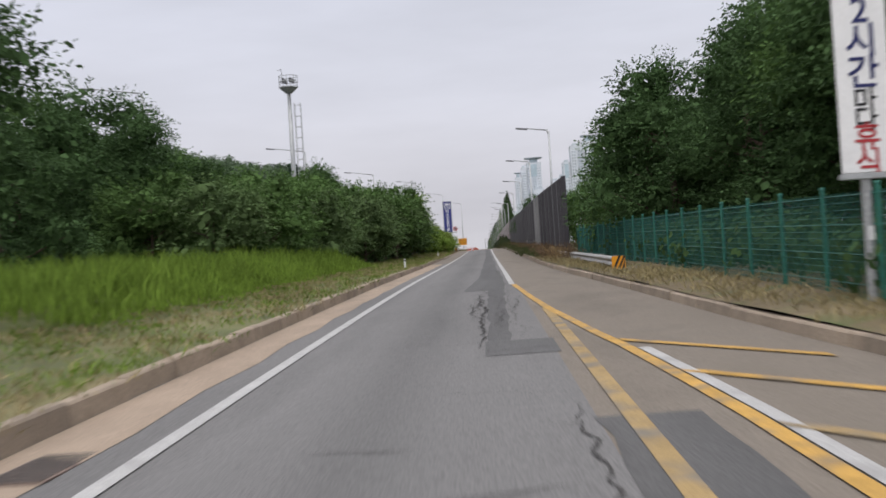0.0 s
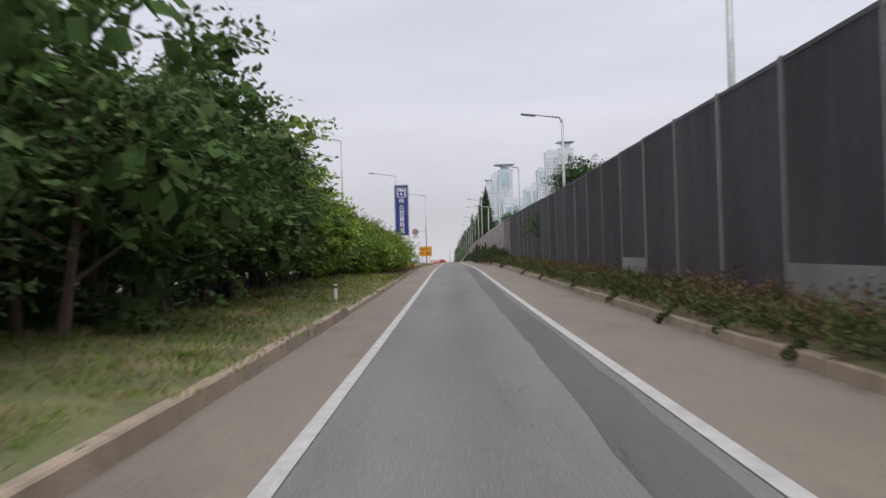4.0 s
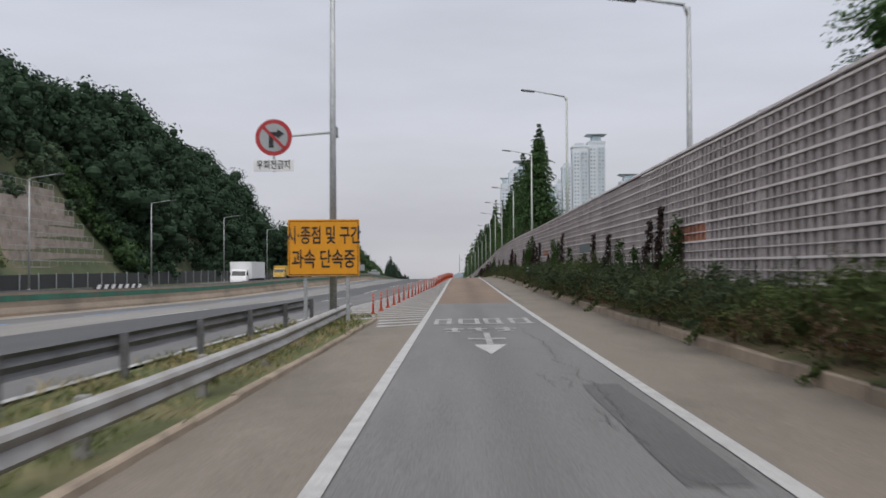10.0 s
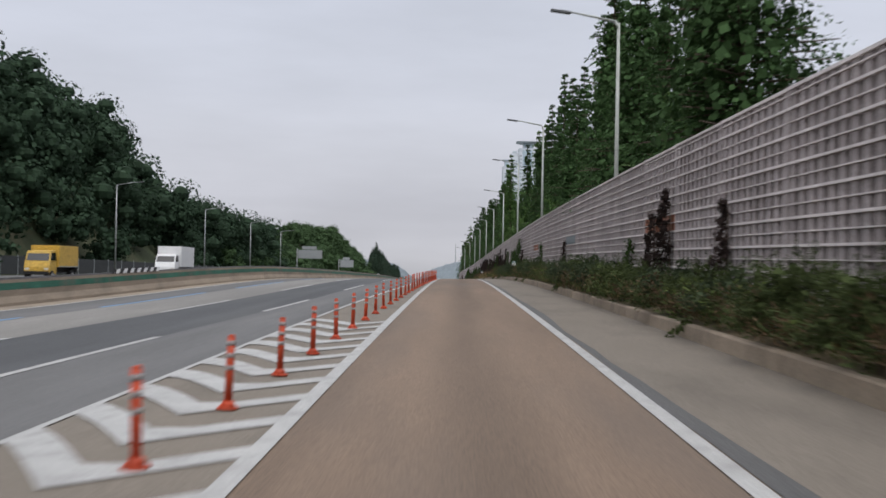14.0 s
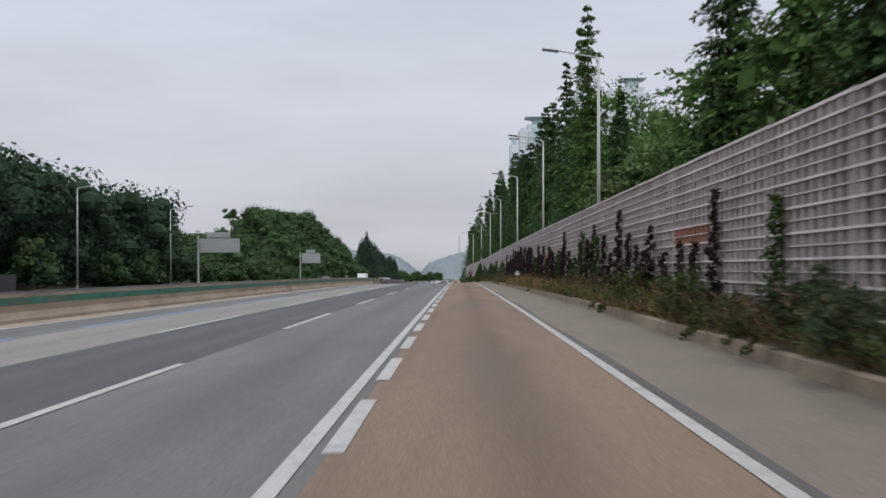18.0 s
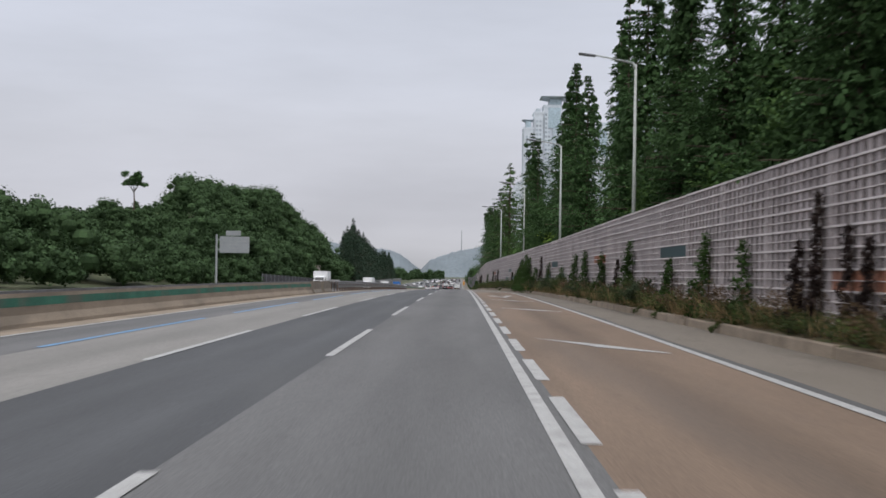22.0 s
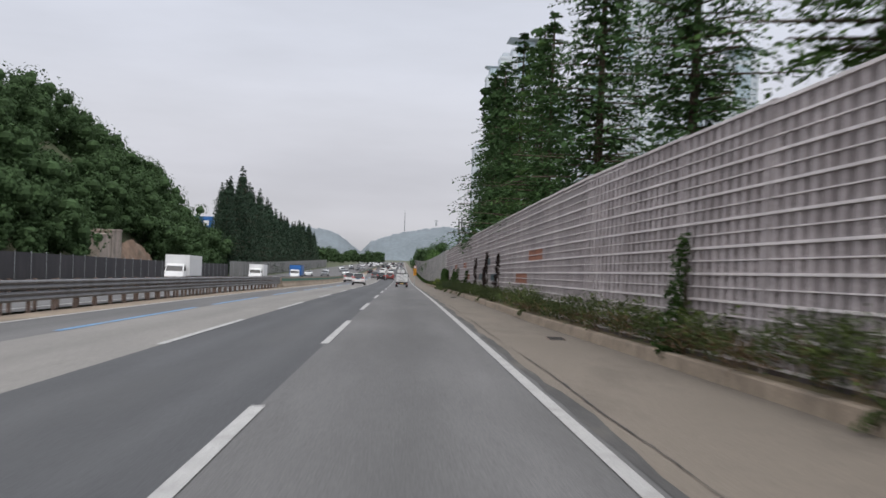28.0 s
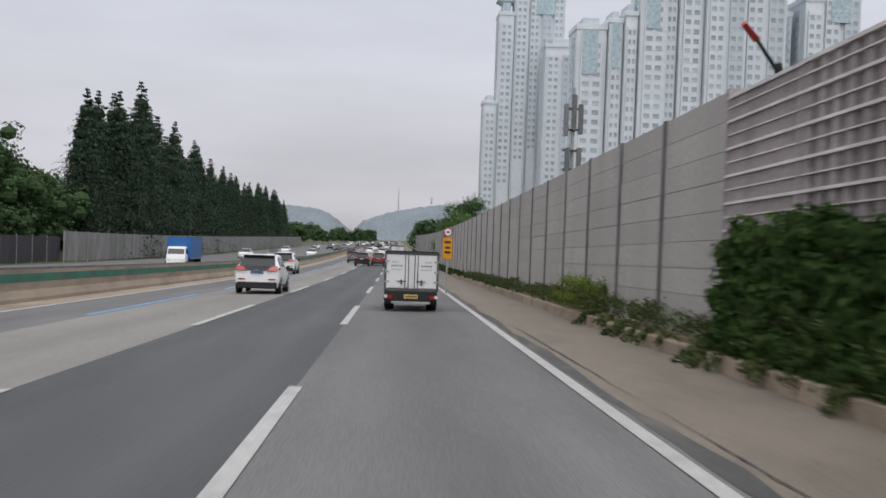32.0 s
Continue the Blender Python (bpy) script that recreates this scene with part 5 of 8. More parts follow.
# redwoods behind the lattice wall
plant("conifer_tree", 8.5, 333, CONE_HIGH, "tall dark pyramidal conifer behind the noise wall", "tree", "conifers behind the noise wall", 0.92, 40, 0.15, 0.88)
for x, y, sx, sz in ((8.2, 349, 0.75, 0.74), (8.8, 361, 0.75, 0.74)):
    plant("conifer_tree", x, y, CONE_HIGH, "tall dark pyramidal conifer behind the noise wall", "tree", "conifers behind the noise wall", sx, 10 * y, 0.15, sz)
y, rows_y = 336.0, []
while y < 556:
    if not (485.5 < y < 490 or 428 < y < 447):
        rows_y.append(y)
    y += rt.uniform(3.8, 6.2)
rows_y += [562, 572, 580, 587.5, 594.5, 604, 617, 629, 638, 647, 655, 663]
for y in rows_y:
    x = wall_x(y) + rt.uniform(2.6, 4.2) * lin(y, [620, 660], [1.0, 0.62])
    s = rt.uniform(0.85, 1.1) * lin(y, [336, 360, 424, 428, 445, 452, 470, 520, 600, 640, 682], [0.85, 0.95, 0.92, 0.62, 0.66, 0.92, 0.95, 1.1, 1.12, 1.05, 1.0])
    plant("redwood_tree", x, y, rt.choice(REDWOOD_HIGH) if y > 585 else rt.choice(REDWOOD), "tall dark conifer behind the noise wall", "tree", "conifers behind the noise wall", s * lin(y, [604, 617, 682], [0.95, 1.35, 1.5]), rt.uniform(0, 360), 0.15, s)
y = 338.0
while y < 612:
    sc = rt.uniform(0.92, 1.18) * lin(y, [375, 400, 440, 470, 500], [1.05, 1.4, 1.5, 1.2, 1.0])
    plant("broadleaf_tree", wall_x(y) + 1.0 + 3.5 * sc, y, rt.choice(BROAD + [LIGHT, LIGHT]) if 430 < y < 480 or y > 540 else rt.choice(BROAD), "leafy green tree leaning over the noise wall", "tree", "low trees behind the noise wall", sc, rt.uniform(0, 360))
    y += rt.uniform(5, 8) if y < 560 else rt.uniform(7, 13)
y = 392.0
while y < 545:
    plant("broadleaf_tree", wall_x(y) + rt.uniform(7.0, 8.5), y, rt.choice(TALL), "tall dark green tree behind the conifers", "tree", "trees behind the noise wall", rt.uniform(1.05, 1.4) * lin(y, [392, 424, 428, 447, 460, 545], [0.95, 0.95, 0.70, 0.72, 1.2, 1.1]), rt.uniform(0, 360))
    y += rt.uniform(5.5, 8.0) + (26 if 455 < y < 470 else 0)
for y, sx, sz in ((677.0, 1.3, 1.15), (670.5, 1.1, 1.1)):
    plant("redwood_tree", wall_x(y) + 2.0, y, REDWOOD[2], "broad feathery conifer behind the noise wall", "tree", "conifers behind the noise wall", sx, 70, 0.15, sz)
for y, s in ((566.5, 1.0), (571.5, 1.08), (577, 0.9), (583, 0.75)):
    plant("broadleaf_tree", wall_x(y) + 4.6, y, TALL[0], "dense dark green tree behind the noise wall", "tree", "trees behind the noise wall", s, rt.uniform(0, 360))
for x, y, s in ((-1.5 + 3.4, 806, 1.0), (2.6, 812, 1.1), (2.4, 824, 1.1), (3.0, 836, 1.2)):
    plant("broadleaf_tree", x + 1.5, y, rt.choice(TALL), "green tree behind the far end of the noise wall", "tree", "trees behind the noise wall", s * 0.75, rt.uniform(0, 360))
# dark row across the expressway
y = 819.0
while y < 1060:
    plant("conifer_tree", -43 + rt.uniform(-1.0, 1.0), y, rt.choice(CONE), "tall dark pyramidal conifer in a row beyond the expressway", "tree", "row of pyramidal conifers", lin(y, [819, 862, 910, 1060], [0.98, 1.16, 0.98, 0.80]) * rt.uniform(0.82, 1.07), rt.uniform(0, 360))
    y += rt.uniform(4.2, 6.2)


for x, y, s in ((-47, 838, 1.05), (-47, 849, 1.2), (-46, 861, 1.38), (-48, 872, 1.22), (-48, 888, 1.08), (-48, 905, 0.96)):
    plant("conifer_tree", x, y, rt.choice(CONE), "tall dark pyramidal conifer in a row beyond the expressway", "tree", "row of pyramidal conifers", s, rt.uniform(0, 360))


def hearts(centres, seed):
    """Rough dark balls inside clumps of leaves, four facets to a side."""
    c = np.asarray(centres, float)
    quads = []
    for ax in range(3):
        for sg in (-1.0, 1.0):
            for i in (-1.0, 0.0):
                for j in (-1.0, 0.0):
                    f = []
                    for a, b in ((i, j), (i + 1, j), (i + 1, j + 1), (i, j + 1)):
                        p = [a, b]
                        p.insert(ax, sg)
                        f.append(Vector(p).normalized())
                    quads.append([tuple(p) for p in f])
    ball = np.array(quads)
    r = np.random.RandomState(seed)
    k = r.uniform(0.42, 0.58, size=(len(c), 1, 1, 1))
    return (c[:, None, None, :3] + ball[None] * c[:, None, None, 3:4] * k * np.array([1, 1, 0.85])).reshape(-1, 4, 3)


# woods on the hills: many crowns in one mesh
def woods(name, spots, label, material, seed, leaf=0.55, per=34):
    r = np.random.RandomState(seed)
    allq = []
    for x, y, s in spots:
        z = terrain(x, y)
        cs = []
        for k in range(15):
            a, q, t = r.rand() * 6.28, s * 0.5 * math.sqrt(r.rand()), r.rand()
            cs.append((x + math.cos(a) * q * (1.1 - 0.6 * t), y + math.sin(a) * q * (1.1 - 0.6 * t), z + s * (0.22 + 0.72 * t), s * r.uniform(0.15, 0.27)))
        allq += [shell(cs, per, leaf * 1.15, r.randint(1 << 30)), hearts(cs, r.randint(1 << 30))]
    me = quads_mesh(name, np.concatenate(allq), material)
    ob = new(name, me)
    return tagged(ob, label, "woods", "", "stuff")


def scatter(n, x0, x1, y0, y1, s0, s1, seed, dens=lambda x, y: 1.0):
    r = random.Random(seed)
    out = []
    while len(out) < n:
        x, y = r.uniform(x0, x1), r.uniform(y0, y1)
        if r.random() < dens(x, y):
            out.append((x, y, r.uniform(s0, s1)))
    return out


def not_bare(x, y):
    return 0.0 if (y < 343 and x > -50) or (718 < y < 757 and x > -44.5) else 1.0


def crest(x, y):
    """The second hill is wooded beyond its grassy shoulder."""
    return not_bare(x, y) if y > max(640, 630 - (x + 45) * 2.57) else (0.0 if y > 598 else 0.4)


woods("hill_woods", scatter(230, -86, -52, 150, 316, 6.0, 9.5, 5, lambda x, y: 1.0 if y < 195 or x < -57 else 0.25), "green woods covering the hillside", WOODS_NEAR_HAZED, 1, 0.46, 50)
woods("hill_woods", scatter(330, -84, -42.5, 318, 462, 6.5, 10.0, 25, not_bare), "dark green woods covering the hillside", WOODS_DARK, 21, 0.5, 38)
woods("hill_scrub", scatter(300, -60, -40, 160, 306, 1.6, 3.8, 6), "lighter scrub at the foot of the hillside", WOODS_NEAR_HAZED, 2, 0.40, 26)
woods("pale_scrub", scatter(170, -60, -41, 190, 308, 1.2, 2.6, 26), "yellowish scrub on the hillside", WOODS_LIGHT, 22, 0.34, 22)
woods("hill_scrub", scatter(170, -54, -40, 343, 540, 2.2, 4.5, 27), "dark scrub at the foot of the hillside", WOODS_DARK, 23, 0.4, 28)
woods("slope_scrub", scatter(70, -60, -50, 300, 350, 2.2, 3.8, 16), "shrubs above the retaining wall", WOODS_NEAR_HAZED, 9, 0.4)
woods("slope_scrub", scatter(60, -50, -40.5, 341, 354, 1.5, 3.2, 31), "shrubs beside the retaining wall", WOODS_MID, 26, 0.34, 28)
woods("slope_scrub", scatter(50, -52, -47.5, 303, 342, 1.2, 2.2, 32), "low shrubs along the top of the retaining wall", WOODS_NEAR_HAZED, 27, 0.3, 26)
woods("pine_grove", scatter(75, -66, -42.5, 446, 548, 10.0, 13.0, 7), "dark pine grove beside the expressway", WOODS_DARK, 3, 0.46, 105)
woods("slope_scrub", scatter(420, -72, -44, 600, 676, 1.2, 3.0, 18), "low shrubs on the grassy slope", WOODS_MID, 12, 0.3, 24)
woods("pale_scrub", scatter(120, -72, -46, 600, 660, 0.9, 2.0, 28), "yellowish scrub on the grassy slope", WOODS_LIGHT, 24, 0.28, 22)
woods("roadside_scrub", scatter(300, -62, -40, 480, 690, 2.4, 5.0, 8), "green scrub beside the expressway", WOODS_MID, 4, 0.34, 40)
woods("hill_woods", scatter(270, -78, -42.5, 580, 815, 5.5, 9.0, 9, crest), "green woods on the second hill", WOODS_MID, 5, 0.36, 60)
woods("hill_scrub", scatter(130, -50, -40.5, 690, 830, 2.0, 4.0, 29, not_bare), "green scrub behind the dark fence", WOODS_MID, 25, 0.34, 34)
woods("far_trees", scatter(60, -70, -46, 1000, 1300, 6, 10, 10), "distant trees beside the expressway", WOODS_MID, 6, 0.8)
woods("far_trees", scatter(60, 4, 40, 840, 1200, 5, 9, 12), "distant trees beside the expressway", WOODS_MID, 7, 0.7)
woods("cutting_trees", scatter(26, -66, -52, 850, 930, 5, 8, 14), "trees beyond the conifer row", WOODS_MID, 8, 0.36, 60)


# ---- weeds, grass, creepers ----
def blades(spots, n, h, w, seed, lean=0.35):
    """Upright blades: narrow cards that lean outwards."""
    r = np.random.RandomState(seed)
    s = np.asarray(spots, float)
    m = len(s) * n
    i = np.repeat(np.arange(len(s)), n)
    a = r.rand(m) * 6.283
    q = np.sqrt(r.rand(m)) * s[i, 3]
    base = s[i, :3] + np.stack([np.cos(a) * q, np.sin(a) * q, np.zeros(m)], 1)
    hh = h * s[i, 4] * (0.5 + 0.7 * r.rand(m))
    d = r.normal(scale=lean, size=(m, 2))
    top = base + np.stack([d[:, 0] * hh, d[:, 1] * hh, hh], 1)
    b = r.rand(m) * 6.283
    side = np.stack([np.cos(b), np.sin(b), np.zeros(m)], 1) * (w * (0.6 + 0.8 * r.rand(m)))[:, None]
    mid = (base + top) / 2 + np.stack([d[:, 0] * hh * -0.15, d[:, 1] * hh * -0.15, hh * 0.08], 1)
    return np.stack([base, mid + side, top, mid - side], 1)


def stuff(name, quads, material, label, category):
    ob = new(name, quads_mesh(name, quads, material))
    return tagged(ob, label, category, "", "stuff")


def verge_spots(n, y0, y1, d0, d1, seed, side=1, lift=0.2, size=(0.5, 1.1)):
    r = random.Random(seed)
    out = []
    for _ in range(n):
        y = r.uniform(y0, y1)
        patchy = 0.75 + 0.5 * noise.noise((y * 0.12, seed, 0))
        x = (kerb_r(y) + r.uniform(d0, min(d1, max(0.35, wall_x(y) - kerb_r(y) - 0.05)) if y > 52 else d1)) if side > 0 else (kerb_l(y) - r.uniform(d0, d1))
        out.append((x, y, gz(x, y) + lift, 0.28, r.uniform(*size) * patchy))
    return out


def weed_strip(y0, y1, n, seed, tall, m, size, twig, lean=0.45):
    """Bushy weeds in the strip between kerb and wall; tall gives their height along the road."""
    r = random.Random(seed)
    P, D, L = [], [], []
    for _ in range(n):
        y = r.uniform(y0, y1)
        room = max(0.35, wall_x(y) - kerb_r(y) - 0.1)
        x = kerb_r(y) + 0.12 + r.random() ** 1.3 * min(room, 1.5)
        hh = 1.3 * tall(y) * (0.66 + 0.5 * noise.noise((y * 0.22, seed, 0)) + 0.25 * noise.noise((y * 0.9, seed, 4)))
        if hh < 0.12 or any(m - 3.0 < y < m + 0.6 and x < kerb_r(y) + 1.2 and r.random() < 0.85 for m in (292.0, 386.4, 470.5)):
            continue
        z = gz(x, y) + 0.26
        for k in range(7):
            t = r.random() ** 0.8
            a = r.uniform(0, 6.28)
            q = 0.22 + 0.18 * hh
            P.append((x + math.cos(a) * q * r.random(), y + math.sin(a) * q * r.random(), z + hh * t * 0.75))
            D.append((math.cos(a) * lean - 0.12, math.sin(a) * lean, r.uniform(0.25, 1.0)))
            L.append(twig * r.uniform(0.6, 1.2) * (0.5 + 0.5 * hh))
    return sprays(P, D, L, m, size, seed, 0.16, 0.30, 0.20)


TALL_GREEN = lambda y: lin(y, [55, 70, 150, 190, 202, 207, 212, 250, 290, 340, 420, 500, 560, 600, 640, 700, 712, 760], [0.15, 0.45, 0.55, 0.75, 1.2, 1.4, 1.1, 0.95, 0.8, 0.75, 0.62, 0.52, 0.95, 1.1, 0.75, 0.9, 0.55, 0.35])
TALL_DRY = lambda y: lin(y, [45, 55, 110, 190, 300, 420, 470, 540, 575, 620, 640], [0.5, 0.75, 0.65, 0.5, 0.6, 0.95, 1.1, 1.0, 0.85, 0.5, 0.1])
stuff("verge_weeds", weed_strip(60, 420, 3000, 21, TALL_GREEN, 10, 0.095, 0.55), WEED, "thick green weeds and shrubs below the noise wall", "weeds")
stuff("verge_weeds", weed_strip(420, 760, 2200, 24, TALL_GREEN, 10, 0.085, 0.5), WEED, "thick green weeds below the noise wall", "weeds")
stuff("light_weeds", weed_strip(60, 640, 800, 25, lambda y: TALL_GREEN(y) * 1.08, 9, 0.10, 0.55), WEED_FRESH, "fresh yellow-green weeds below the noise wall", "weeds")
stuff("dry_weeds", weed_strip(46, 640, 1300, 22, TALL_DRY, 9, 0.10, 0.6, 0.25), WEED_BROWN, "reddish brown dry weeds along the kerb", "weeds")
stuff("dry_weeds", weed_strip(196, 350, 650, 28, lambda y: TALL_GREEN(y) * 0.92, 9, 0.09, 0.55, 0.3), WEED_BROWN, "brown dry stems among the green weeds", "weeds")
stuff("straw_weeds", blades([(kerb_r(y) + 0.25 + random.Random(int(y * 50)).random() * 0.8, y, gz(kerb_r(y) + 0.4, y) + 0.24, 0.25, 0.5 + 0.6 * random.Random(int(y * 77)).random()) for y in [48 + 0.62 * k for k in range(960)]], 16, 0.7, 0.012, 3, 0.35), WEED_DRY, "straw-coloured dry grass along the kerb", "weeds")
stuff("straw_weeds", blades(verge_spots(320, 445, 482, 0.02, 0.9, 29, 1, 0.24, (0.7, 1.15)), 26, 0.9, 0.016, 14, 0.32), WEED_DRY, "dense straw-coloured dry grass along the kerb", "weeds")
stuff("straw_weeds", blades(verge_spots(520, 405, 566, 0.05, 1.2, 27, 1, 0.24, (0.6, 1.1)), 20, 0.85, 0.014, 13, 0.32), WEED_DRY, "tall straw-coloured dry grass along the kerb", "weeds")
stuff("verge_weeds", np.concatenate([blades(s, 18, 0.5, 0.04, 5, 0.5) for s in [verge_spots(300, 740, 1000, 0.1, 1.0, 23)]]), IVY, "low green weeds below the smooth wall", "weeds")
r = random.Random(31)
sp = []
for _ in range(1300):
    y = r.uniform(14, 62)
    x = kerb_l(y) - r.uniform(2.2, 9.0) - 0.5 * noise.noise((y * 0.2, 0, 0))
    sp.append((x, y, terrain(x, y) + 0.45, 0.5, r.uniform(0.5, 1.1) * sm(kerb_l(y) - x, 1.5, 4.5)))
stuff("tall_grass", blades(sp, 24, 0.95, 0.022, 6, 0.25), GRASS, "tall bright green grass on the verge", "grass")
sp = []
for _ in range(2600):
    y = r.uniform(4, 150)
    x = kerb_l(y) - r.uniform(0.15, 4.5)
    t = (kerb_l(y) - x) / max(0.5, kerb_l(y) + 13)
    sp.append((x, y, gz(x, y) + 0.2 + 0.5 * max(0, min(1, t)), 0.5, r.uniform(0.4, 1.0)))
stuff("mown_grass_tufts", blades(sp[:1500], 16, 0.20, 0.012, 7, 0.8), GRASS, "short green grass tufts by the kerb", "grass")
stuff("dry_grass", blades(sp[1400:], 18, 0.22, 0.012, 8, 1.0), GRASS_DRY, "cut and dried yellow grass by the kerb", "grass")
sp = []
for _ in range(500):
    y = r.uniform(140, 184)
    x = kerb_l(y) - r.uniform(0.2, 2.2)
    sp.append((x, y, gz(x, y) + 0.16, 0.5, r.uniform(0.3, 0.9)))
stuff("verge_tufts", blades(sp, 14, 0.18, 0.012, 19, 0.9), WEED_BROWN, "thin brownish grass under the bushes", "grass")
sp = []
for _ in range(900):
    y = r.uniform(182, 248)
    x = r.uniform(line_m(y) + 0.4, kerb_l(y) - 0.15)
    sp.append((x, y, gz(x, y) + 0.02 + 0.18 * sm(x, -5, -3.4), 0.5, r.uniform(0.4, 1.0)))
stuff("island_grass", blades(sp[:450], 18, 0.20, 0.012, 9, 0.7), GRASS_DULL, "short grass on the dividing island", "grass")
stuff("island_dry_grass", blades(sp[450:], 18, 0.22, 0.012, 10, 0.9), GRASS_DRY, "dry grass on the dividing island", "grass")
sp = [(kerb_r(y) + r.uniform(0.15, 2.0), y, 0, 0.4, r.uniform(0.5, 1.0)) for y in [r.uniform(0, 60) for _ in range(420)]]
sp = [(x, y, gz(x, y) + 0.22, q, s) for x, y, z, q, s in sp]
stuff("dry_grass", blades(sp, 20, 0.26, 0.014, 11, 0.9), GRASS_DRY, "trodden dry grass in front of the green fence", "grass")
sp = [(x, y, gz(x, y) + 0.2, 0.5, r.uniform(0.6, 1.2)) for x, y in [(r.uniform(6.4, 8.6), r.uniform(5, 60)) for _ in range(260)]]
stuff("undergrowth", shell([(x, y, z + 0.55 * s, 0.75 * s) for x, y, z, q, s in sp], 80, 0.17, 12), LEAF_DARK, "dark undergrowth behind the green fence", "undergrowth")


# shrubs against the wall
rs = random.Random(12)
for y0, y1, gap, s0, s1 in ((186, 236, 3.4, 0.65, 1.0), (238, 300, 2.2, 0.65, 0.95), (300, 345, 2.8, 0.55, 0.8), (345, 425, 5.0, 0.45, 0.8), (515, 592, 5.0, 0.45, 0.8), (668, 704, 3.2, 0.4, 0.6)):
    y = y0
    while y < y1:
        x = kerb_r(y) + 0.35 + rs.random() * max(0.1, wall_x(y) - kerb_r(y) - 0.9)
        if 288 < y < 294 or 381 < y < 387:
            y += gap
            continue
        plant("shrub", x, y, rs.choice(SHRUB), "dark feathery shrub in the verge before the noise wall", "shrub", "shrubs before the noise wall", rs.uniform(s0, s1), rs.uniform(0, 360), -0.30)
        y += gap * rs.uniform(0.5, 1.5)


# creepers on the wall: columns of leaves
def creeper(y, h, w, dry, seed, name="climbing_plant", d=0.16):
    r = random.Random(seed)
    x = wall_x(y) - 0.12
    e = thing(name, pose(x, y, gz(x, y) + 0.25), "dry brown creeper climbing the noise wall" if dry else "dark green creeper climbing the noise wall", "climbing plant", "creepers on the noise wall")
    cs, bm = [], B()
    n = max(6, int(h / 0.13))
    for i in range(n):
        t = (i + 0.5) / n
        ww = w * (1.05 - t) ** 0.8 * r.uniform(0.6, 1.15)
        for k in range(1 + int(ww / 0.22)):
            cs.append((-d * 0.4 - r.uniform(-0.05, 0.75) * ww, r.uniform(-ww, ww) / 2, t * h, 0.08 + 0.10 * ww if dry else 0.14 + 0.12 * ww))
    for k in range(3):
        y0 = r.uniform(-w, w) / 4
        cyl(bm, (0, y0, -0.3), (0.0, y0 * 0.4 + r.uniform(-0.05, 0.05), h * r.uniform(0.75, 1.0)), 0.018, 0.006, 5)
    part("stem", bm, BARK, e)
    q = leaf_cloud(cs, 36, 0.09, None, seed, 1.0)
    share("foliage", quads_mesh("foliage", q, IVY_DRY if dry else IVY), e)


k = 0
for y, h, w, dry in ((215.8, 2.0, 0.55, 0), (212.9, 1.9, 0.6, 0), (248, 2.4, 0.5, 1), (244, 2.3, 0.7, 0), (246.2, 2.7, 0.4, 1), (250.5, 1.7, 0.4, 0), (253.5, 2.0, 0.5, 0), (256.4, 2.3, 0.5, 1), (260.7, 2.4, 0.35, 1), (264, 1.7, 0.4, 1), (270, 2.0, 0.5, 0), (273.8, 2.8, 0.5, 1), (276.1, 2.4, 0.9, 0), (279.4, 2.6, 0.45, 0), (283, 1.8, 0.4, 1), (290, 2.6, 0.4, 1), (293, 2.4, 0.4, 1), (295.4, 2.8, 0.7, 1), (297.4, 3.2, 1.0, 0), (299.6, 2.3, 0.5, 0), (301.9, 2.9, 0.55, 0), (305, 2.2, 0.5, 0), (308.4, 2.4, 0.4, 1), (322, 2.2, 0.5, 1), (327.5, 2.7, 0.8, 1), (329.5, 2.2, 0.5, 1), (333, 1.6, 0.4, 0), (352, 1.9, 0.4, 1), (366, 2.0, 0.4, 0), (384.6, 2.0, 0.3, 1), (388.6, 2.9, 0.75, 0), (394.4, 2.2, 1.2, 0), (402, 2.2, 0.4, 0), (410, 2.4, 0.4, 0)):
    creeper(y, h * 1.1, w, dry, 200 + k)
    k += 1
r = random.Random(77)
y = 414.0
while y < 500:
    creeper(y, r.uniform(1.7, 3.4), r.uniform(0.26, 0.55), r.random() < 0.85, 300 + k)
    y += r.uniform(0.8, 2.0)
    k += 1
for y, h, w, dry in ((503, 2.0, 0.5, 0), (507, 2.3, 0.5, 0), (512, 1.7, 0.4, 0), (519, 2.5, 0.5, 0), (522, 1.8, 0.4, 1), (525.8, 2.1, 0.5, 0), (531.2, 2.4, 0.4, 0), (535, 2.3, 0.45, 0), (541, 1.7, 0.4, 0), (548, 2.0, 0.4, 0), (553, 2.6, 0.4, 1), (556, 1.8, 0.7, 0), (561.2, 2.7, 0.85, 0), (563.7, 3.0, 0.9, 0), (567.7, 2.7, 0.8, 0), (570.6, 2.0, 0.55, 0), (573, 1.8, 0.5, 0), (579, 1.7, 0.3, 1), (598, 2.2, 0.35, 1), (602, 1.6, 0.3, 1), (606, 2.2, 0.4, 1), (618, 1.9, 0.4, 0), (648, 2.2, 0.3, 1), (654.8, 2.4, 0.4, 1), (663, 2.2, 0.35, 1), (672, 1.5, 0.35, 0), (684, 1.7, 0.5, 0), (688, 1.5, 0.6, 0), (690.5, 1.7, 0.4, 0)):
    creeper(y, h * 1.1, w * (1.0 if dry else lin(y, [500, 510, 575, 590], [1.0, 1.7, 1.7, 1.1])), dry, 400 + k)
    k += 1
ri = random.Random(88)
xi = wall_x(706) - 0.1
e = thing("ivy_mass", pose(xi, 706, gz(xi, 706) + 0.2), "thick dark green ivy hanging over the noise wall", "ivy")
cs = []
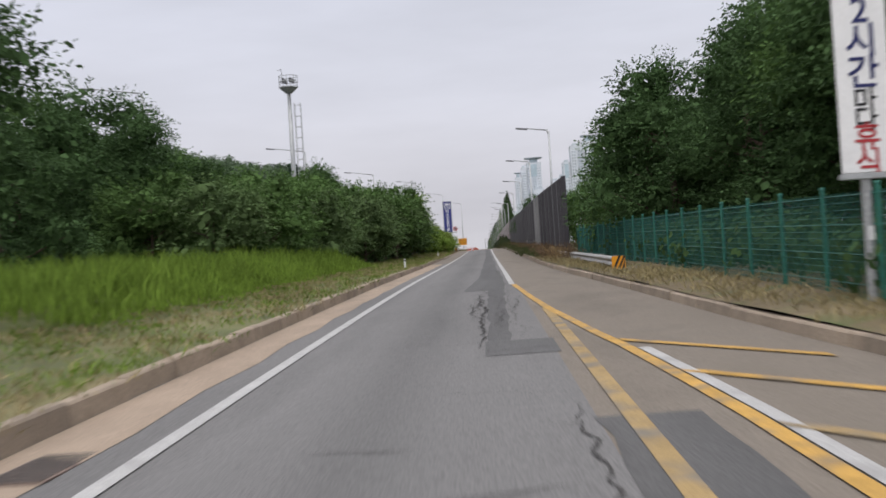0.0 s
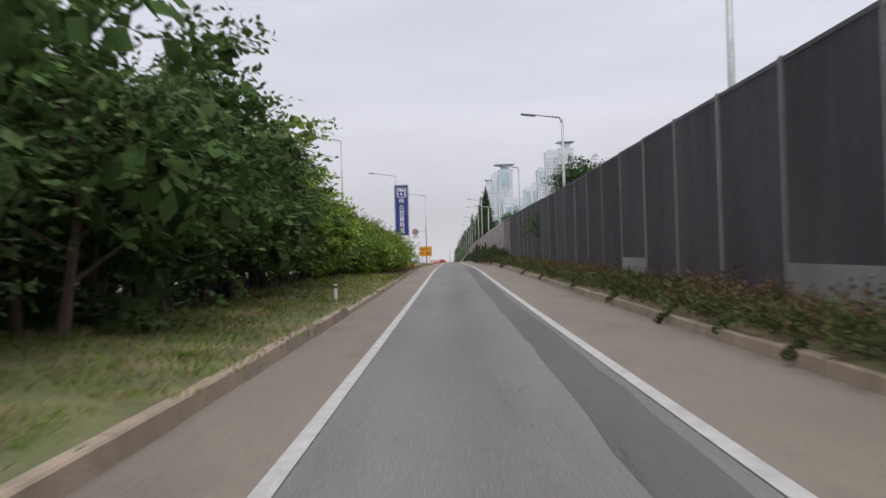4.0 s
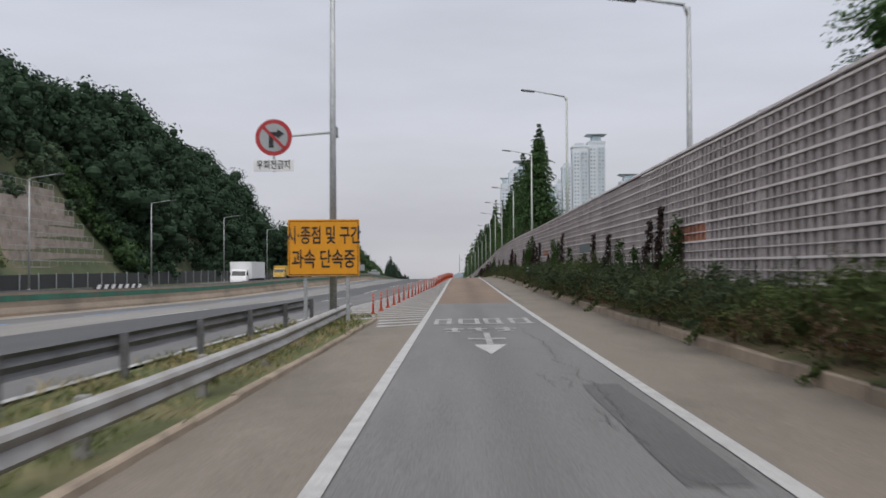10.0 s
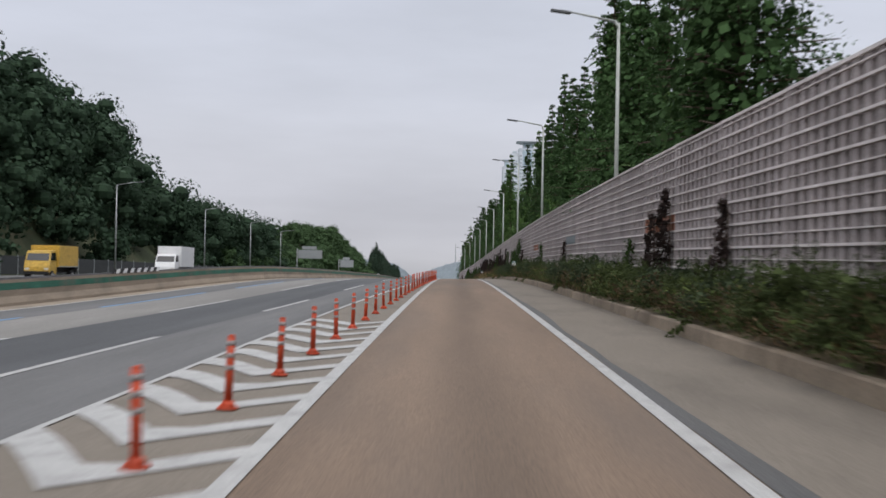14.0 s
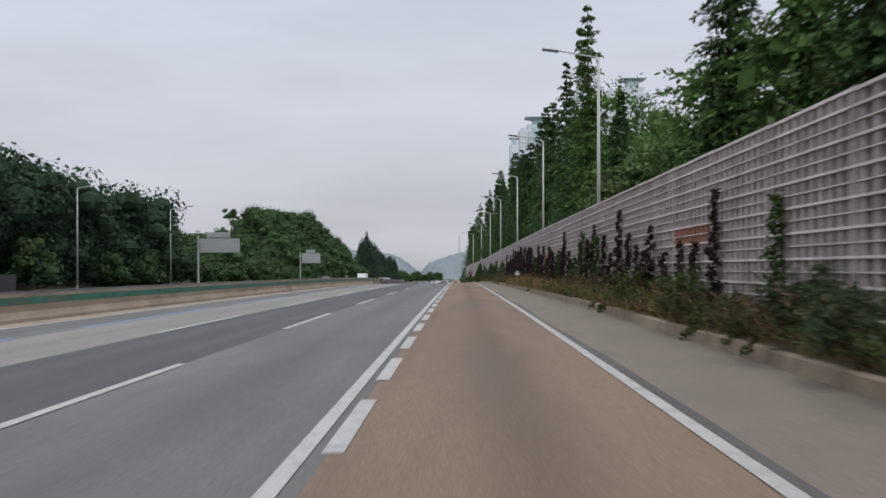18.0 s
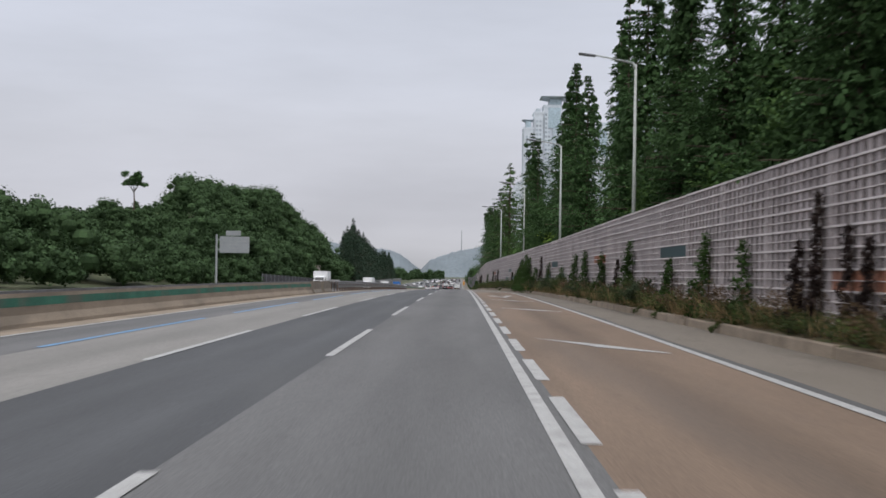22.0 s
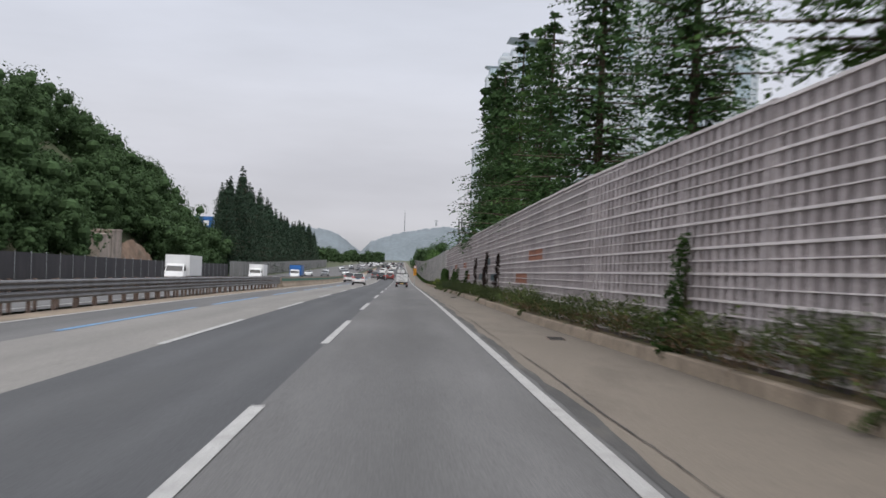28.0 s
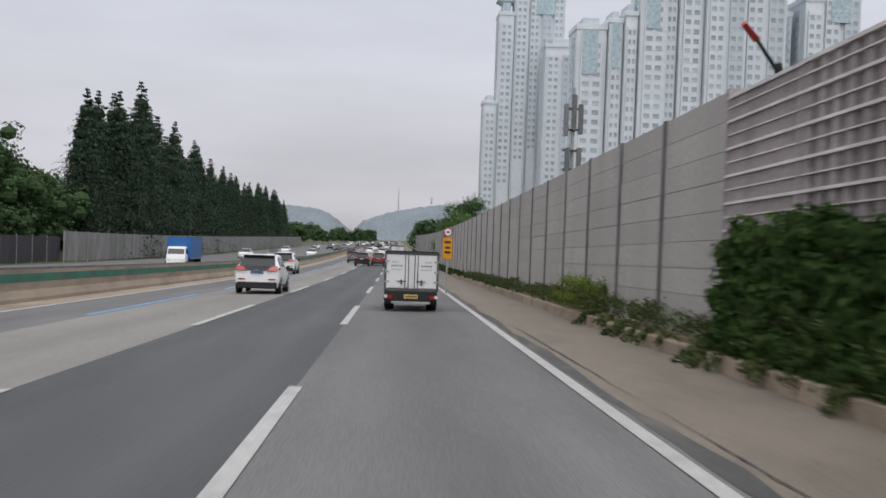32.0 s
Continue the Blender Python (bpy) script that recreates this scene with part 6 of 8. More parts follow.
for _ in range(430):
    yy = ri.uniform(-4.5, 3.9)
    tt = 1.93 + 0.10 * math.sin(yy * 1.7) + 0.05 * math.sin(yy * 5.1) - (0.25 if yy > 3.4 else 0.0) - 0.35 * sm(-yy, 1.2, 2.0) + 0.4 * sm(-yy, 2.8, 3.6)
    zz = ri.uniform(0.0, tt)
    cs.append((-0.10 - 0.28 * (1 - zz / 2.3) - ri.uniform(0, 0.12), yy, zz, ri.uniform(0.14, 0.24)))
share("foliage", quads_mesh("foliage", shell(cs, 60, 0.10, 31), IVY), e)
bm = B()
for j in range(8):
    yy = -4 + j * 1.05
    cyl(bm, (0.02, yy, -0.2), (0.02, yy + ri.uniform(-0.3, 0.3), 1.7), 0.02, 0.008, 5)
part("stem", bm, BARK, e)
# shoots that hang over the kerb
q = []
for _ in range(90):
    y = ri.uniform(60, 715) if _ < 60 else ri.uniform(700, 720)
    x = kerb_r(y)
    n, z = ri.randint(3, 6), gz(x, y) + 0.2
    q.append(shell([(x + 0.10 - 0.07 * j, y + ri.uniform(-0.1, 0.1), z + 0.10 - 0.055 * j, 0.09) for j in range(n)], 22, 0.075, ri.randint(1, 9999)))
stuff("kerb_shoots", np.concatenate(q), WEED, "green shoots hanging over the kerb", "weeds")
for y in (721, 723):
    plant("bush", wall_x(y) - 0.1, y, BUSH[2], "grey-green shrub in front of the smooth wall", "bush", "", 0.33, 20, -0.1)

# ---- signs ----
def letters(parent, text, size, material, m, align="CENTER", name="lettering", stretch=1.0):
    cu = bpy.data.curves.new("lettering", "FONT")
    cu.body, cu.size, cu.align_x, cu.align_y, cu.extrude = text, size, align, "CENTER", 0.002
    cu.offset = 0.016 * size
    tmp = bpy.data.objects.new("lettering", cu)
    scene.collection.objects.link(tmp)
    dg = bpy.context.evaluated_depsgraph_get()
    me = bpy.data.meshes.new_from_object(tmp.evaluated_get(dg))
    bpy.data.objects.remove(tmp)
    me.materials.clear()
    me.materials.append(material)
    ob = new(name, me)
    ob.parent = parent
    ob.matrix_local = m @ Matrix.Diagonal((stretch, 1, 1, 1))
    return ob


def face(x, z, y=-0.03):
    """A place on a sign's face, which looks back along the road."""
    return pose(x, y, z, 90, 0, 0)


def plate(bm_args, material, parent, name="panel", bevel=0.01, label=""):
    bm = B()
    box(bm, *bm_args, bevel)
    return part(name, bm, material, parent, label)


# tall bus-lane sign
e = thing("bus_lane_sign", pose(-5.72, 203.7, gz(-5.72, 203.7)), "tall blue and white bus-lane sign in a grey frame", "road sign")
for x in (-0.76, 0.76):
    bm = B()
    box(bm, x - 0.06, x + 0.06, -0.07, 0.07, -0.3, 9.5, 0.015)
    part("post", bm, STEEL, e)
plate((-0.72, 0.72, -0.03, 0.05, 3.72, 9.36), SIGN_BLUE, e, "blue_panel")
plate((-0.72, 0.72, -0.03, 0.05, 1.80, 3.71), SIGN_WHITE, e, "white_panel")
plate((-0.70, 0.70, -0.02, 0.05, 0.42, 1.68), SIGN_GREY, e, "lower_panel")
plate((-0.76, 0.76, -0.05, 0.05, 1.69, 1.79), RAIL_RUST, e, "cross_bar")
plate((-0.80, 0.80, -0.06, 0.06, 9.37, 9.47), STEEL, e, "top_bar")
for i, ch in enumerate("버스전용차로"):
    letters(e, ch, 0.66, SIGN_WHITE, face(0, 7.60 - 0.68 * i, -0.036), name="letter")
plate((-0.52, 0.52, -0.038, -0.03, 8.02, 9.10), SIGN_WHITE, e, "emblem_frame", 0.06)
plate((-0.46, 0.46, -0.044, -0.036, 8.08, 9.04), SIGN_BLUE, e, "emblem_field", 0.05)
for x in (-0.36, 0.36):
    plate((x - 0.04, x + 0.04, -0.05, -0.042, 8.16, 8.96), SIGN_WHITE, e, "emblem_bar", 0.0)
plate((-0.26, 0.26, -0.05, -0.042, 8.72, 8.95), SIGN_WHITE, e, "emblem_bus", 0.03)
plate((-0.05, 0.05, -0.05, -0.042, 8.36, 8.62), SIGN_WHITE, e, "emblem_arrow", 0.0)
bm = B()
bm.faces.new([bm.verts.new(p) for p in ((-0.16, -0.046, 8.40), (0, -0.046, 8.20), (0.16, -0.046, 8.40))])
part("emblem_arrow_head", bm, SIGN_WHITE, e)
for s, z, size, m in (("· 평일", 3.55, 0.20, SIGN_BLACK), ("오산 ~ 한남", 3.30, 0.235, SIGN_BLACK), ("07:00 ~ 21:00", 3.04, 0.225, SIGN_RED), ("· 토요일 공휴일", 2.62, 0.20, SIGN_BLACK), ("신탄진 ~ 한남", 2.35, 0.235, SIGN_BLACK), ("07:00 ~ 21:00", 2.07, 0.225, SIGN_RED)):
    letters(e, s, size, m, face(0, z, -0.036))

# yellow speed-check sign
e = thing("speed_check_sign", pose(-4.145, 243.8, gz(-4.145, 243.8)), "yellow roadside sign with black lettering between two rails", "road sign")
plate((-0.935, 0.935, -0.025, 0.015, 1.44, 2.92), SIGN_YELLOW, e, "panel", 0.012)
for a, b2, c, d in ((-0.90, 0.90, 2.865, 2.885), (-0.90, 0.90, 1.475, 1.495), (-0.90, -0.885, 1.475, 2.885), (0.885, 0.90, 1.475, 2.885)):
    plate((a, b2, -0.030, -0.024, c, d), SIGN_BLACK, e, "border", 0)
for x in (-0.48, 0.62):
    bm = B()
    box(bm, x - 0.045, x + 0.045, 0.02, 0.10, -0.4, 2.8, 0.01)
    part("post", bm, STEEL, e)
letters(e, "시·종점 및 구간", 0.50, SIGN_BLACK, face(0, 2.48, -0.032), stretch=0.62)
letters(e, "과속 단속중", 0.52, SIGN_BLACK, face(0, 1.86, -0.032), stretch=0.66)

# no right turn
e = thing("no_right_turn_sign", pose(-5.65, 244.9, gz(-5.65, 244.9)), "round red-rimmed no-right-turn sign on an arm of the lamp pole", "road sign")
for r0, m, y0 in ((0.50, SIGN_RED, -0.01), (0.385, SIGN_GREY, -0.016)):
    bm = B()
    bmesh.ops.create_cone(bm, cap_ends=True, segments=40, radius1=r0, radius2=r0, depth=0.012, matrix=pose(0, y0, 5.24, 90))
    part("disc", bm, m, e)
bm = B()
box(bm, -0.13, 0.0, -0.03, -0.024, 4.96, 5.38)
box(bm, -0.13, 0.12, -0.03, -0.024, 5.27, 5.39)
part("arrow", bm, SIGN_BLACK, e)
bm = B()
bm.faces.new([bm.verts.new(p) for p in ((0.10, -0.028, 5.20), (0.29, -0.028, 5.335), (0.10, -0.028, 5.47))])
part("arrow_head", bm, SIGN_BLACK, e)
bm = B()
box(bm, -0.04, 0.04, -0.036, -0.03, -0.43, 0.43)
bmesh.ops.transform(bm, matrix=pose(0, 0, 5.24, 0, -45, 0), verts=bm.verts)
part("slash", bm, SIGN_RED, e)
plate((-0.55, 0.55, -0.025, 0.02, 4.32, 4.64), SIGN_WHITE, e, "name_plate", 0.01)
letters(e, "우회전금지", 0.26, SIGN_BLACK, face(0, 4.48, -0.03), stretch=0.78)
bm = B()
cyl(bm, (0.0, 0.03, 5.25), (1.62, 0.05, 5.38), 0.035, 0.035, 8)
cyl(bm, (0.0, 0.03, 4.3), (0.0, 0.03, 5.5), 0.03, 0.03, 8)
part("arm", bm, STEEL, e)
bm = B()
box(bm, 1.55, 1.75, -0.12, 0.12, 5.22, 5.52, 0.02)
part("clamp", bm, STEEL, e)

# rest-break sign by the green fence
e = thing("rest_sign", pose(6.0, 10.3, gz(6.0, 10.3) + 0.08, 0, 0, 4), "tall white roadside sign with navy and red lettering", "road sign")
bm = B()
cyl(bm, (0, 0.05, -0.3), (0, 0.05, 6.0), 0.065, 0.06, 12)
part("pole", bm, STEEL, e)
plate((-0.32, 0.36, -0.03, 0.02, 1.86, 6.3), SIGN_WHITE, e, "panel", 0.012)
plate((-0.36, 0.40, -0.05, 0.04, 1.78, 1.856), STEEL, e, "bottom_rail", 0.01)
plate((0.0 - 0.035, 0.035, -0.03, 0.0, 1.0, 1.18), SIGN_WHITE, e, "label_plate", 0.005)
for ch, z, m, sz in (("2", 3.92, SIGN_NAVY, 0.46), ("시", 3.52, SIGN_NAVY, 0.46), ("간", 3.12, SIGN_NAVY, 0.46), ("마", 2.77, SIGN_BLACK, 0.34), ("다", 2.53, SIGN_BLACK, 0.34), ("휴", 2.30, SIGN_RED, 0.38), ("식", 1.97, SIGN_RED, 0.38)):
    letters(e, ch, sz, m, face(0.02, z, -0.036), name="letter")


def km_post(x, y, h, top, low, w=0.30):
    e = thing("distance_marker", pose(x, y, gz(x, y)), "small green and white distance marker on a thin post", "road sign", "distance markers")
    bm = B()
    cyl(bm, (0, 0.02, -0.2), (0, 0.02, h), 0.025, 0.025, 8)
    part("post", bm, STEEL, e)
    plate((-w / 2, w / 2, -0.012, 0.008, h - 0.16, h), SIGN_GREEN, e, "green_half", 0.004)
    plate((-w / 2, w / 2, -0.012, 0.008, h - 0.36, h - 0.162), SIGN_WHITE, e, "white_half", 0.004)
    letters(e, top, 0.15, SIGN_WHITE, face(0, h - 0.08, -0.015))
    letters(e, low, 0.19, SIGN_BLACK, face(0.02, h - 0.26, -0.015))


km_post(4.45, 292.0, 1.42, "282", ".3", 0.34)
km_post(4.6, 386.4, 1.55, "282", ".4", 0.34)
km_post(-7.9, 192, 1.35, "282", ".2", 0.34)
km_post(4.3, 470.5, 1.5, "282", ".5", 0.34)


def gantry(x, y, w, h0, h1, pole_x, label):
    """The back of a cantilever direction sign for the other carriageway."""
    e = thing("direction_sign", pose(x, y, terrain(x, y)), label, "road sign", "direction signs of the opposite carriageway")
    bm = B()
    cyl(bm, (pole_x, 0, -0.5), (pole_x, 0, h1 + 0.3), 0.16, 0.13, 12)
    part("pole", bm, STEEL, e)
    for z in (h0 + 0.45, h1 - 0.5):
        bm = B()
        cyl(bm, (pole_x, 0, z), (w, 0, z), 0.07, 0.06, 8)
        part("arm", bm, STEEL, e)
    plate((0.45, w, -0.12, -0.06, h0, h1), SIGN_GREY, e, "sign_back", 0.02)
    for i in range(5):
        z = h0 + (h1 - h0) * (i + 0.5) / 5
        plate((0.5, w - 0.05, -0.16, -0.12, z - 0.03, z + 0.03), STEEL, e, "stiffener", 0)
    plate((1.3, w - 1.2, -0.12, -0.06, h1 + 0.1, h1 + 0.8), SIGN_GREY, e, "top_plate", 0.02)
    for i in range(3):
        plate((1.32, w - 1.22, -0.15, -0.12, h1 + 0.18 + 0.22 * i, h1 + 0.22 + 0.22 * i), STEEL, e, "top_plate_stiffener", 0)


gantry(-34.6, 516, 5.6, 4.36 - terrain(-34.6, 516), 6.2 - terrain(-34.6, 516), 0.2, "grey back of a large direction sign on a pole")
gantry(-37.0, 604, 4.6, 2.1 - terrain(-37, 604), 4.4 - terrain(-37, 604), 0.0, "grey back of a direction sign beside the wooded hill")

# orange sign at the smooth wall
e = thing("speed_sign", pose(-1.95, 739.8, gz(-1.95, 739.8)), "round speed sign over an orange notice on a post", "road sign")
bm = B()
cyl(bm, (0, 0.03, -0.2), (0, 0.03, 2.9), 0.04, 0.04, 8)
part("post", bm, STEEL, e)
plate((-0.21, 0.21, -0.02, 0.01, 1.55, 2.5), SIGN_YELLOW, e, "notice", 0.01)
for r0, m, y0 in ((0.20, SIGN_RED, -0.02), (0.155, SIGN_WHITE, -0.026)):
    bm = B()
    bmesh.ops.create_cone(bm, cap_ends=True, segments=28, radius1=r0, radius2=r0, depth=0.012, matrix=pose(0, y0, 2.75, 90))
    part("disc", bm, m, e)
for z, w in ((2.3, 0.14), (2.05, 0.11), (1.85, 0.13)):
    plate((-w, w, -0.026, -0.02, z - 0.05, z + 0.05), SIGN_BLACK, e, "text_bar", 0)
plate((-0.07, 0.07, -0.036, -0.03, 2.71, 2.79), SIGN_BLACK, e, "text_bar", 0)

# ---- delineators ----
def delineator_meshes():
    out = []
    bm = B()
    cyl(bm, (0, 0, 0), (0, 0, 0.025), 0.105, 0.10, 14)
    cyl(bm, (0, 0, 0.02), (0, 0, 0.08), 0.08, 0.05, 14)
    out.append(("base", mesh_of(bm, ORANGE, "base", True)))
    bm = B()
    cyl(bm, (0, 0, 0.06), (0, 0, 0.70), 0.040, 0.037, 12)
    cyl(bm, (0, 0, 0.70), (0, 0, 0.72), 0.037, 0.027, 12)
    out.append(("tube", mesh_of(bm, ORANGE, "tube", True)))
    for z in (0.40, 0.52, 0.64):
        bm = B()
        cyl(bm, (0, 0, z - 0.022), (0, 0, z + 0.022), 0.0412, 0.0412, 12)
        out.append(("reflective_band", mesh_of(bm, REFLECT, "reflective_band", True)))
    return out


DEL = delineator_meshes()
y = 253.24
rd = random.Random(4)
while y < 384.5:
    x = lin(y, [250, 266.6, 272.6, 281, 287, 292, 298.4, 320, 376, 386], [-3.75, -3.35, -3.2, -3.02, -2.86, -2.70, -2.52, -2.28, -1.85, -1.75])
    e = thing("delineator_post", pose(x, y, gz(x, y) + 0.012, rd.uniform(-2.5, 2.5), rd.uniform(-2.5, 2.5), rd.uniform(0, 360)), "orange flexible delineator post with reflective bands", "delineator", "delineator posts along the nose")
    for n, me in DEL:
        share(n, me, e)
    y += lin(y, [295, 376], [2.78, 2.45])

for x, y in ((-3.5, 61.9), (-3.9, 116), (4.5, 182.7), (4.85, 396), (1.35, 716.5), (3.2, 596)):
    e = thing("edge_marker", pose(x, y, gz(x, y) + 0.15), "small white roadside marker post", "marker post", "white marker posts")
    bm = B()
    box(bm, -0.045, 0.045, -0.03, 0.03, 0, 0.62, 0.015)
    part("post", bm, SIGN_WHITE, e)
    bm = B()
    box(bm, -0.047, 0.047, -0.034, 0.034, 0.48, 0.56, 0.0)
    part("reflector", bm, LAMP_DARK, e)

# ---- green wire fence ----
fence = thing("wire_fence", pose(0, 0, 0), "green painted wire-mesh fence behind the verge", "fence")
FX = lambda y: lin(y, [-12, 27, 60], [6.15, 5.95, 5.9])
y = -12.0
while y < 58:
    z0 = gz(FX(y), y) + 0.05
    bm = B()
    cyl(bm, (FX(y), y, z0 - 0.2), (FX(y), y, z0 + 1.75), 0.035, 0.035, 8)
    cyl(bm, (FX(y), y, z0 + 1.75), (FX(y), y, z0 + 1.78), 0.045, 0.03, 8)
    part("post", bm, FENCE_GREEN, fence)
    ya, yb = y, y + 2.45
    vs, fs = [], []

    def wire(p, q, w):
        n = len(vs)
        d = Vector(q) - Vector(p)
        up = Vector((0, 0, w)) if abs(d.y) > abs(d.z) else Vector((0, w, 0))
        for o in (up, Vector((-w, 0, 0)) - up * 0.5, Vector((w, 0, 0)) - up * 0.5):
            vs.append(tuple(Vector(p) + o))
            vs.append(tuple(Vector(q) + o))
        for a, b in ((0, 2), (2, 4), (4, 0)):
            fs.append((n + a, n + a + 1, n + b + 1, n + b))

    for k in range(17):
        v = 0.08 + k * 0.1
        wire((FX(ya), ya, gz(FX(ya), ya) + v), (FX(yb), yb, gz(FX(yb), yb) + v), 0.0045 if k % 4 else 0.009)
    for k in range(31):
        yy = ya + (yb - ya) * k / 30
        z = gz(FX(yy), yy)
        wire((FX(yy), yy, z + 0.06), (FX(yy), yy, z + 1.72), 0.004)
    obj("mesh_panel", vs, fs, NET_GREEN, fence)
    y += 2.45

# ---- lattice mast on the verge ----
e = thing("camera_mast", pose(-12.7, 82.2, terrain(-12.7, 82.2)), "tall grey steel mast with a round platform and a ladder cage", "mast")
bm = B()
cyl(bm, (0, 0, 0), (0, 0, 16.8), 0.27, 0.17, 14)
part("pole", bm, STEEL, e, smooth=True)
for z, r0 in ((16.9, 0.85), (17.9, 0.85), (17.4, 0.85)):
    bm = B()
    for k in range(20):
        a, b = 6.2832 * k / 20, 6.2832 * (k + 1) / 20
        cyl(bm, (math.cos(a) * r0, math.sin(a) * r0, z), (math.cos(b) * r0, math.sin(b) * r0, z), 0.03, 0.03, 5)
    part("railing", bm, STEEL, e)
bm = B()
bmesh.ops.create_cone(bm, cap_ends=True, segments=20, radius1=0.3, radius2=0.85, depth=0.5, matrix=Matrix.Translation((0, 0, 16.6)))
part("platform", bm, STEEL, e)
for k in range(8):
    a = 6.2832 * k / 8
    bm = B()
    cyl(bm, (math.cos(a) * 0.85, math.sin(a) * 0.85, 16.8), (math.cos(a) * 0.85, math.sin(a) * 0.85, 17.95), 0.025, 0.025, 5)
    part("baluster", bm, STEEL, e)
for k in range(4):
    a = 6.2832 * k / 4 + 0.6
    bm = B()
    box(bm, -0.12, 0.12, -0.2, 0.2, 17.3, 17.7, 0.03)
    bmesh.ops.transform(bm, matrix=Matrix.Translation((math.cos(a) * 0.5, math.sin(a) * 0.5, 0)), verts=bm.verts)
    part("antenna_box", bm, LAMP_DARK, e)
bm = B()
cyl(bm, (-0.5, 0, 17.3), (-0.6, 0, 18.6), 0.03, 0.03, 6)
cyl(bm, (-0.6, 0, 18.6), (-0.95, 0, 18.5), 0.03, 0.03, 6)
part("camera_arm", bm, STEEL, e)
bm = B()
for sx in (0.45, 1.0):
    cyl(bm, (sx, 0.25, 3), (sx, 0.25, 15.4), 0.025, 0.025, 5)
    cyl(bm, (sx, -0.25, 3), (sx, -0.25, 15.4), 0.025, 0.025, 5)
for k in range(13):
    z = 3.2 + k
    for p, q in (((0.45, 0.25), (1.0, 0.25)), ((1.0, 0.25), (1.0, -0.25)), ((1.0, -0.25), (0.45, -0.25)), ((0.45, -0.25), (0.45, 0.25))):
        cyl(bm, (*p, z), (*q, z), 0.018, 0.018, 4)
part("ladder_cage", bm, STEEL, e)
e.scale = (0.80, 0.80, 0.80)

# ---- stepped retaining wall on the hillside ----
e = thing("retaining_wall", pose(-43, 312, gz(-40, 312)), "stepped concrete slope-retaining wall on the wooded hillside", "retaining wall")
for i in range(7):
    bm = B()
    z = 1.0 + i * 1.5
    y0, y1 = 1.5 + 0.55 * i, 29 - 0.9 * i
    box(bm, -1.1 - 0.85 * i - 3, -0.85 * i, y0 - 4 * (i > 3) * 0.5, y1, z - 2.2, z + 1.4, 0.04)
    part("tier", bm, RETAIN, e)
    bm = B()
    for k in range(14):
        yy = y0 + (y1 - y0) * k / 13
        cyl(bm, (-0.85 * i - 0.1, yy, z + 1.4), (-0.85 * i - 0.1, yy, z + 2.0), 0.03, 0.03, 4)
    cyl(bm, (-0.85 * i - 0.1, y0, z + 2.0), (-0.85 * i - 0.1, y1, z + 2.0), 0.025, 0.025, 4)
    part("hand_rail", bm, SIGN_GREY, e)

# concrete block and bare rock above the dark fence
e = thing("retaining_block", pose(-41, 721.5, gz(-40, 721.5)), "pale concrete retaining block at the foot of the hill", "retaining wall")
for k, (y0, y1, z1) in enumerate(((0.0, 4.9, 5.2), (4.93, 9.6, 5.7))):
    bm = B()
    box(bm, -3.5, 0.05 * k, y0, y1, -1.0, z1, 0.06)
    part("block", bm, RETAIN, e)
    bm = B()
    box(bm, -3.5, 0.12, y0 - 0.1, y1 + 0.02, z1 + 0.003, z1 + 0.25, 0.03)
    part("coping", bm, RETAIN, e)
vs, fs = [], []
for i in range(29):
    for j in range(9):
        y, t = 732.5 + i * 0.95, j / 8
        n = noise.noise((y * 0.45, t * 3, 7)) + 0.5 * noise.noise((y * 1.3, t * 7, 9))
        top = (5.6 + 0.9 * noise.noise((y * 0.3, 0, 2))) * math.sin(math.pi * min(1.0, 0.12 + i / 29)) ** 0.5
        vs.append((-40.6 - 2.2 * t + 0.6 * n, y, gz(-40, y) - 0.4 + top * t + 0.3 * n))
for i in range(28):
    for j in range(8):
        a = i * 9 + j
        fs.append((a, a + 9, a + 10, a + 1))
tagged(obj("rock_face", vs, fs, ROCK, smooth=True), "bare brown rock face in the hillside", "rock", kind="structure")

# low dark fence beyond the opposite carriageway
def far_fence(y0, y1, x, h, material, label):
    e = thing("roadside_fence", pose(0, 0, 0), label, "fence", "fences beyond the opposite carriageway")
    y = y0
    while y < y1:
        xx = x + merge(y) * 0.6
        bm = B()
        box(bm, xx - 0.05, xx + 0.05, y - 0.05, y + 0.05, gz(xx, y) - 0.3, gz(xx, y) + h)
        part("post", bm, SIGN_GREY, e)
        yb = y + 4
        vs = [(xx + s, q, gz(xx, q) + v) for s in (0.03, -0.03) for q in (y + 0.06, yb - 0.06) for v in (0.0, h - 0.1)]
        obj("panel", vs, [(0, 2, 3, 1), (5, 7, 6, 4), (1, 3, 7, 5), (0, 1, 5, 4), (3, 2, 6, 7)], material, e)
        y = yb


far_fence(200, 470, -38.8, 1.7, DARK_METAL, "dark mesh fence at the foot of the hillside")
far_fence(640, 800, -38.6, 2.6, WALL_DARK, "dark noise fence beyond the opposite carriageway")
far_fence(800, 1060, -38.2, 3.2, WALL_PALE, "grey noise fence in front of the conifer row")


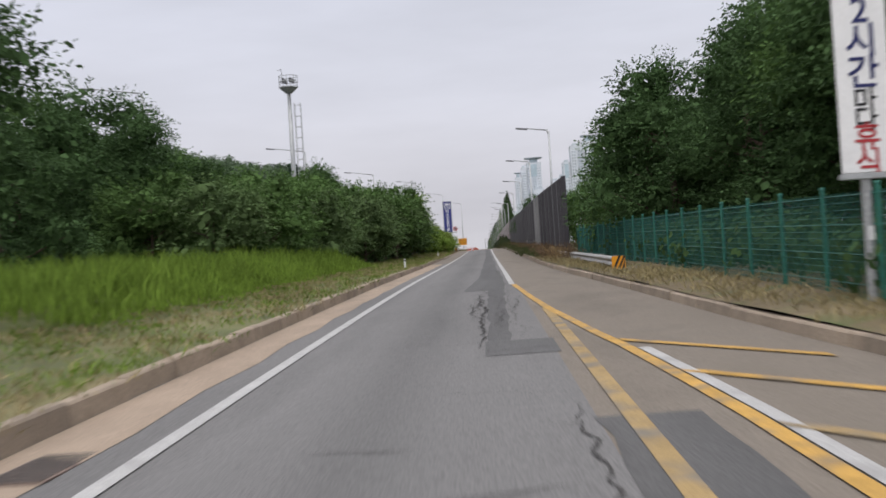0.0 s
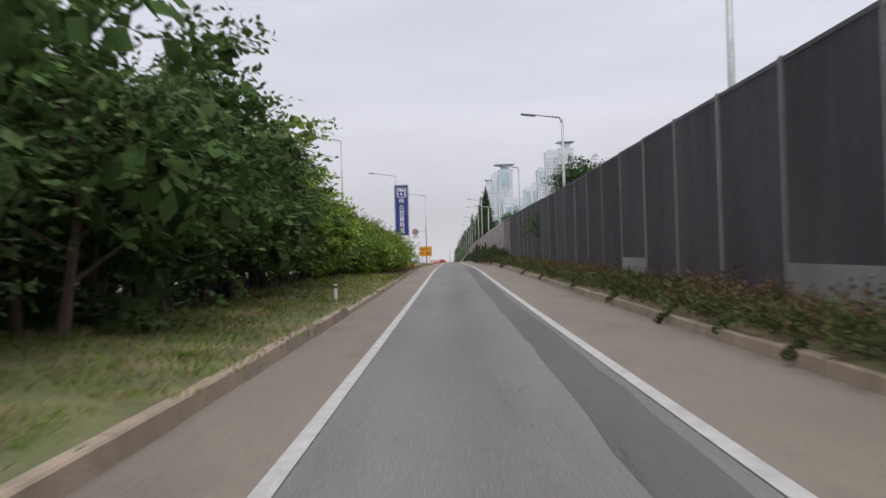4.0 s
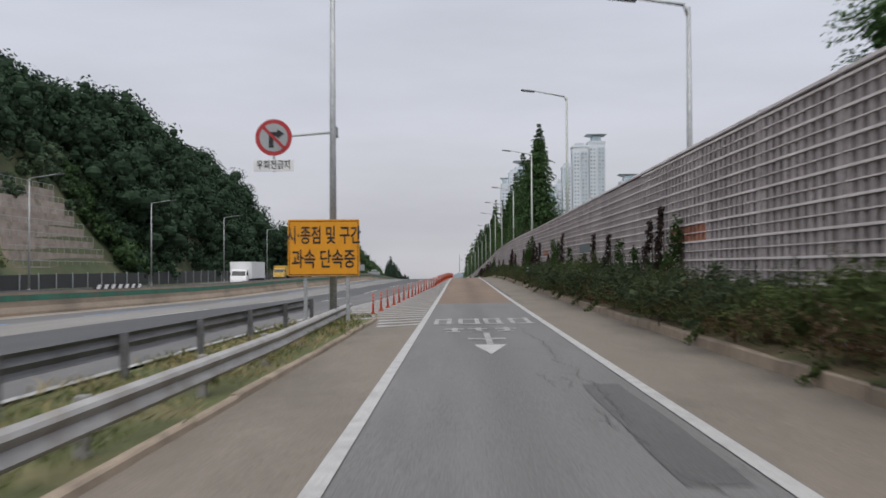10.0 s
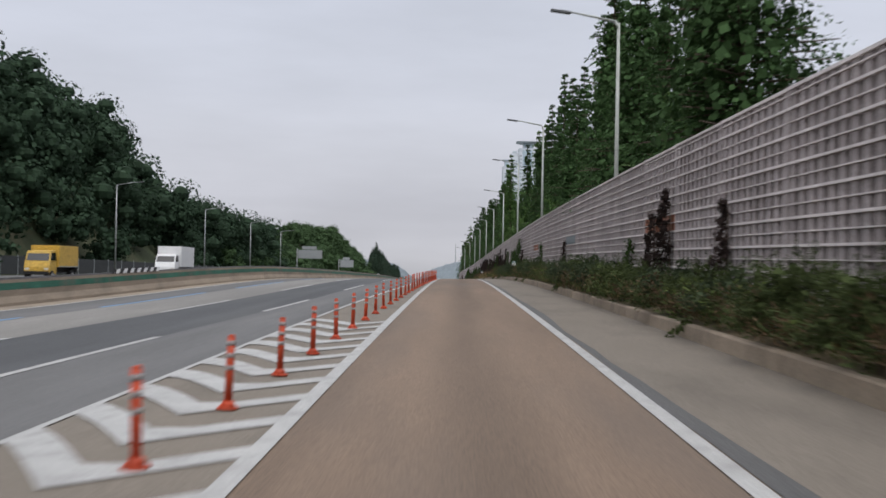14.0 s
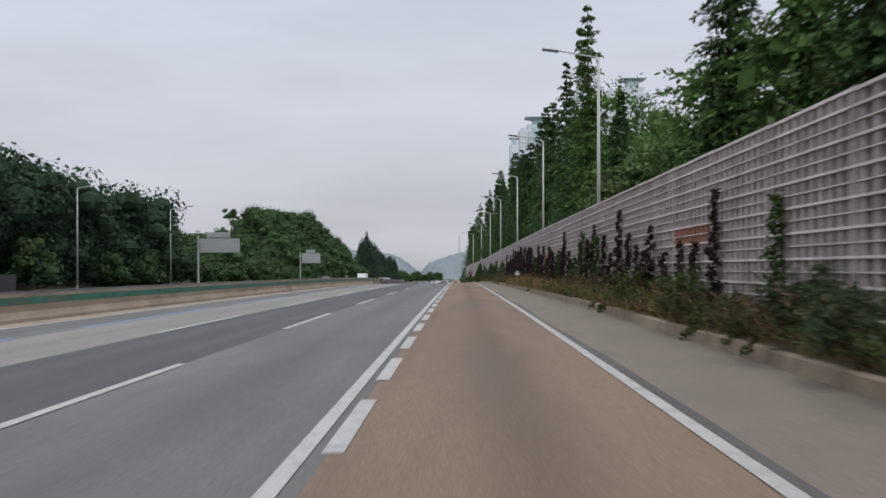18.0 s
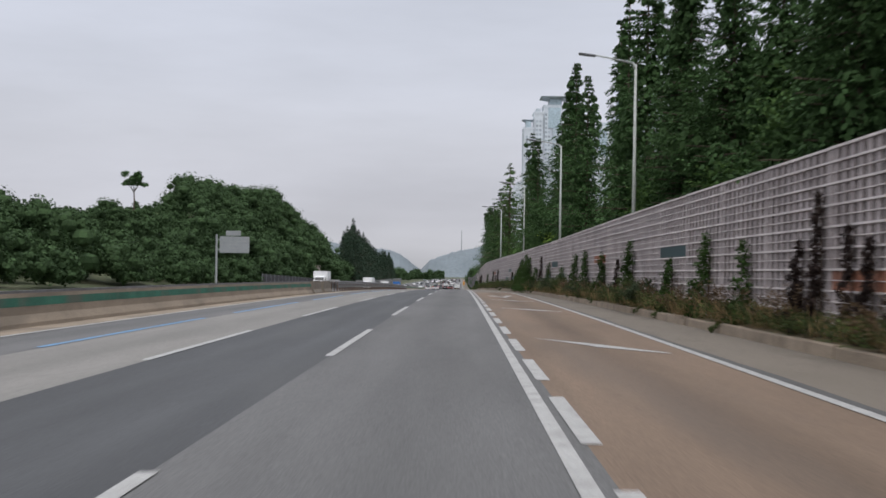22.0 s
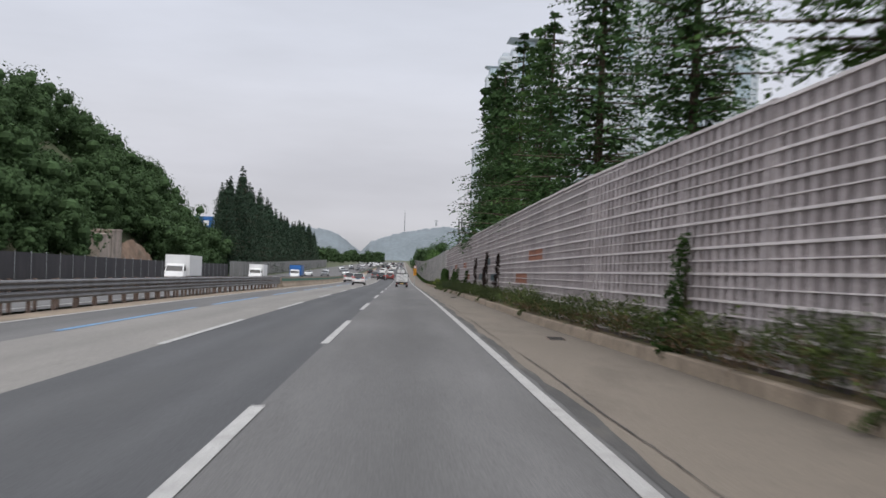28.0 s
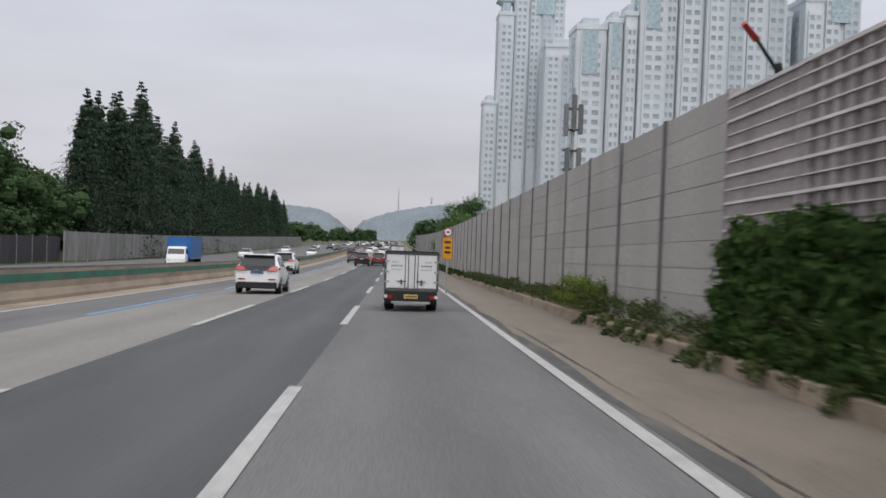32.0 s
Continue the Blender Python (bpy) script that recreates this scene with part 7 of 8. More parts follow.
# ---- litter ----
def litter(x, y, size, label, material, seed):
    """A crumpled bag: a small ball pushed in and out."""
    r = random.Random(seed)
    bm = B()
    bmesh.ops.create_icosphere(bm, subdivisions=3, radius=size)
    for v in bm.verts:
        v.co *= 0.75 + 0.5 * abs(noise.noise(v.co / size * 1.7 + Vector((seed, 0, 0)))) + r.uniform(-0.04, 0.04)
        v.co.z = max(v.co.z * 0.75, -0.5 * size)
    bmesh.ops.translate(bm, verts=bm.verts, vec=(0, 0, 0.5 * size))
    e = thing("litter", pose(x, y, terrain(x, y) + 0.05, 0, 0, seed * 40), label, "litter")
    part("bag", bm, material, e)


BAG_WHITE = mat("white_plastic_bag", (0.66, 0.67, 0.69), 0.45, 0, 0.1, 0.6, 20, 0.2)
BAG_DARK = mat("dark_rubber_scrap", (0.03, 0.03, 0.03), 0.8, 0, 0.2, 0.6, 20, 0.3)
litter(-5.7, 51.1, 0.19, "white crumpled plastic bag on the grass", BAG_WHITE, 1)
litter(-5.2, 66.5, 0.06, "scrap of white litter on the grass", BAG_WHITE, 2)
for x, y, s in ((4.35, 428.2, 0.09), (4.55, 426.4, 0.10)):
    litter(x, y, s, "scrap of black rubber on the shoulder", BAG_DARK, int(y))

# ---- vehicles ----
CAR_WHITE = mat("white_car_paint", (0.80, 0.80, 0.80), 0.25, 0, 0.04, 1.0, 8, 0.0, fine_var=0.03)
CAR_GREY = mat("grey_car_paint", (0.17, 0.175, 0.18), 0.3, 0.2, 0.05, 1.0, 8, 0.0, fine_var=0.03)
CAR_DARK = mat("dark_car_paint", (0.022, 0.023, 0.026), 0.25, 0.1, 0.05, 1.0, 8, 0.0, fine_var=0.03)
CAR_BLUE = mat("blue_truck_paint", (0.030, 0.125, 0.36), 0.35, 0, 0.08, 1.0, 8, 0.0)
CAR_RED = mat("red_car_paint", (0.24, 0.055, 0.045), 0.35, 0, 0.08, 1.0, 8, 0.0)
CAR_YELLOW = mat("yellow_truck_paint", (0.52, 0.33, 0.06), 0.4, 0, 0.1, 1.0, 8, 0.0)
BOX_WHITE = mat("white_box_panel", (0.66, 0.66, 0.66), 0.5, 0, 0.03, 0.8, 4, 0.02, stain=((0.56, 0.555, 0.545), 0.7, 0.4), fine_var=0.03)
TRIM_DARK = mat("weathered_trim", (0.11, 0.11, 0.112), 0.5, 0.3, 0.15, 2, 20, 0.03)
GLASS_DARK = mat("tinted_glass", (0.010, 0.011, 0.013), 0.06, 0, 0.05, 1, 8, 0.0, spec=0.6)
PLASTIC = mat("black_plastic", (0.016, 0.016, 0.017), 0.6, 0, 0.15, 2, 20, 0.05)
RUBBER = mat("tyre_rubber", (0.014, 0.014, 0.014), 0.85, 0, 0.2, 4, 30, 0.1)
RIM = mat("wheel_rim", (0.30, 0.30, 0.31), 0.35, 0.7, 0.1, 4, 20, 0.0)
TAIL_RED = mat("tail_lamp_red", (0.30, 0.012, 0.014), 0.2, 0, 0.1, 4, 20, 0.0)
LAMP_CLEAR = mat("clear_lamp", (0.62, 0.60, 0.56), 0.15, 0, 0.05, 4, 20, 0.0)
PLATE_BLUE = mat("blue_number_plate", (0.13, 0.22, 0.36), 0.5, 0, 0.05, 4, 20, 0.0)
PLATE_YELLOW = mat("yellow_number_plate", (0.50, 0.36, 0.12), 0.5, 0, 0.05, 4, 20, 0.0)
PLATE_WHITE = mat("white_number_plate", (0.60, 0.60, 0.58), 0.5, 0, 0.05, 4, 20, 0.0)


def loft(rings, caps=True):
    """Closed skin through rings of equal length."""
    bm = B()
    vs = [[bm.verts.new(p) for p in r] for r in rings]
    n = len(rings[0])
    for a, b in zip(vs, vs[1:]):
        for k in range(n):
            bm.faces.new((a[k], a[(k + 1) % n], b[(k + 1) % n], b[k]))
    if caps:
        bm.faces.new(vs[0][::-1])
        bm.faces.new(vs[-1])
    bmesh.ops.recalc_face_normals(bm, faces=bm.faces)
    return bm


def patch(quad, thick=0.008):
    """A thin pane with four corners, thickened along its normal."""
    bm = B()
    q = [Vector(p) for p in quad]
    nrm = (q[1] - q[0]).cross(q[3] - q[0]).normalized() * thick
    lo = [bm.verts.new(p) for p in q]
    hi = [bm.verts.new(p + nrm) for p in q]
    bm.faces.new(hi)
    bm.faces.new(lo[::-1])
    for k in range(4):
        bm.faces.new((lo[k], lo[(k + 1) % 4], hi[(k + 1) % 4], hi[k]))
    bmesh.ops.recalc_face_normals(bm, faces=bm.faces)
    return bm


def wheel(parent, x, y, r, w):
    s = 1 if x > 0 else -1
    bm = B()
    cyl(bm, (x - w / 2, y, r), (x + w / 2, y, r), r, r, 22)
    es = [e for e in bm.edges if abs(e.verts[0].co.x - e.verts[1].co.x) < 1e-5 and len(e.link_faces) == 2]
    bmesh.ops.bevel(bm, geom=es, offset=0.025, segments=2, affect="EDGES")
    t = part("wheel", bm, RUBBER, parent, smooth=False)
    bm = B()
    xo = x + s * w / 2
    cyl(bm, (xo - s * 0.04, y, r), (xo + s * 0.006, y, r), r * 0.66, r * 0.62, 18)
    for k in range(5):
        a = k * 1.2566
        cyl(bm, (xo + s * 0.01, y, r), (xo + s * 0.012, y + math.cos(a) * r * 0.6, r + math.sin(a) * r * 0.6), 0.03, 0.03, 5)
    part("rim", bm, RIM, t)


HATCH = ((0.0, 0.36, 0.66, 0.93, 0.97, 0.70, 0.82, 0.76, 0.60), (0.10, 0.28, 0.66, 1.03, 1.08, 0.78, 0.875, 0.83, 0.70), (0.42, 0.24, 0.66, 1.06, 1.36, 0.80, 0.885, 0.845, 0.67), (0.72, 0.22, 0.66, 1.07, 1.53, 0.80, 0.885, 0.845, 0.67), (1.5, 0.20, 0.66, 1.05, 1.60, 0.80, 0.885, 0.845, 0.68), (2.3, 0.20, 0.66, 1.03, 1.56, 0.80, 0.885, 0.835, 0.67), (3.05, 0.20, 0.66, 1.00, 1.14, 0.80, 0.885, 0.825, 0.72), (3.3, 0.20, 0.66, 0.98, 1.03, 0.80, 0.88, 0.80, 0.66), (3.85, 0.24, 0.62, 0.86, 0.92, 0.76, 0.85, 0.76, 0.55), (4.16, 0.36, 0.60, 0.72, 0.78, 0.60, 0.70, 0.62, 0.40))


def hatchback(x, y, paint, label, plate_mat, rz=0.0, s=1.0):
    e = thing("hatchback_car", pose(x, y, gz(x, y) + 0.01, math.degrees(math.atan((prof(y + 4) - prof(y)) / 4)), 0, rz), label, "car", "cars on the expressway")
    e.scale = (s, s, s)
    rings = []
    for yy, zb, zm, zt, zr, wb, wm, wt, wr in HATCH:
        half = [(wb, zb), (wm, zm - 0.12), (wm, zm + 0.1), (wt, zt), (wr, zr - 0.03), (wr - 0.12, zr)]
        rings.append([(px, yy, pz) for px, pz in half] + [(-px, yy, pz) for px, pz in half[::-1]])
    bm = loft(rings)
    part("body", bm, paint, e, smooth=False)
    # rear window and dark upper tailgate
    part("rear_window", patch(((-0.72, 0.085, 1.09), (0.72, 0.085, 1.09), (0.62, 0.64, 1.535), (-0.62, 0.64, 1.535)), 0.022), GLASS_DARK, e, "black tinted rear glass")
    part("tailgate_panel", patch(((-0.70, -0.01, 0.93), (0.70, -0.01, 0.93), (0.72, 0.075, 1.09), (-0.72, 0.075, 1.09)), 0.015), PLASTIC, e, "black gloss tailgate strip")
    bm = B()
    box(bm, -0.62, 0.62, 0.48, 0.80, 1.545, 1.58, 0.012)
    part("spoiler", bm, paint, e)
    bm = B()
    cyl(bm, (0.02, 0.20, 1.14), (0.36, 0.24, 1.17), 0.012, 0.008, 6)
    part("wiper", bm, PLASTIC, e)
    for sd in (-1, 1):
        bm = patch(((sd * 0.40, -0.045, 0.92), (sd * 0.835, -0.02, 0.93), (sd * 0.80, 0.09, 1.11), (sd * 0.54, 0.05, 1.08)), 0.04 * sd)
        part("tail_light", bm, TAIL_RED, e, "red tail light")
        bm = patch(((sd * 0.78, 0.05, 0.93), (sd * 0.868, 0.34, 0.99), (sd * 0.84, 0.36, 1.06), (sd * 0.80, 0.12, 1.05)), 0.04 * sd)
        part("tail_light", bm, TAIL_RED, e, "red tail light")
        bm = B()
        box(bm, sd * 0.46, sd * 0.74, -0.035, 0.01, 0.565, 0.615, 0.01)
        part("reflector", bm, TAIL_RED, e)
        z0, z1 = 0.10, 0.86
        for ya, yb, t0, t1 in ((0.62, 1.12, 0.2, 0.8), (1.16, 2.0, 0.12, 0.86), (2.05, 2.75, 0.12, 0.7)):
            pts = []
            for yy, t in ((ya, z0), (yb, z0), (yb, z1 if t1 > 0.75 else 0.5), (ya, z1)):
                k = 0
                while k < len(HATCH) - 2 and HATCH[k + 1][0] < yy:
                    k += 1
                u = (yy - HATCH[k][0]) / (HATCH[k + 1][0] - HATCH[k][0])
                r0 = [a + (b - a) * u for a, b in zip(HATCH[k], HATCH[k + 1])]
                pts.append((sd * (r0[7] + (r0[8] - r0[7]) * t + 0.004), yy, r0[3] + (r0[4] - 0.03 - r0[3]) * t))
            part("side_window", patch(pts, 0.008 * sd), GLASS_DARK, e)
        for yw in (0.78, 3.38):
            bm = B()
            cyl(bm, (sd * 0.80, yw, 0.34), (sd * 0.888, yw, 0.34), 0.385, 0.37, 22)
            part("wheel_arch", bm, PLASTIC, e)
            wheel(e, sd * 0.795, yw, 0.325, 0.215)
        bm = B()
        box(bm, sd * 0.86, sd * 1.02, 2.55, 2.68, 0.98, 1.12, 0.03)
        part("wing_mirror", bm, PLASTIC, e)
        bm = B()
        cyl(bm, (sd * 0.56, 0.85, 1.585), (sd * 0.56, 2.2, 1.60), 0.014, 0.014, 6)
        part("roof_rail", bm, PLASTIC, e)
        bm = B()
        box(bm, sd * 0.885, sd * 0.897, 1.62, 1.80, 0.93, 0.955)
        part("door_handle", bm, paint, e)
        bm = B()
        box(bm, sd * 0.86, sd * 0.892, 1.1, 3.05, 0.22, 0.34, 0.01)
        part("sill_cladding", bm, PLASTIC, e)
    part("windscreen", patch(((-0.66, 3.02, 1.17), (0.66, 3.02, 1.17), (0.62, 2.36, 1.56), (-0.62, 2.36, 1.56)), 0.02), GLASS_DARK, e)
    bm = B()
    box(bm, -0.79, 0.79, -0.045, 0.25, 0.22, 0.48, 0.03)
    part("rear_bumper", bm, PLASTIC, e, "black lower bumper")
    bm = B()
    box(bm, -0.26, 0.26, -0.045, -0.01, 0.815, 0.925, 0.004)
    p = part("number_plate", bm, plate_mat, e)
    for k in range(5):
        bm = B()
        box(bm, -0.21 + k * 0.09, -0.15 + k * 0.09, -0.049, -0.045, 0.842, 0.898)
        part("text_bar", bm, PLASTIC, p)
    bm = B()
    box(bm, -0.055, 0.055, -0.012, 0.03, 0.955, 0.985, 0.008)
    part("badge", bm, RIM, e)
    return e


def box_truck(x, y, label, cab=CAR_WHITE, body=BOX_WHITE, rz=0.0, length=2.9, width=1.76, top=2.52, floor=0.86, text=False, s=1.0):
    slope = math.degrees(math.atan((prof(y + 4) - prof(y)) / 4)) * (1 if rz == 0 else -1)
    e = thing("box_truck", pose(x, y, gz(x, y) + 0.01, slope, 0, rz), label, "truck", "trucks on the expressway")
    e.scale = (s, s, s)
    w = width / 2
    bm = B()
    box(bm, -w, w, 0.06, length, floor, top, 0.012)
    part("cargo_box", bm, body, e)
    for sd in (-1, 1):
        bm = B()
        box(bm, sd * 0.022, sd * (w - 0.075), 0.035, 0.062, floor + 0.10, top - 0.09, 0.01)
        d = part("rear_door", bm, body, e)
        for z in (floor + 0.3, (floor + top) / 2, top - 0.3):
            bm = B()
            box(bm, sd * (w - 0.16), sd * (w - 0.02), 0.02, 0.036, z - 0.03, z + 0.03, 0.004)
            cyl(bm, (sd * (w - 0.055), 0.022, z - 0.05), (sd * (w - 0.055), 0.022, z + 0.05), 0.016, None, 8)
            part("hinge", bm, STEEL, d)
        bm = B()
        for xx in (0.10, 0.20):
            cyl(bm, (sd * xx, 0.02, floor + 0.08), (sd * xx, 0.02, top - 0.07), 0.013, None, 8)
        part("lock_bar", bm, TRIM_DARK, d)
        bm = B()
        box(bm, sd * 0.16, sd * 0.46, 0.0, 0.018, floor + 0.30, floor + 0.325)
        box(bm, sd * 0.30, sd * 0.34, 0.0, 0.034, floor + 0.20, floor + 0.37)
        part("latch_handle", bm, DARK_METAL, d)
        bm = B()
        box(bm, sd * (w - 0.07), sd * w, 0.03, 0.064, floor, top, 0.006)
        part("corner_post", bm, TRIM_DARK, e)
        bm = B()
        box(bm, sd * (w - 0.02), sd * (w + 0.012), 0.1, length, floor + 0.0, floor + 0.07)
        part("side_rail", bm, STEEL, e)
        bm = B()
        box(bm, sd * (w - 0.28), sd * (w - 0.12), -0.03, 0.06, floor - 0.25, floor - 0.13, 0.01)
        part("tail_light", bm, TAIL_RED, e, "red tail light")
        bm = B()
        cyl(bm, (sd * (w - 0.07), -0.035, floor - 0.17), (sd * (w - 0.07), 0.06, floor - 0.17), 0.055, None, 12)
        part("indicator_lamp", bm, LAMP_CLEAR, e)
        bm = B()
        box(bm, sd * (w - 0.30), sd * (w - 0.02), 0.50, 0.52, 0.2, floor - 0.02)
        part("mud_flap", bm, PLASTIC, e)
        for yw, wd in ((0.98, 0.30), (length + 0.85, 0.18)):
            wheel(e, sd * (w - 0.18), yw, min(0.32, floor / 2 - 0.01), wd)
        bm = B()
        box(bm, sd * 0.80, sd * 0.96, length + 1.0, length + 1.06, 1.35, 1.62, 0.02)
        part("wing_mirror", bm, PLASTIC, e)
        part("side_window", patch(((sd * 0.842, length + 0.25, 1.30), (sd * 0.842, length + 1.12, 1.30), (sd * 0.80, length + 0.95, 1.80 * min(1.0, top / 2)), (sd * 0.80, length + 0.25, 1.80 * min(1.0, top / 2))), 0.008 * sd), GLASS_DARK, e)
    for z0, rail in ((top - 0.085, "top_rail"), (floor, "sill_rail")):
        bm = B()
        box(bm, -w, w, 0.03, 0.064, z0, z0 + 0.085, 0.006)
        part(rail, bm, TRIM_DARK, e)
    bm = B()
    box(bm, -w + 0.04, w - 0.04, 0.0, 0.05, top, top + 0.04, 0.006)
    part("roof_trim", bm, DARK_METAL, e)
    bm = B()
    box(bm, -0.42, 0.42, 0.2, length + 1.3, min(0.52, floor - 0.2), floor, 0.01)
    box(bm, -w + 0.05, w - 0.05, 0.02, 0.20, floor - 0.33, floor, 0.01)
    part("chassis", bm, PLASTIC, e, "black steel chassis")
    bm = B()
    box(bm, -0.62, 0.62, 0.02, 0.10, floor - 0.40, floor - 0.31, 0.01)
    part("under_run_bar", bm, STEEL, e)
    bm = B()
    box(bm, -0.22, 0.22, -0.02, 0.03, floor - 0.23, floor - 0.10, 0.004)
    p = part("number_plate", bm, PLATE_YELLOW, e)
    for k in range(5):
        bm = B()
        box(bm, -0.18 + k * 0.076, -0.13 + k * 0.076, -0.024, -0.02, floor - 0.19, floor - 0.14)
        part("text_bar", bm, PLASTIC, p)
    if text:
        for sx in (-1, 1):
            for z, x0, x1, m in ((top - 0.32, 0.44, 0.66, SIGN_GREY), (top - 0.44, 0.30, 0.68, SIGN_NAVY), (top - 0.56, 0.30, 0.70, SIGN_GREY)):
                k = x0
                while k < x1 - 0.04:
                    bm = B()
                    box(bm, sx * k, sx * (k + 0.04), 0.031, 0.036, z - 0.024, z + 0.024)
                    part("text_bar", bm, m, e)
                    k += 0.075
    # cab
    k = min(1.0, (top - 0.06) / 1.96)
    rings = []
    for yy, zb, zt, wt in ((length + 0.1, 0.42, 1.93, 0.76), (length + 0.2, 0.40, 1.96, 0.78), (length + 0.95, 0.40, 1.93, 0.78), (length + 1.22, 0.40, 1.26, 0.82), (length + 1.34, 0.42, 0.85, 0.80)):
        zt = zt * k
        half = [(0.80, zb), (0.83, min(0.9, zt - 0.1)), (min(0.83, wt + 0.04), min(1.25, zt - 0.04)), (wt, zt - 0.03), (wt - 0.1, zt)]
        rings.append([(a, yy, b) for a, b in half] + [(-a, yy, b) for a, b in half[::-1]])
    part("cab", loft(rings), cab, e)
    part("windscreen", patch(((-0.74, length + 1.225, 1.28), (0.74, length + 1.225, 1.28), (0.70, length + 0.975, 1.86 * k), (-0.70, length + 0.975, 1.86 * k)), 0.012), GLASS_DARK, e)
    for sd in (-1, 1):
        bm = B()
        box(bm, sd * 0.50, sd * 0.76, length + 1.33, length + 1.36, 0.66, 0.80, 0.01)
        part("headlight", bm, LAMP_CLEAR, e)
    bm = B()
    box(bm, -0.82, 0.82, length + 1.28, length + 1.42, 0.38, 0.58, 0.02)
    part("bumper", bm, PLASTIC if cab is not CAR_WHITE else CAR_WHITE, e)
    return e


box_truck(-3.78, 724, "small white box truck with closed rear doors on the lane", width=1.74, top=1.885, floor=0.64, text=True, s=0.92)
hatchback(-9.75, 735, CAR_WHITE, "white hatchback car with black rear glass and red tail lights", PLATE_BLUE)
hatchback(-13.05, 774, CAR_WHITE, "white sport utility car ahead in the outer lane", PLATE_WHITE, 0, 1.06)
hatchback(-8.3, 817, CAR_DARK, "dark car far ahead on the expressway", PLATE_WHITE)
hatchback(-6.4, 822, CAR_RED, "dark red car far ahead on the expressway", PLATE_WHITE)
hatchback(-10.2, 838, CAR_GREY, "grey car far ahead on the expressway", PLATE_WHITE)
box_truck(-4.0, 826, "small white box truck far ahead on the lane")
# oncoming side
box_truck(-23.6, 331, "white box truck on the opposite carriageway", rz=180, length=7.2, width=2.3, top=2.75, floor=0.95)
box_truck(-24.2, 392, "white box truck on the opposite carriageway", rz=180, length=4.2, width=2.0, top=2.6)
box_truck(-27.4, 372, "yellow truck on the opposite carriageway", CAR_YELLOW, CAR_YELLOW, 180, 3.4, 1.9, 2.3)
box_truck(-24.0, 617, "white truck with a pale box on the opposite carriageway", rz=180, length=3.4, width=2.2, top=2.7)
box_truck(-24.0, 693, "white truck with a long white box on the opposite carriageway", CAR_WHITE, BOX_WHITE, 180, 5.6, 2.2, 2.75)
box_truck(-24.0, 741, "white box truck on the opposite carriageway", rz=180, length=4.0, width=2.0, top=2.5)
box_truck(-23.8, 792, "truck with a blue box on the opposite carriageway", CAR_WHITE, CAR_BLUE, 180, 5.0, 2.2, 2.8)
def distant_car(x, y, rz, paint, label):
    """A car seen only from far off: body, glasshouse, lights, wheels."""
    sl = math.degrees(math.atan((prof(y + 4) - prof(y)) / 4)) * (1 if rz == 0 else -1)
    e = thing("car", pose(x, y, gz(x, y) + 0.01, sl, 0, rz), label, "car", "far traffic")
    rings = []
    for yy, zb, zt, w in ((0.0, 0.35, 0.9, 0.78), (0.15, 0.25, 1.0, 0.88), (3.4, 0.25, 0.95, 0.88), (4.4, 0.3, 0.75, 0.76)):
        rings.append([(w, yy, zb), (w, yy, zt - 0.1), (w - 0.08, yy, zt), (-w + 0.08, yy, zt), (-w, yy, zt - 0.1), (-w, yy, zb)])
    part("body", loft(rings), paint, e)
    rings = []
    for yy, zt, w in ((0.25, 1.02, 0.72), (0.75, 1.42, 0.62), (2.2, 1.45, 0.62), (3.1, 1.0, 0.70)):
        rings.append([(0.78, yy, 0.95), (w, yy, zt), (-w, yy, zt), (-0.78, yy, 0.95)])
    part("glasshouse", loft(rings), GLASS_DARK, e)
    bm = B()
    box(bm, -0.6, 0.6, 0.8, 2.15, 1.43, 1.475, 0.02)
    part("roof", bm, paint, e)
    for sd in (-1, 1):
        bm = B()
        box(bm, sd * 0.58, sd * 0.82, -0.02, 0.04, 0.70, 0.86)
        part("tail_light", bm, TAIL_RED, e)
        bm = B()
        box(bm, sd * 0.48, sd * 0.72, 4.36, 4.43, 0.56, 0.68)
        part("headlight", bm, LAMP_CLEAR, e)
        for yw in (0.8, 3.5):
            bm = B()
            cyl(bm, (sd * 0.72, yw, 0.32), (sd * 0.9, yw, 0.32), 0.32, None, 14)
            part("wheel", bm, RUBBER, e)
    return e


rv = random.Random(17)
for lanes, ya, rz in (((-4.0, -7.2, -10.3, -13.2), 905, 0), ((-19.6, -23.4, -27.2), 850, 180)):
    for lane in lanes:
        y = ya + rv.uniform(0, 35)
        while y < 1480:
            cname, paint = rv.choice((("white", CAR_WHITE), ("white", CAR_WHITE), ("dark", CAR_DARK), ("grey", CAR_GREY), ("white", CAR_WHITE)))
            distant_car(lane + rv.uniform(-0.2, 0.2), y, rz, paint, "%s car far off in the traffic" % cname)
            y += rv.uniform(40, 120)

# ---- apartment towers ----
# Paint and glass are paled and blued: distance haze baked into the colours.
TOWER_HAZED = mat("hazed_tower_paint", (0.60, 0.635, 0.67), 0.8, 0, 0.06, 0.05, 0.6, 0.0, fine_var=0.05)
TOWER_GREY_HAZED = mat("hazed_tower_grey_paint", (0.48, 0.525, 0.565), 0.8, 0, 0.06, 0.05, 0.6, 0.0, fine_var=0.05)
TOWER_GLASS_HAZED = mat("hazed_tower_window_glass", (0.34, 0.385, 0.425), 0.3, 0, 0.12, 0.3, 1.0, 0.0, rnd=0.22)
TOWER_TEAL_HAZED = mat("hazed_tower_teal_glass", (0.40, 0.49, 0.54), 0.25, 0, 0.1, 0.3, 1.0, 0.0, rnd=0.12)


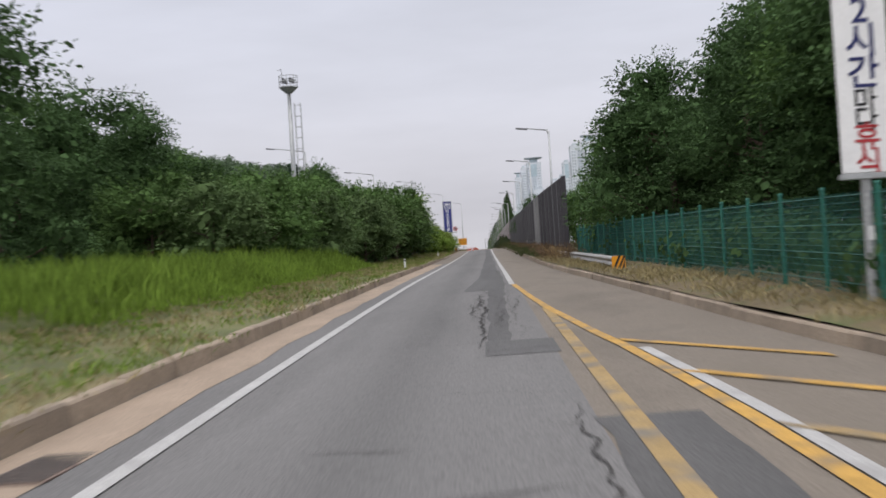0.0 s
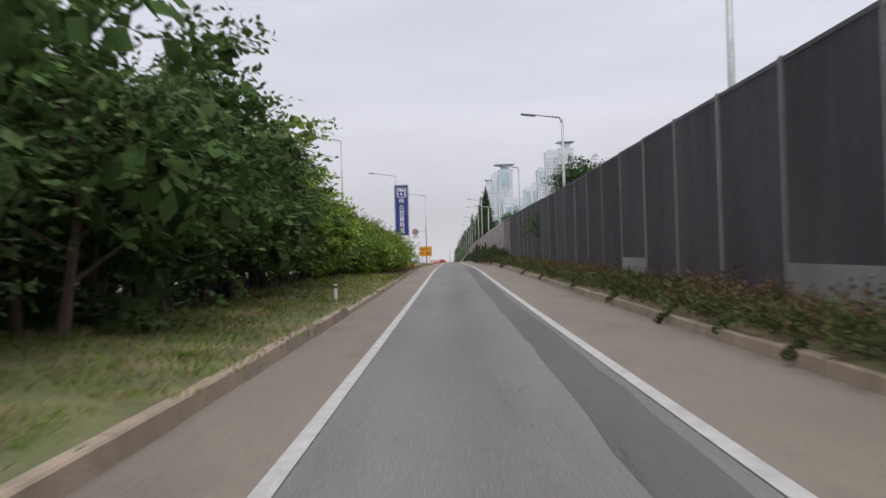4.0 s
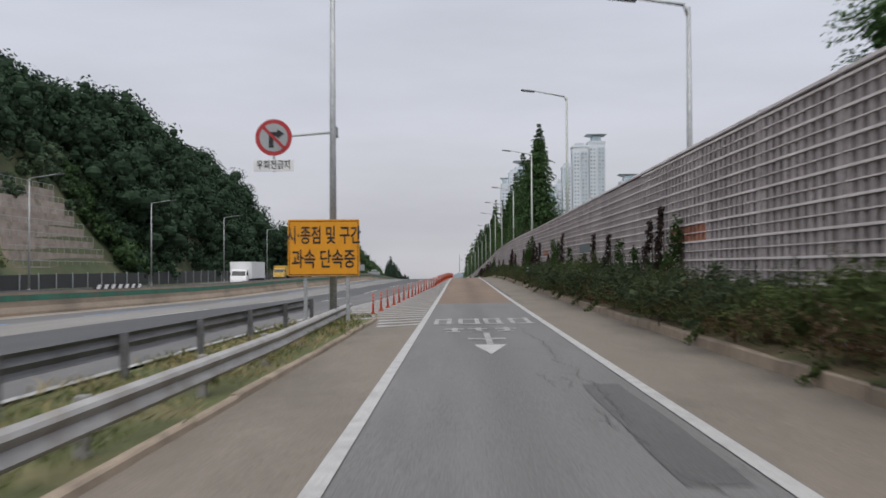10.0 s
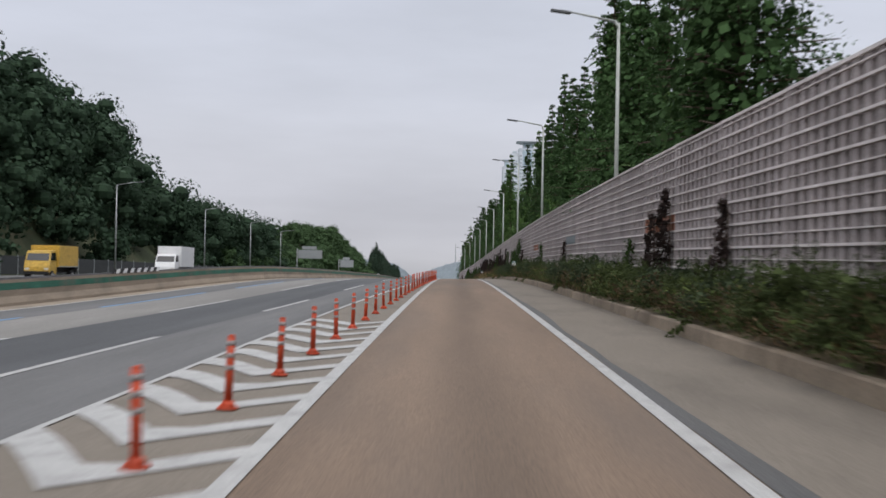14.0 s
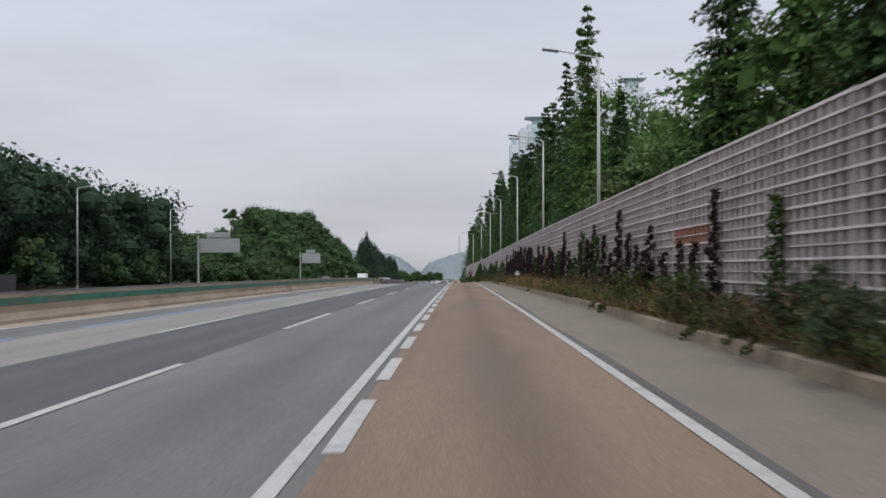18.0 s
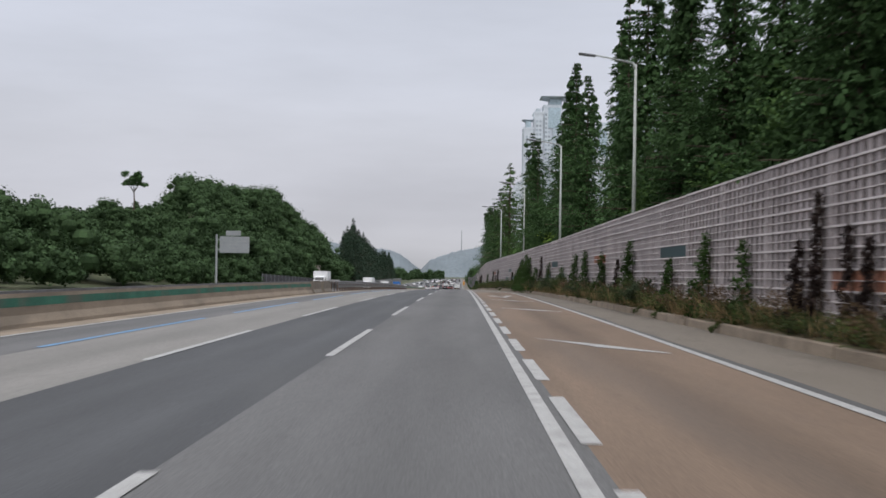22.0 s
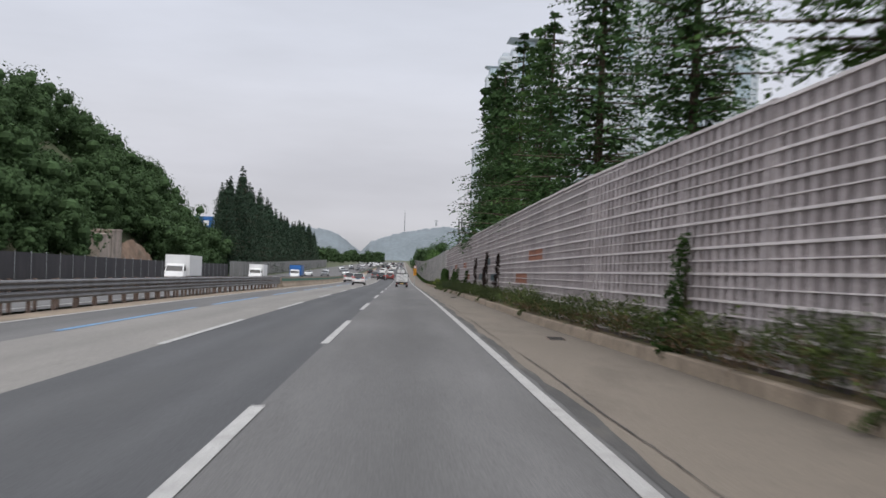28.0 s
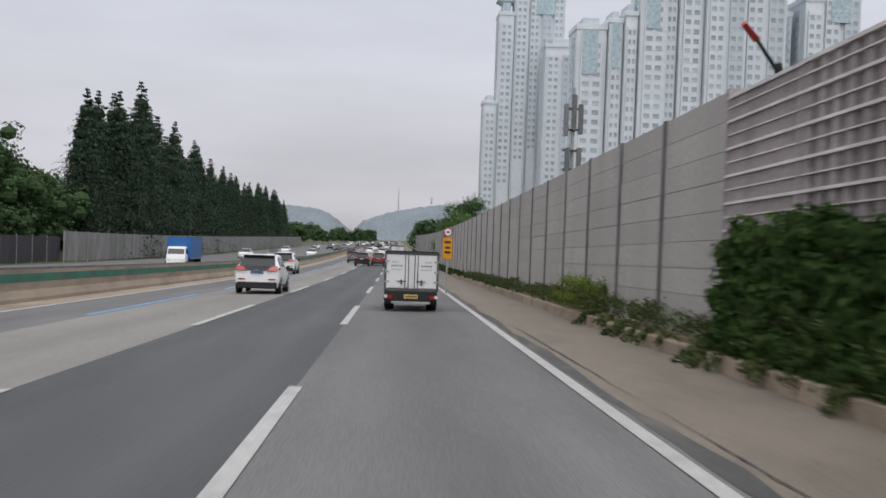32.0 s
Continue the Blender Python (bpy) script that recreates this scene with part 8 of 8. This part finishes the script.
def window_mesh(w, h, axis):
    """One window pane in a wall that faces along the axis."""
    bm = B()
    if axis == "y":
        box(bm, -w / 2, w / 2, -0.06, 0.06, -h / 2, h / 2)
    else:
        box(bm, -0.06, 0.06, -w / 2, w / 2, -h / 2, h / 2)
    return mesh_of(bm, TOWER_GLASS_HAZED, "window")


WIN_S = window_mesh(1.0, 1.5, "y")
WIN_W = window_mesh(0.9, 1.5, "x")


def tower(x0, x1, y, top, depth=15.0, cap=0, glassy=False, floor=3.0):
    """A pale slab block: recessed bays, floor ledges, rows of windows, a roof storey."""
    g = terrain((x0 + x1) / 2, y) - 1.0
    e = thing("apartment_tower", pose((x0 + x1) / 2, y, g), "tall pale apartment tower with rows of windows behind the noise wall", "apartment tower", "apartment towers")
    h, w = top - g, (x1 - x0) / 2
    bm = B()
    box(bm, -w, w, 0, depth, 0, h)
    part("wall", bm, TOWER_HAZED, e)
    bays = max(1, round(2 * w / 6.5))
    for b in range(bays):
        xa = -w + 2 * w * (b + 0.5) / bays
        bm = B()
        bw = 2 * w / bays * 0.36
        box(bm, xa - bw, xa + bw, -0.9, 0.0, 0, h - 4)
        part("balcony_bay", bm, TOWER_HAZED if b % 2 == 0 else TOWER_GREY_HAZED, e)
        z = h - 6.0
        while z > max(12, h - 78):
            for sx in (-1, 1):
                share("window", WIN_S, e, Matrix.Translation((xa + sx * bw * 0.5, -0.92, z)) @ Matrix.Diagonal((bw * 0.62, 1, 1, 1)))
            z -= floor
    for yy in (depth * 0.36,):
        bm = B()
        box(bm, -w - 0.5, -w, yy - 2.2, yy + 2.2, 0, h - 3)
        part("side_bay", bm, TOWER_TEAL_HAZED if glassy else TOWER_GREY_HAZED, e)
        z = h - 6.0
        while z > max(12, h - 60):
            for sy in (-0.7, 0.7):
                share("window", WIN_W, e, Matrix.Translation((-w - 0.52, yy + sy, z)))
            z -= floor
    bm = B()
    box(bm, -w * 0.55, w * 0.55, 2, depth - 3, h, h + 3.2)
    part("roof_house", bm, TOWER_GREY_HAZED, e)
    bm = B()
    box(bm, -w - 0.25, w + 0.25, -0.25, depth + 0.25, h - 0.7, h + 0.9)
    part("parapet", bm, TOWER_HAZED, e)
    if glassy:
        bm = B()
        box(bm, -w * 0.62, w * 0.40, -1.15, 0.0, h - 15, h - 1.2)
        part("crown_glazing", bm, TOWER_TEAL_HAZED, e, "pale teal glass front of the top storeys")
    if cap:
        bm = B()
        box(bm, -w * 0.5, w * 0.5, 1, depth - 1, h + 0.9, h + 5.0)
        part("crown_storey", bm, TOWER_TEAL_HAZED, e)
        bm = B()
        bmesh.ops.create_cone(bm, cap_ends=True, segments=4, radius1=w * 0.9, radius2=w * 1.75, depth=1.6, matrix=pose(0, depth / 2, h + 5.8, 0, 0, 45))
        part("roof_canopy", bm, TOWER_GREY_HAZED, e, "overhanging flat roof canopy")
    return e


for x0, x1, y, top, cap, gl in (
        (33.0, 38.6, 1150, 46, 0, 0), (38.8, 45.6, 1152, 86, 1, 0), (46.0, 52.2, 1153, 97, 0, 0), (52.6, 69.0, 1156, 102, 1, 1), (58.0, 71.5, 1136, 70, 0, 0),
        (50.8, 60.3, 1016, 56, 0, 1), (60.8, 65.0, 1014, 58, 0, 1), (65.4, 69.2, 1012, 60, 0, 0), (69.6, 78.0, 1010, 70, 0, 1), (78.2, 82.2, 1014, 74, 0, 0),
        (82.5, 90.0, 1012, 88, 0, 1), (90.4, 103.0, 1010, 104, 0, 0), (103.6, 117.2, 1014, 108, 1, 0), (117.8, 122.0, 1022, 64, 0, 1), (124.0, 130.0, 1016, 68, 0, 0), (130.4, 143.0, 1018, 76, 1, 1)):
    tower(x0, x1, y, top, 15, cap, gl)

# ---- far ridges, viaduct, masts ----
def ridge(name, pts, y, depth, base, seed, label):
    """A wooded ridge: crest heights at sideways places, falling to front and back."""
    xs = np.linspace(pts[0][0], pts[-1][0], 240)
    vs, fs = [], []
    rows = 15
    for j in range(rows):
        v = j / (rows - 1) * 2 - 1
        for x in xs:
            c = lin(x, [p[0] for p in pts], [p[1] for p in pts])
            z = base + (c - base) * max(0, 1 - abs(v) ** 1.6)
            z += 3.0 * noise.noise((x * 0.02, v * 2, seed)) * (1 - abs(v)) + 2.4 * noise.noise((x * 0.10, v * 5, seed + 3)) + 1.6 * noise.noise((x * 0.33, v * 9, seed + 7))
            vs.append((x, y + v * depth, z))
    n = len(xs)
    for j in range(rows - 1):
        for i in range(n - 1):
            fs.append((j * n + i, j * n + i + 1, (j + 1) * n + i + 1, (j + 1) * n + i))
    return obj(name, vs, fs, FAR_HILL_HAZED, None, label, "structure", "hill", True)


# The ridges look hazy only through their base colour.
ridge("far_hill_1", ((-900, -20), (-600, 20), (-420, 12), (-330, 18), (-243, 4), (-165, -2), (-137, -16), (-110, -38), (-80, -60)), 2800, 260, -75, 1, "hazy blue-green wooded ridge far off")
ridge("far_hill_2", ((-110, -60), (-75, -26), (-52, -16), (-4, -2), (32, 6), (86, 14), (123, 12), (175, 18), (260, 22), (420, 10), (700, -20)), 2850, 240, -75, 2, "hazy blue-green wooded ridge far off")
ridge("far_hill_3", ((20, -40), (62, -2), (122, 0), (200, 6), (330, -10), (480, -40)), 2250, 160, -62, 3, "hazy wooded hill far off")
for x, y, z0, z1, w in ((-1.5, 2850, 0, 47, 1.2), (68, 2840, 15, 29, 2.6)):
    e = thing("transmission_mast", pose(x, y, z0), "slender lattice mast on the far ridge", "mast", "masts on the far ridge")
    bm = B()
    cyl(bm, (0, 0, 0), (0, 0, z1 - z0), w, 0.4, 4)
    part("mast", bm, STEEL, e)
    bm = B()
    for t in (0.7, 0.85):
        box(bm, -w * 1.8, w * 1.8, -0.2, 0.2, (z1 - z0) * t, (z1 - z0) * t + 0.5)
    part("crossarm", bm, STEEL, e)

via = thing("viaduct", pose(0, 0, 0), "grey concrete railway viaduct far across the valley", "viaduct")
bm = B()
box(bm, -230, -30, 1500, 1509, -24.8, -22.8)
part("deck", bm, TOWER_GREY_HAZED, via)
bm = B()
box(bm, -230, -30, 1499.6, 1499.9, -22.8, -21.8)
part("parapet", bm, TOWER_GREY_HAZED, via)
for x in range(-220, -30, 18):
    bm = B()
    box(bm, x - 1.2, x + 1.2, 1502, 1506, -40, -24.8)
    part("pier", bm, TOWER_GREY_HAZED, via)
    bm = B()
    cyl(bm, (x, 1501, -22.8), (x, 1501, -15.5), 0.14, 0.1, 6)
    part("catenary_mast", bm, STEEL, via)

woods("far_trees", scatter(22, -52, -22, 1430, 1492, 6, 10, 31), "distant trees beside the viaduct", WOODS_MID, 11, 0.9)
depot = thing("warehouse", pose(-95, 1010, terrain(-95, 1010) - 1), "blue warehouse behind the conifers", "warehouse")
zt = 2.5 - (terrain(-95, 1010) - 1)
bm = B()
box(bm, -4, 14, 0, 30, 0, zt - 5)
part("wall", bm, BOX_WHITE, depot)
bm = B()
box(bm, -4.3, 14.3, -0.3, 30.3, zt - 5, zt)
part("roof_fascia", bm, CAR_BLUE, depot)
for k in range(4):
    bm = B()
    box(bm, 1 + k * 3.1, 3.2 + k * 3.1, -0.45, -0.3, zt - 3.6, zt - 1.6)
    part("sign_bar", bm, SIGN_WHITE, depot)

# crane and antenna behind the smooth wall
e = thing("mobile_crane", pose(11.8, 738, terrain(11.8, 738)), "red and black crane boom rising behind the noise wall", "crane")
bm = B()
cyl(bm, (3.4, 3, 1.0), (0.2, 0, 10.2), 0.28, 0.20, 4)
part("boom", bm, DARK_METAL, e)
bm = B()
cyl(bm, (0.4, 0, 9.6), (-1.4, -1, 11.4), 0.13, 0.10, 4)
part("jib", bm, DARK_METAL, e)
bm = B()
cyl(bm, (-1.05, -0.8, 11.05), (-1.75, -1.15, 11.6), 0.20, 0.16, 4)
part("jib_head", bm, SIGN_RED, e, "bright red boom head")
bm = B()
box(bm, 2.2, 4.8, 1.5, 6.5, 0.3, 2.2, 0.1)
part("carrier", bm, DARK_METAL, e)
e = thing("antenna_pole", pose(4.9, 748, terrain(4.9, 748)), "steel pole carrying grey antenna boxes above the noise wall", "antenna pole")
bm = B()
cyl(bm, (0, 0, 0), (0, 0, 10.6), 0.13, 0.08, 10)
part("pole", bm, STEEL, e)
for k, (dx, dz, hh) in enumerate(((-0.42, 8.0, 1.7), (0.35, 8.1, 1.6), (0.0, 8.3, 1.9), (-0.30, 6.1, 1.3), (0.32, 6.0, 1.4))):
    bm = B()
    box(bm, dx - 0.13, dx + 0.13, -0.32, -0.16, dz, dz + hh, 0.03)
    part("antenna_box", bm, LAMP_DARK if k % 2 else WALL_POST, e)
for z in (6.2, 7.2, 8.3, 9.4):
    bm = B()
    box(bm, -0.5, 0.5, -0.2, 0.05, z, z + 0.10)
    part("bracket", bm, DARK_METAL, e)

# lone pine and blossom on the second hill
z0 = terrain(-62.8, 642)
e = thing("umbrella_pine", pose(-62.8, 642, z0 - 0.2), "lone flat-topped pine on the hill crest", "tree")
hp = max(4.0, 17.0 - z0)
bm = B()
cyl(bm, (0, 0, 0), (0.2, 0, hp * 0.5), 0.17, 0.13, 7)
cyl(bm, (0.2, 0, hp * 0.5), (0, 0, hp * 0.85), 0.13, 0.05, 6)
for a in range(5):
    cyl(bm, (0.1, 0, hp * 0.62), (math.cos(a * 1.26) * 1.5, math.sin(a * 1.26) * 1.5, hp * 0.82), 0.07, 0.03, 5)
part("trunk", bm, BARK, e)
rp = random.Random(9)
share("crown", quads_mesh("crown", leaf_cloud([(rp.uniform(-1.8, 1.8), rp.uniform(-1.5, 1.5), hp * rp.uniform(0.74, 0.98), 0.55) for _ in range(34)], 80, 0.32, None, 4, 0.5), LEAF_PINE), e)
q = []
for x, y, s in ((-65, 639, 1.3), (-62, 640, 1.5), (-59.8, 641, 1.2), (-67.5, 640, 1.1)):
    z = terrain(x, y)
    q.append(leaf_cloud([(x + rp.uniform(-1, 1) * s, y + rp.uniform(-1, 1), z + rp.uniform(0.3, 1.6) * s, 0.5 * s) for _ in range(14)], 60, 0.25, None, rp.randint(1, 999)))
stuff("blossom_shrubs", np.concatenate(q), LEAF_BLOOM, "pale flowering shrubs on the hill crest", "shrub")

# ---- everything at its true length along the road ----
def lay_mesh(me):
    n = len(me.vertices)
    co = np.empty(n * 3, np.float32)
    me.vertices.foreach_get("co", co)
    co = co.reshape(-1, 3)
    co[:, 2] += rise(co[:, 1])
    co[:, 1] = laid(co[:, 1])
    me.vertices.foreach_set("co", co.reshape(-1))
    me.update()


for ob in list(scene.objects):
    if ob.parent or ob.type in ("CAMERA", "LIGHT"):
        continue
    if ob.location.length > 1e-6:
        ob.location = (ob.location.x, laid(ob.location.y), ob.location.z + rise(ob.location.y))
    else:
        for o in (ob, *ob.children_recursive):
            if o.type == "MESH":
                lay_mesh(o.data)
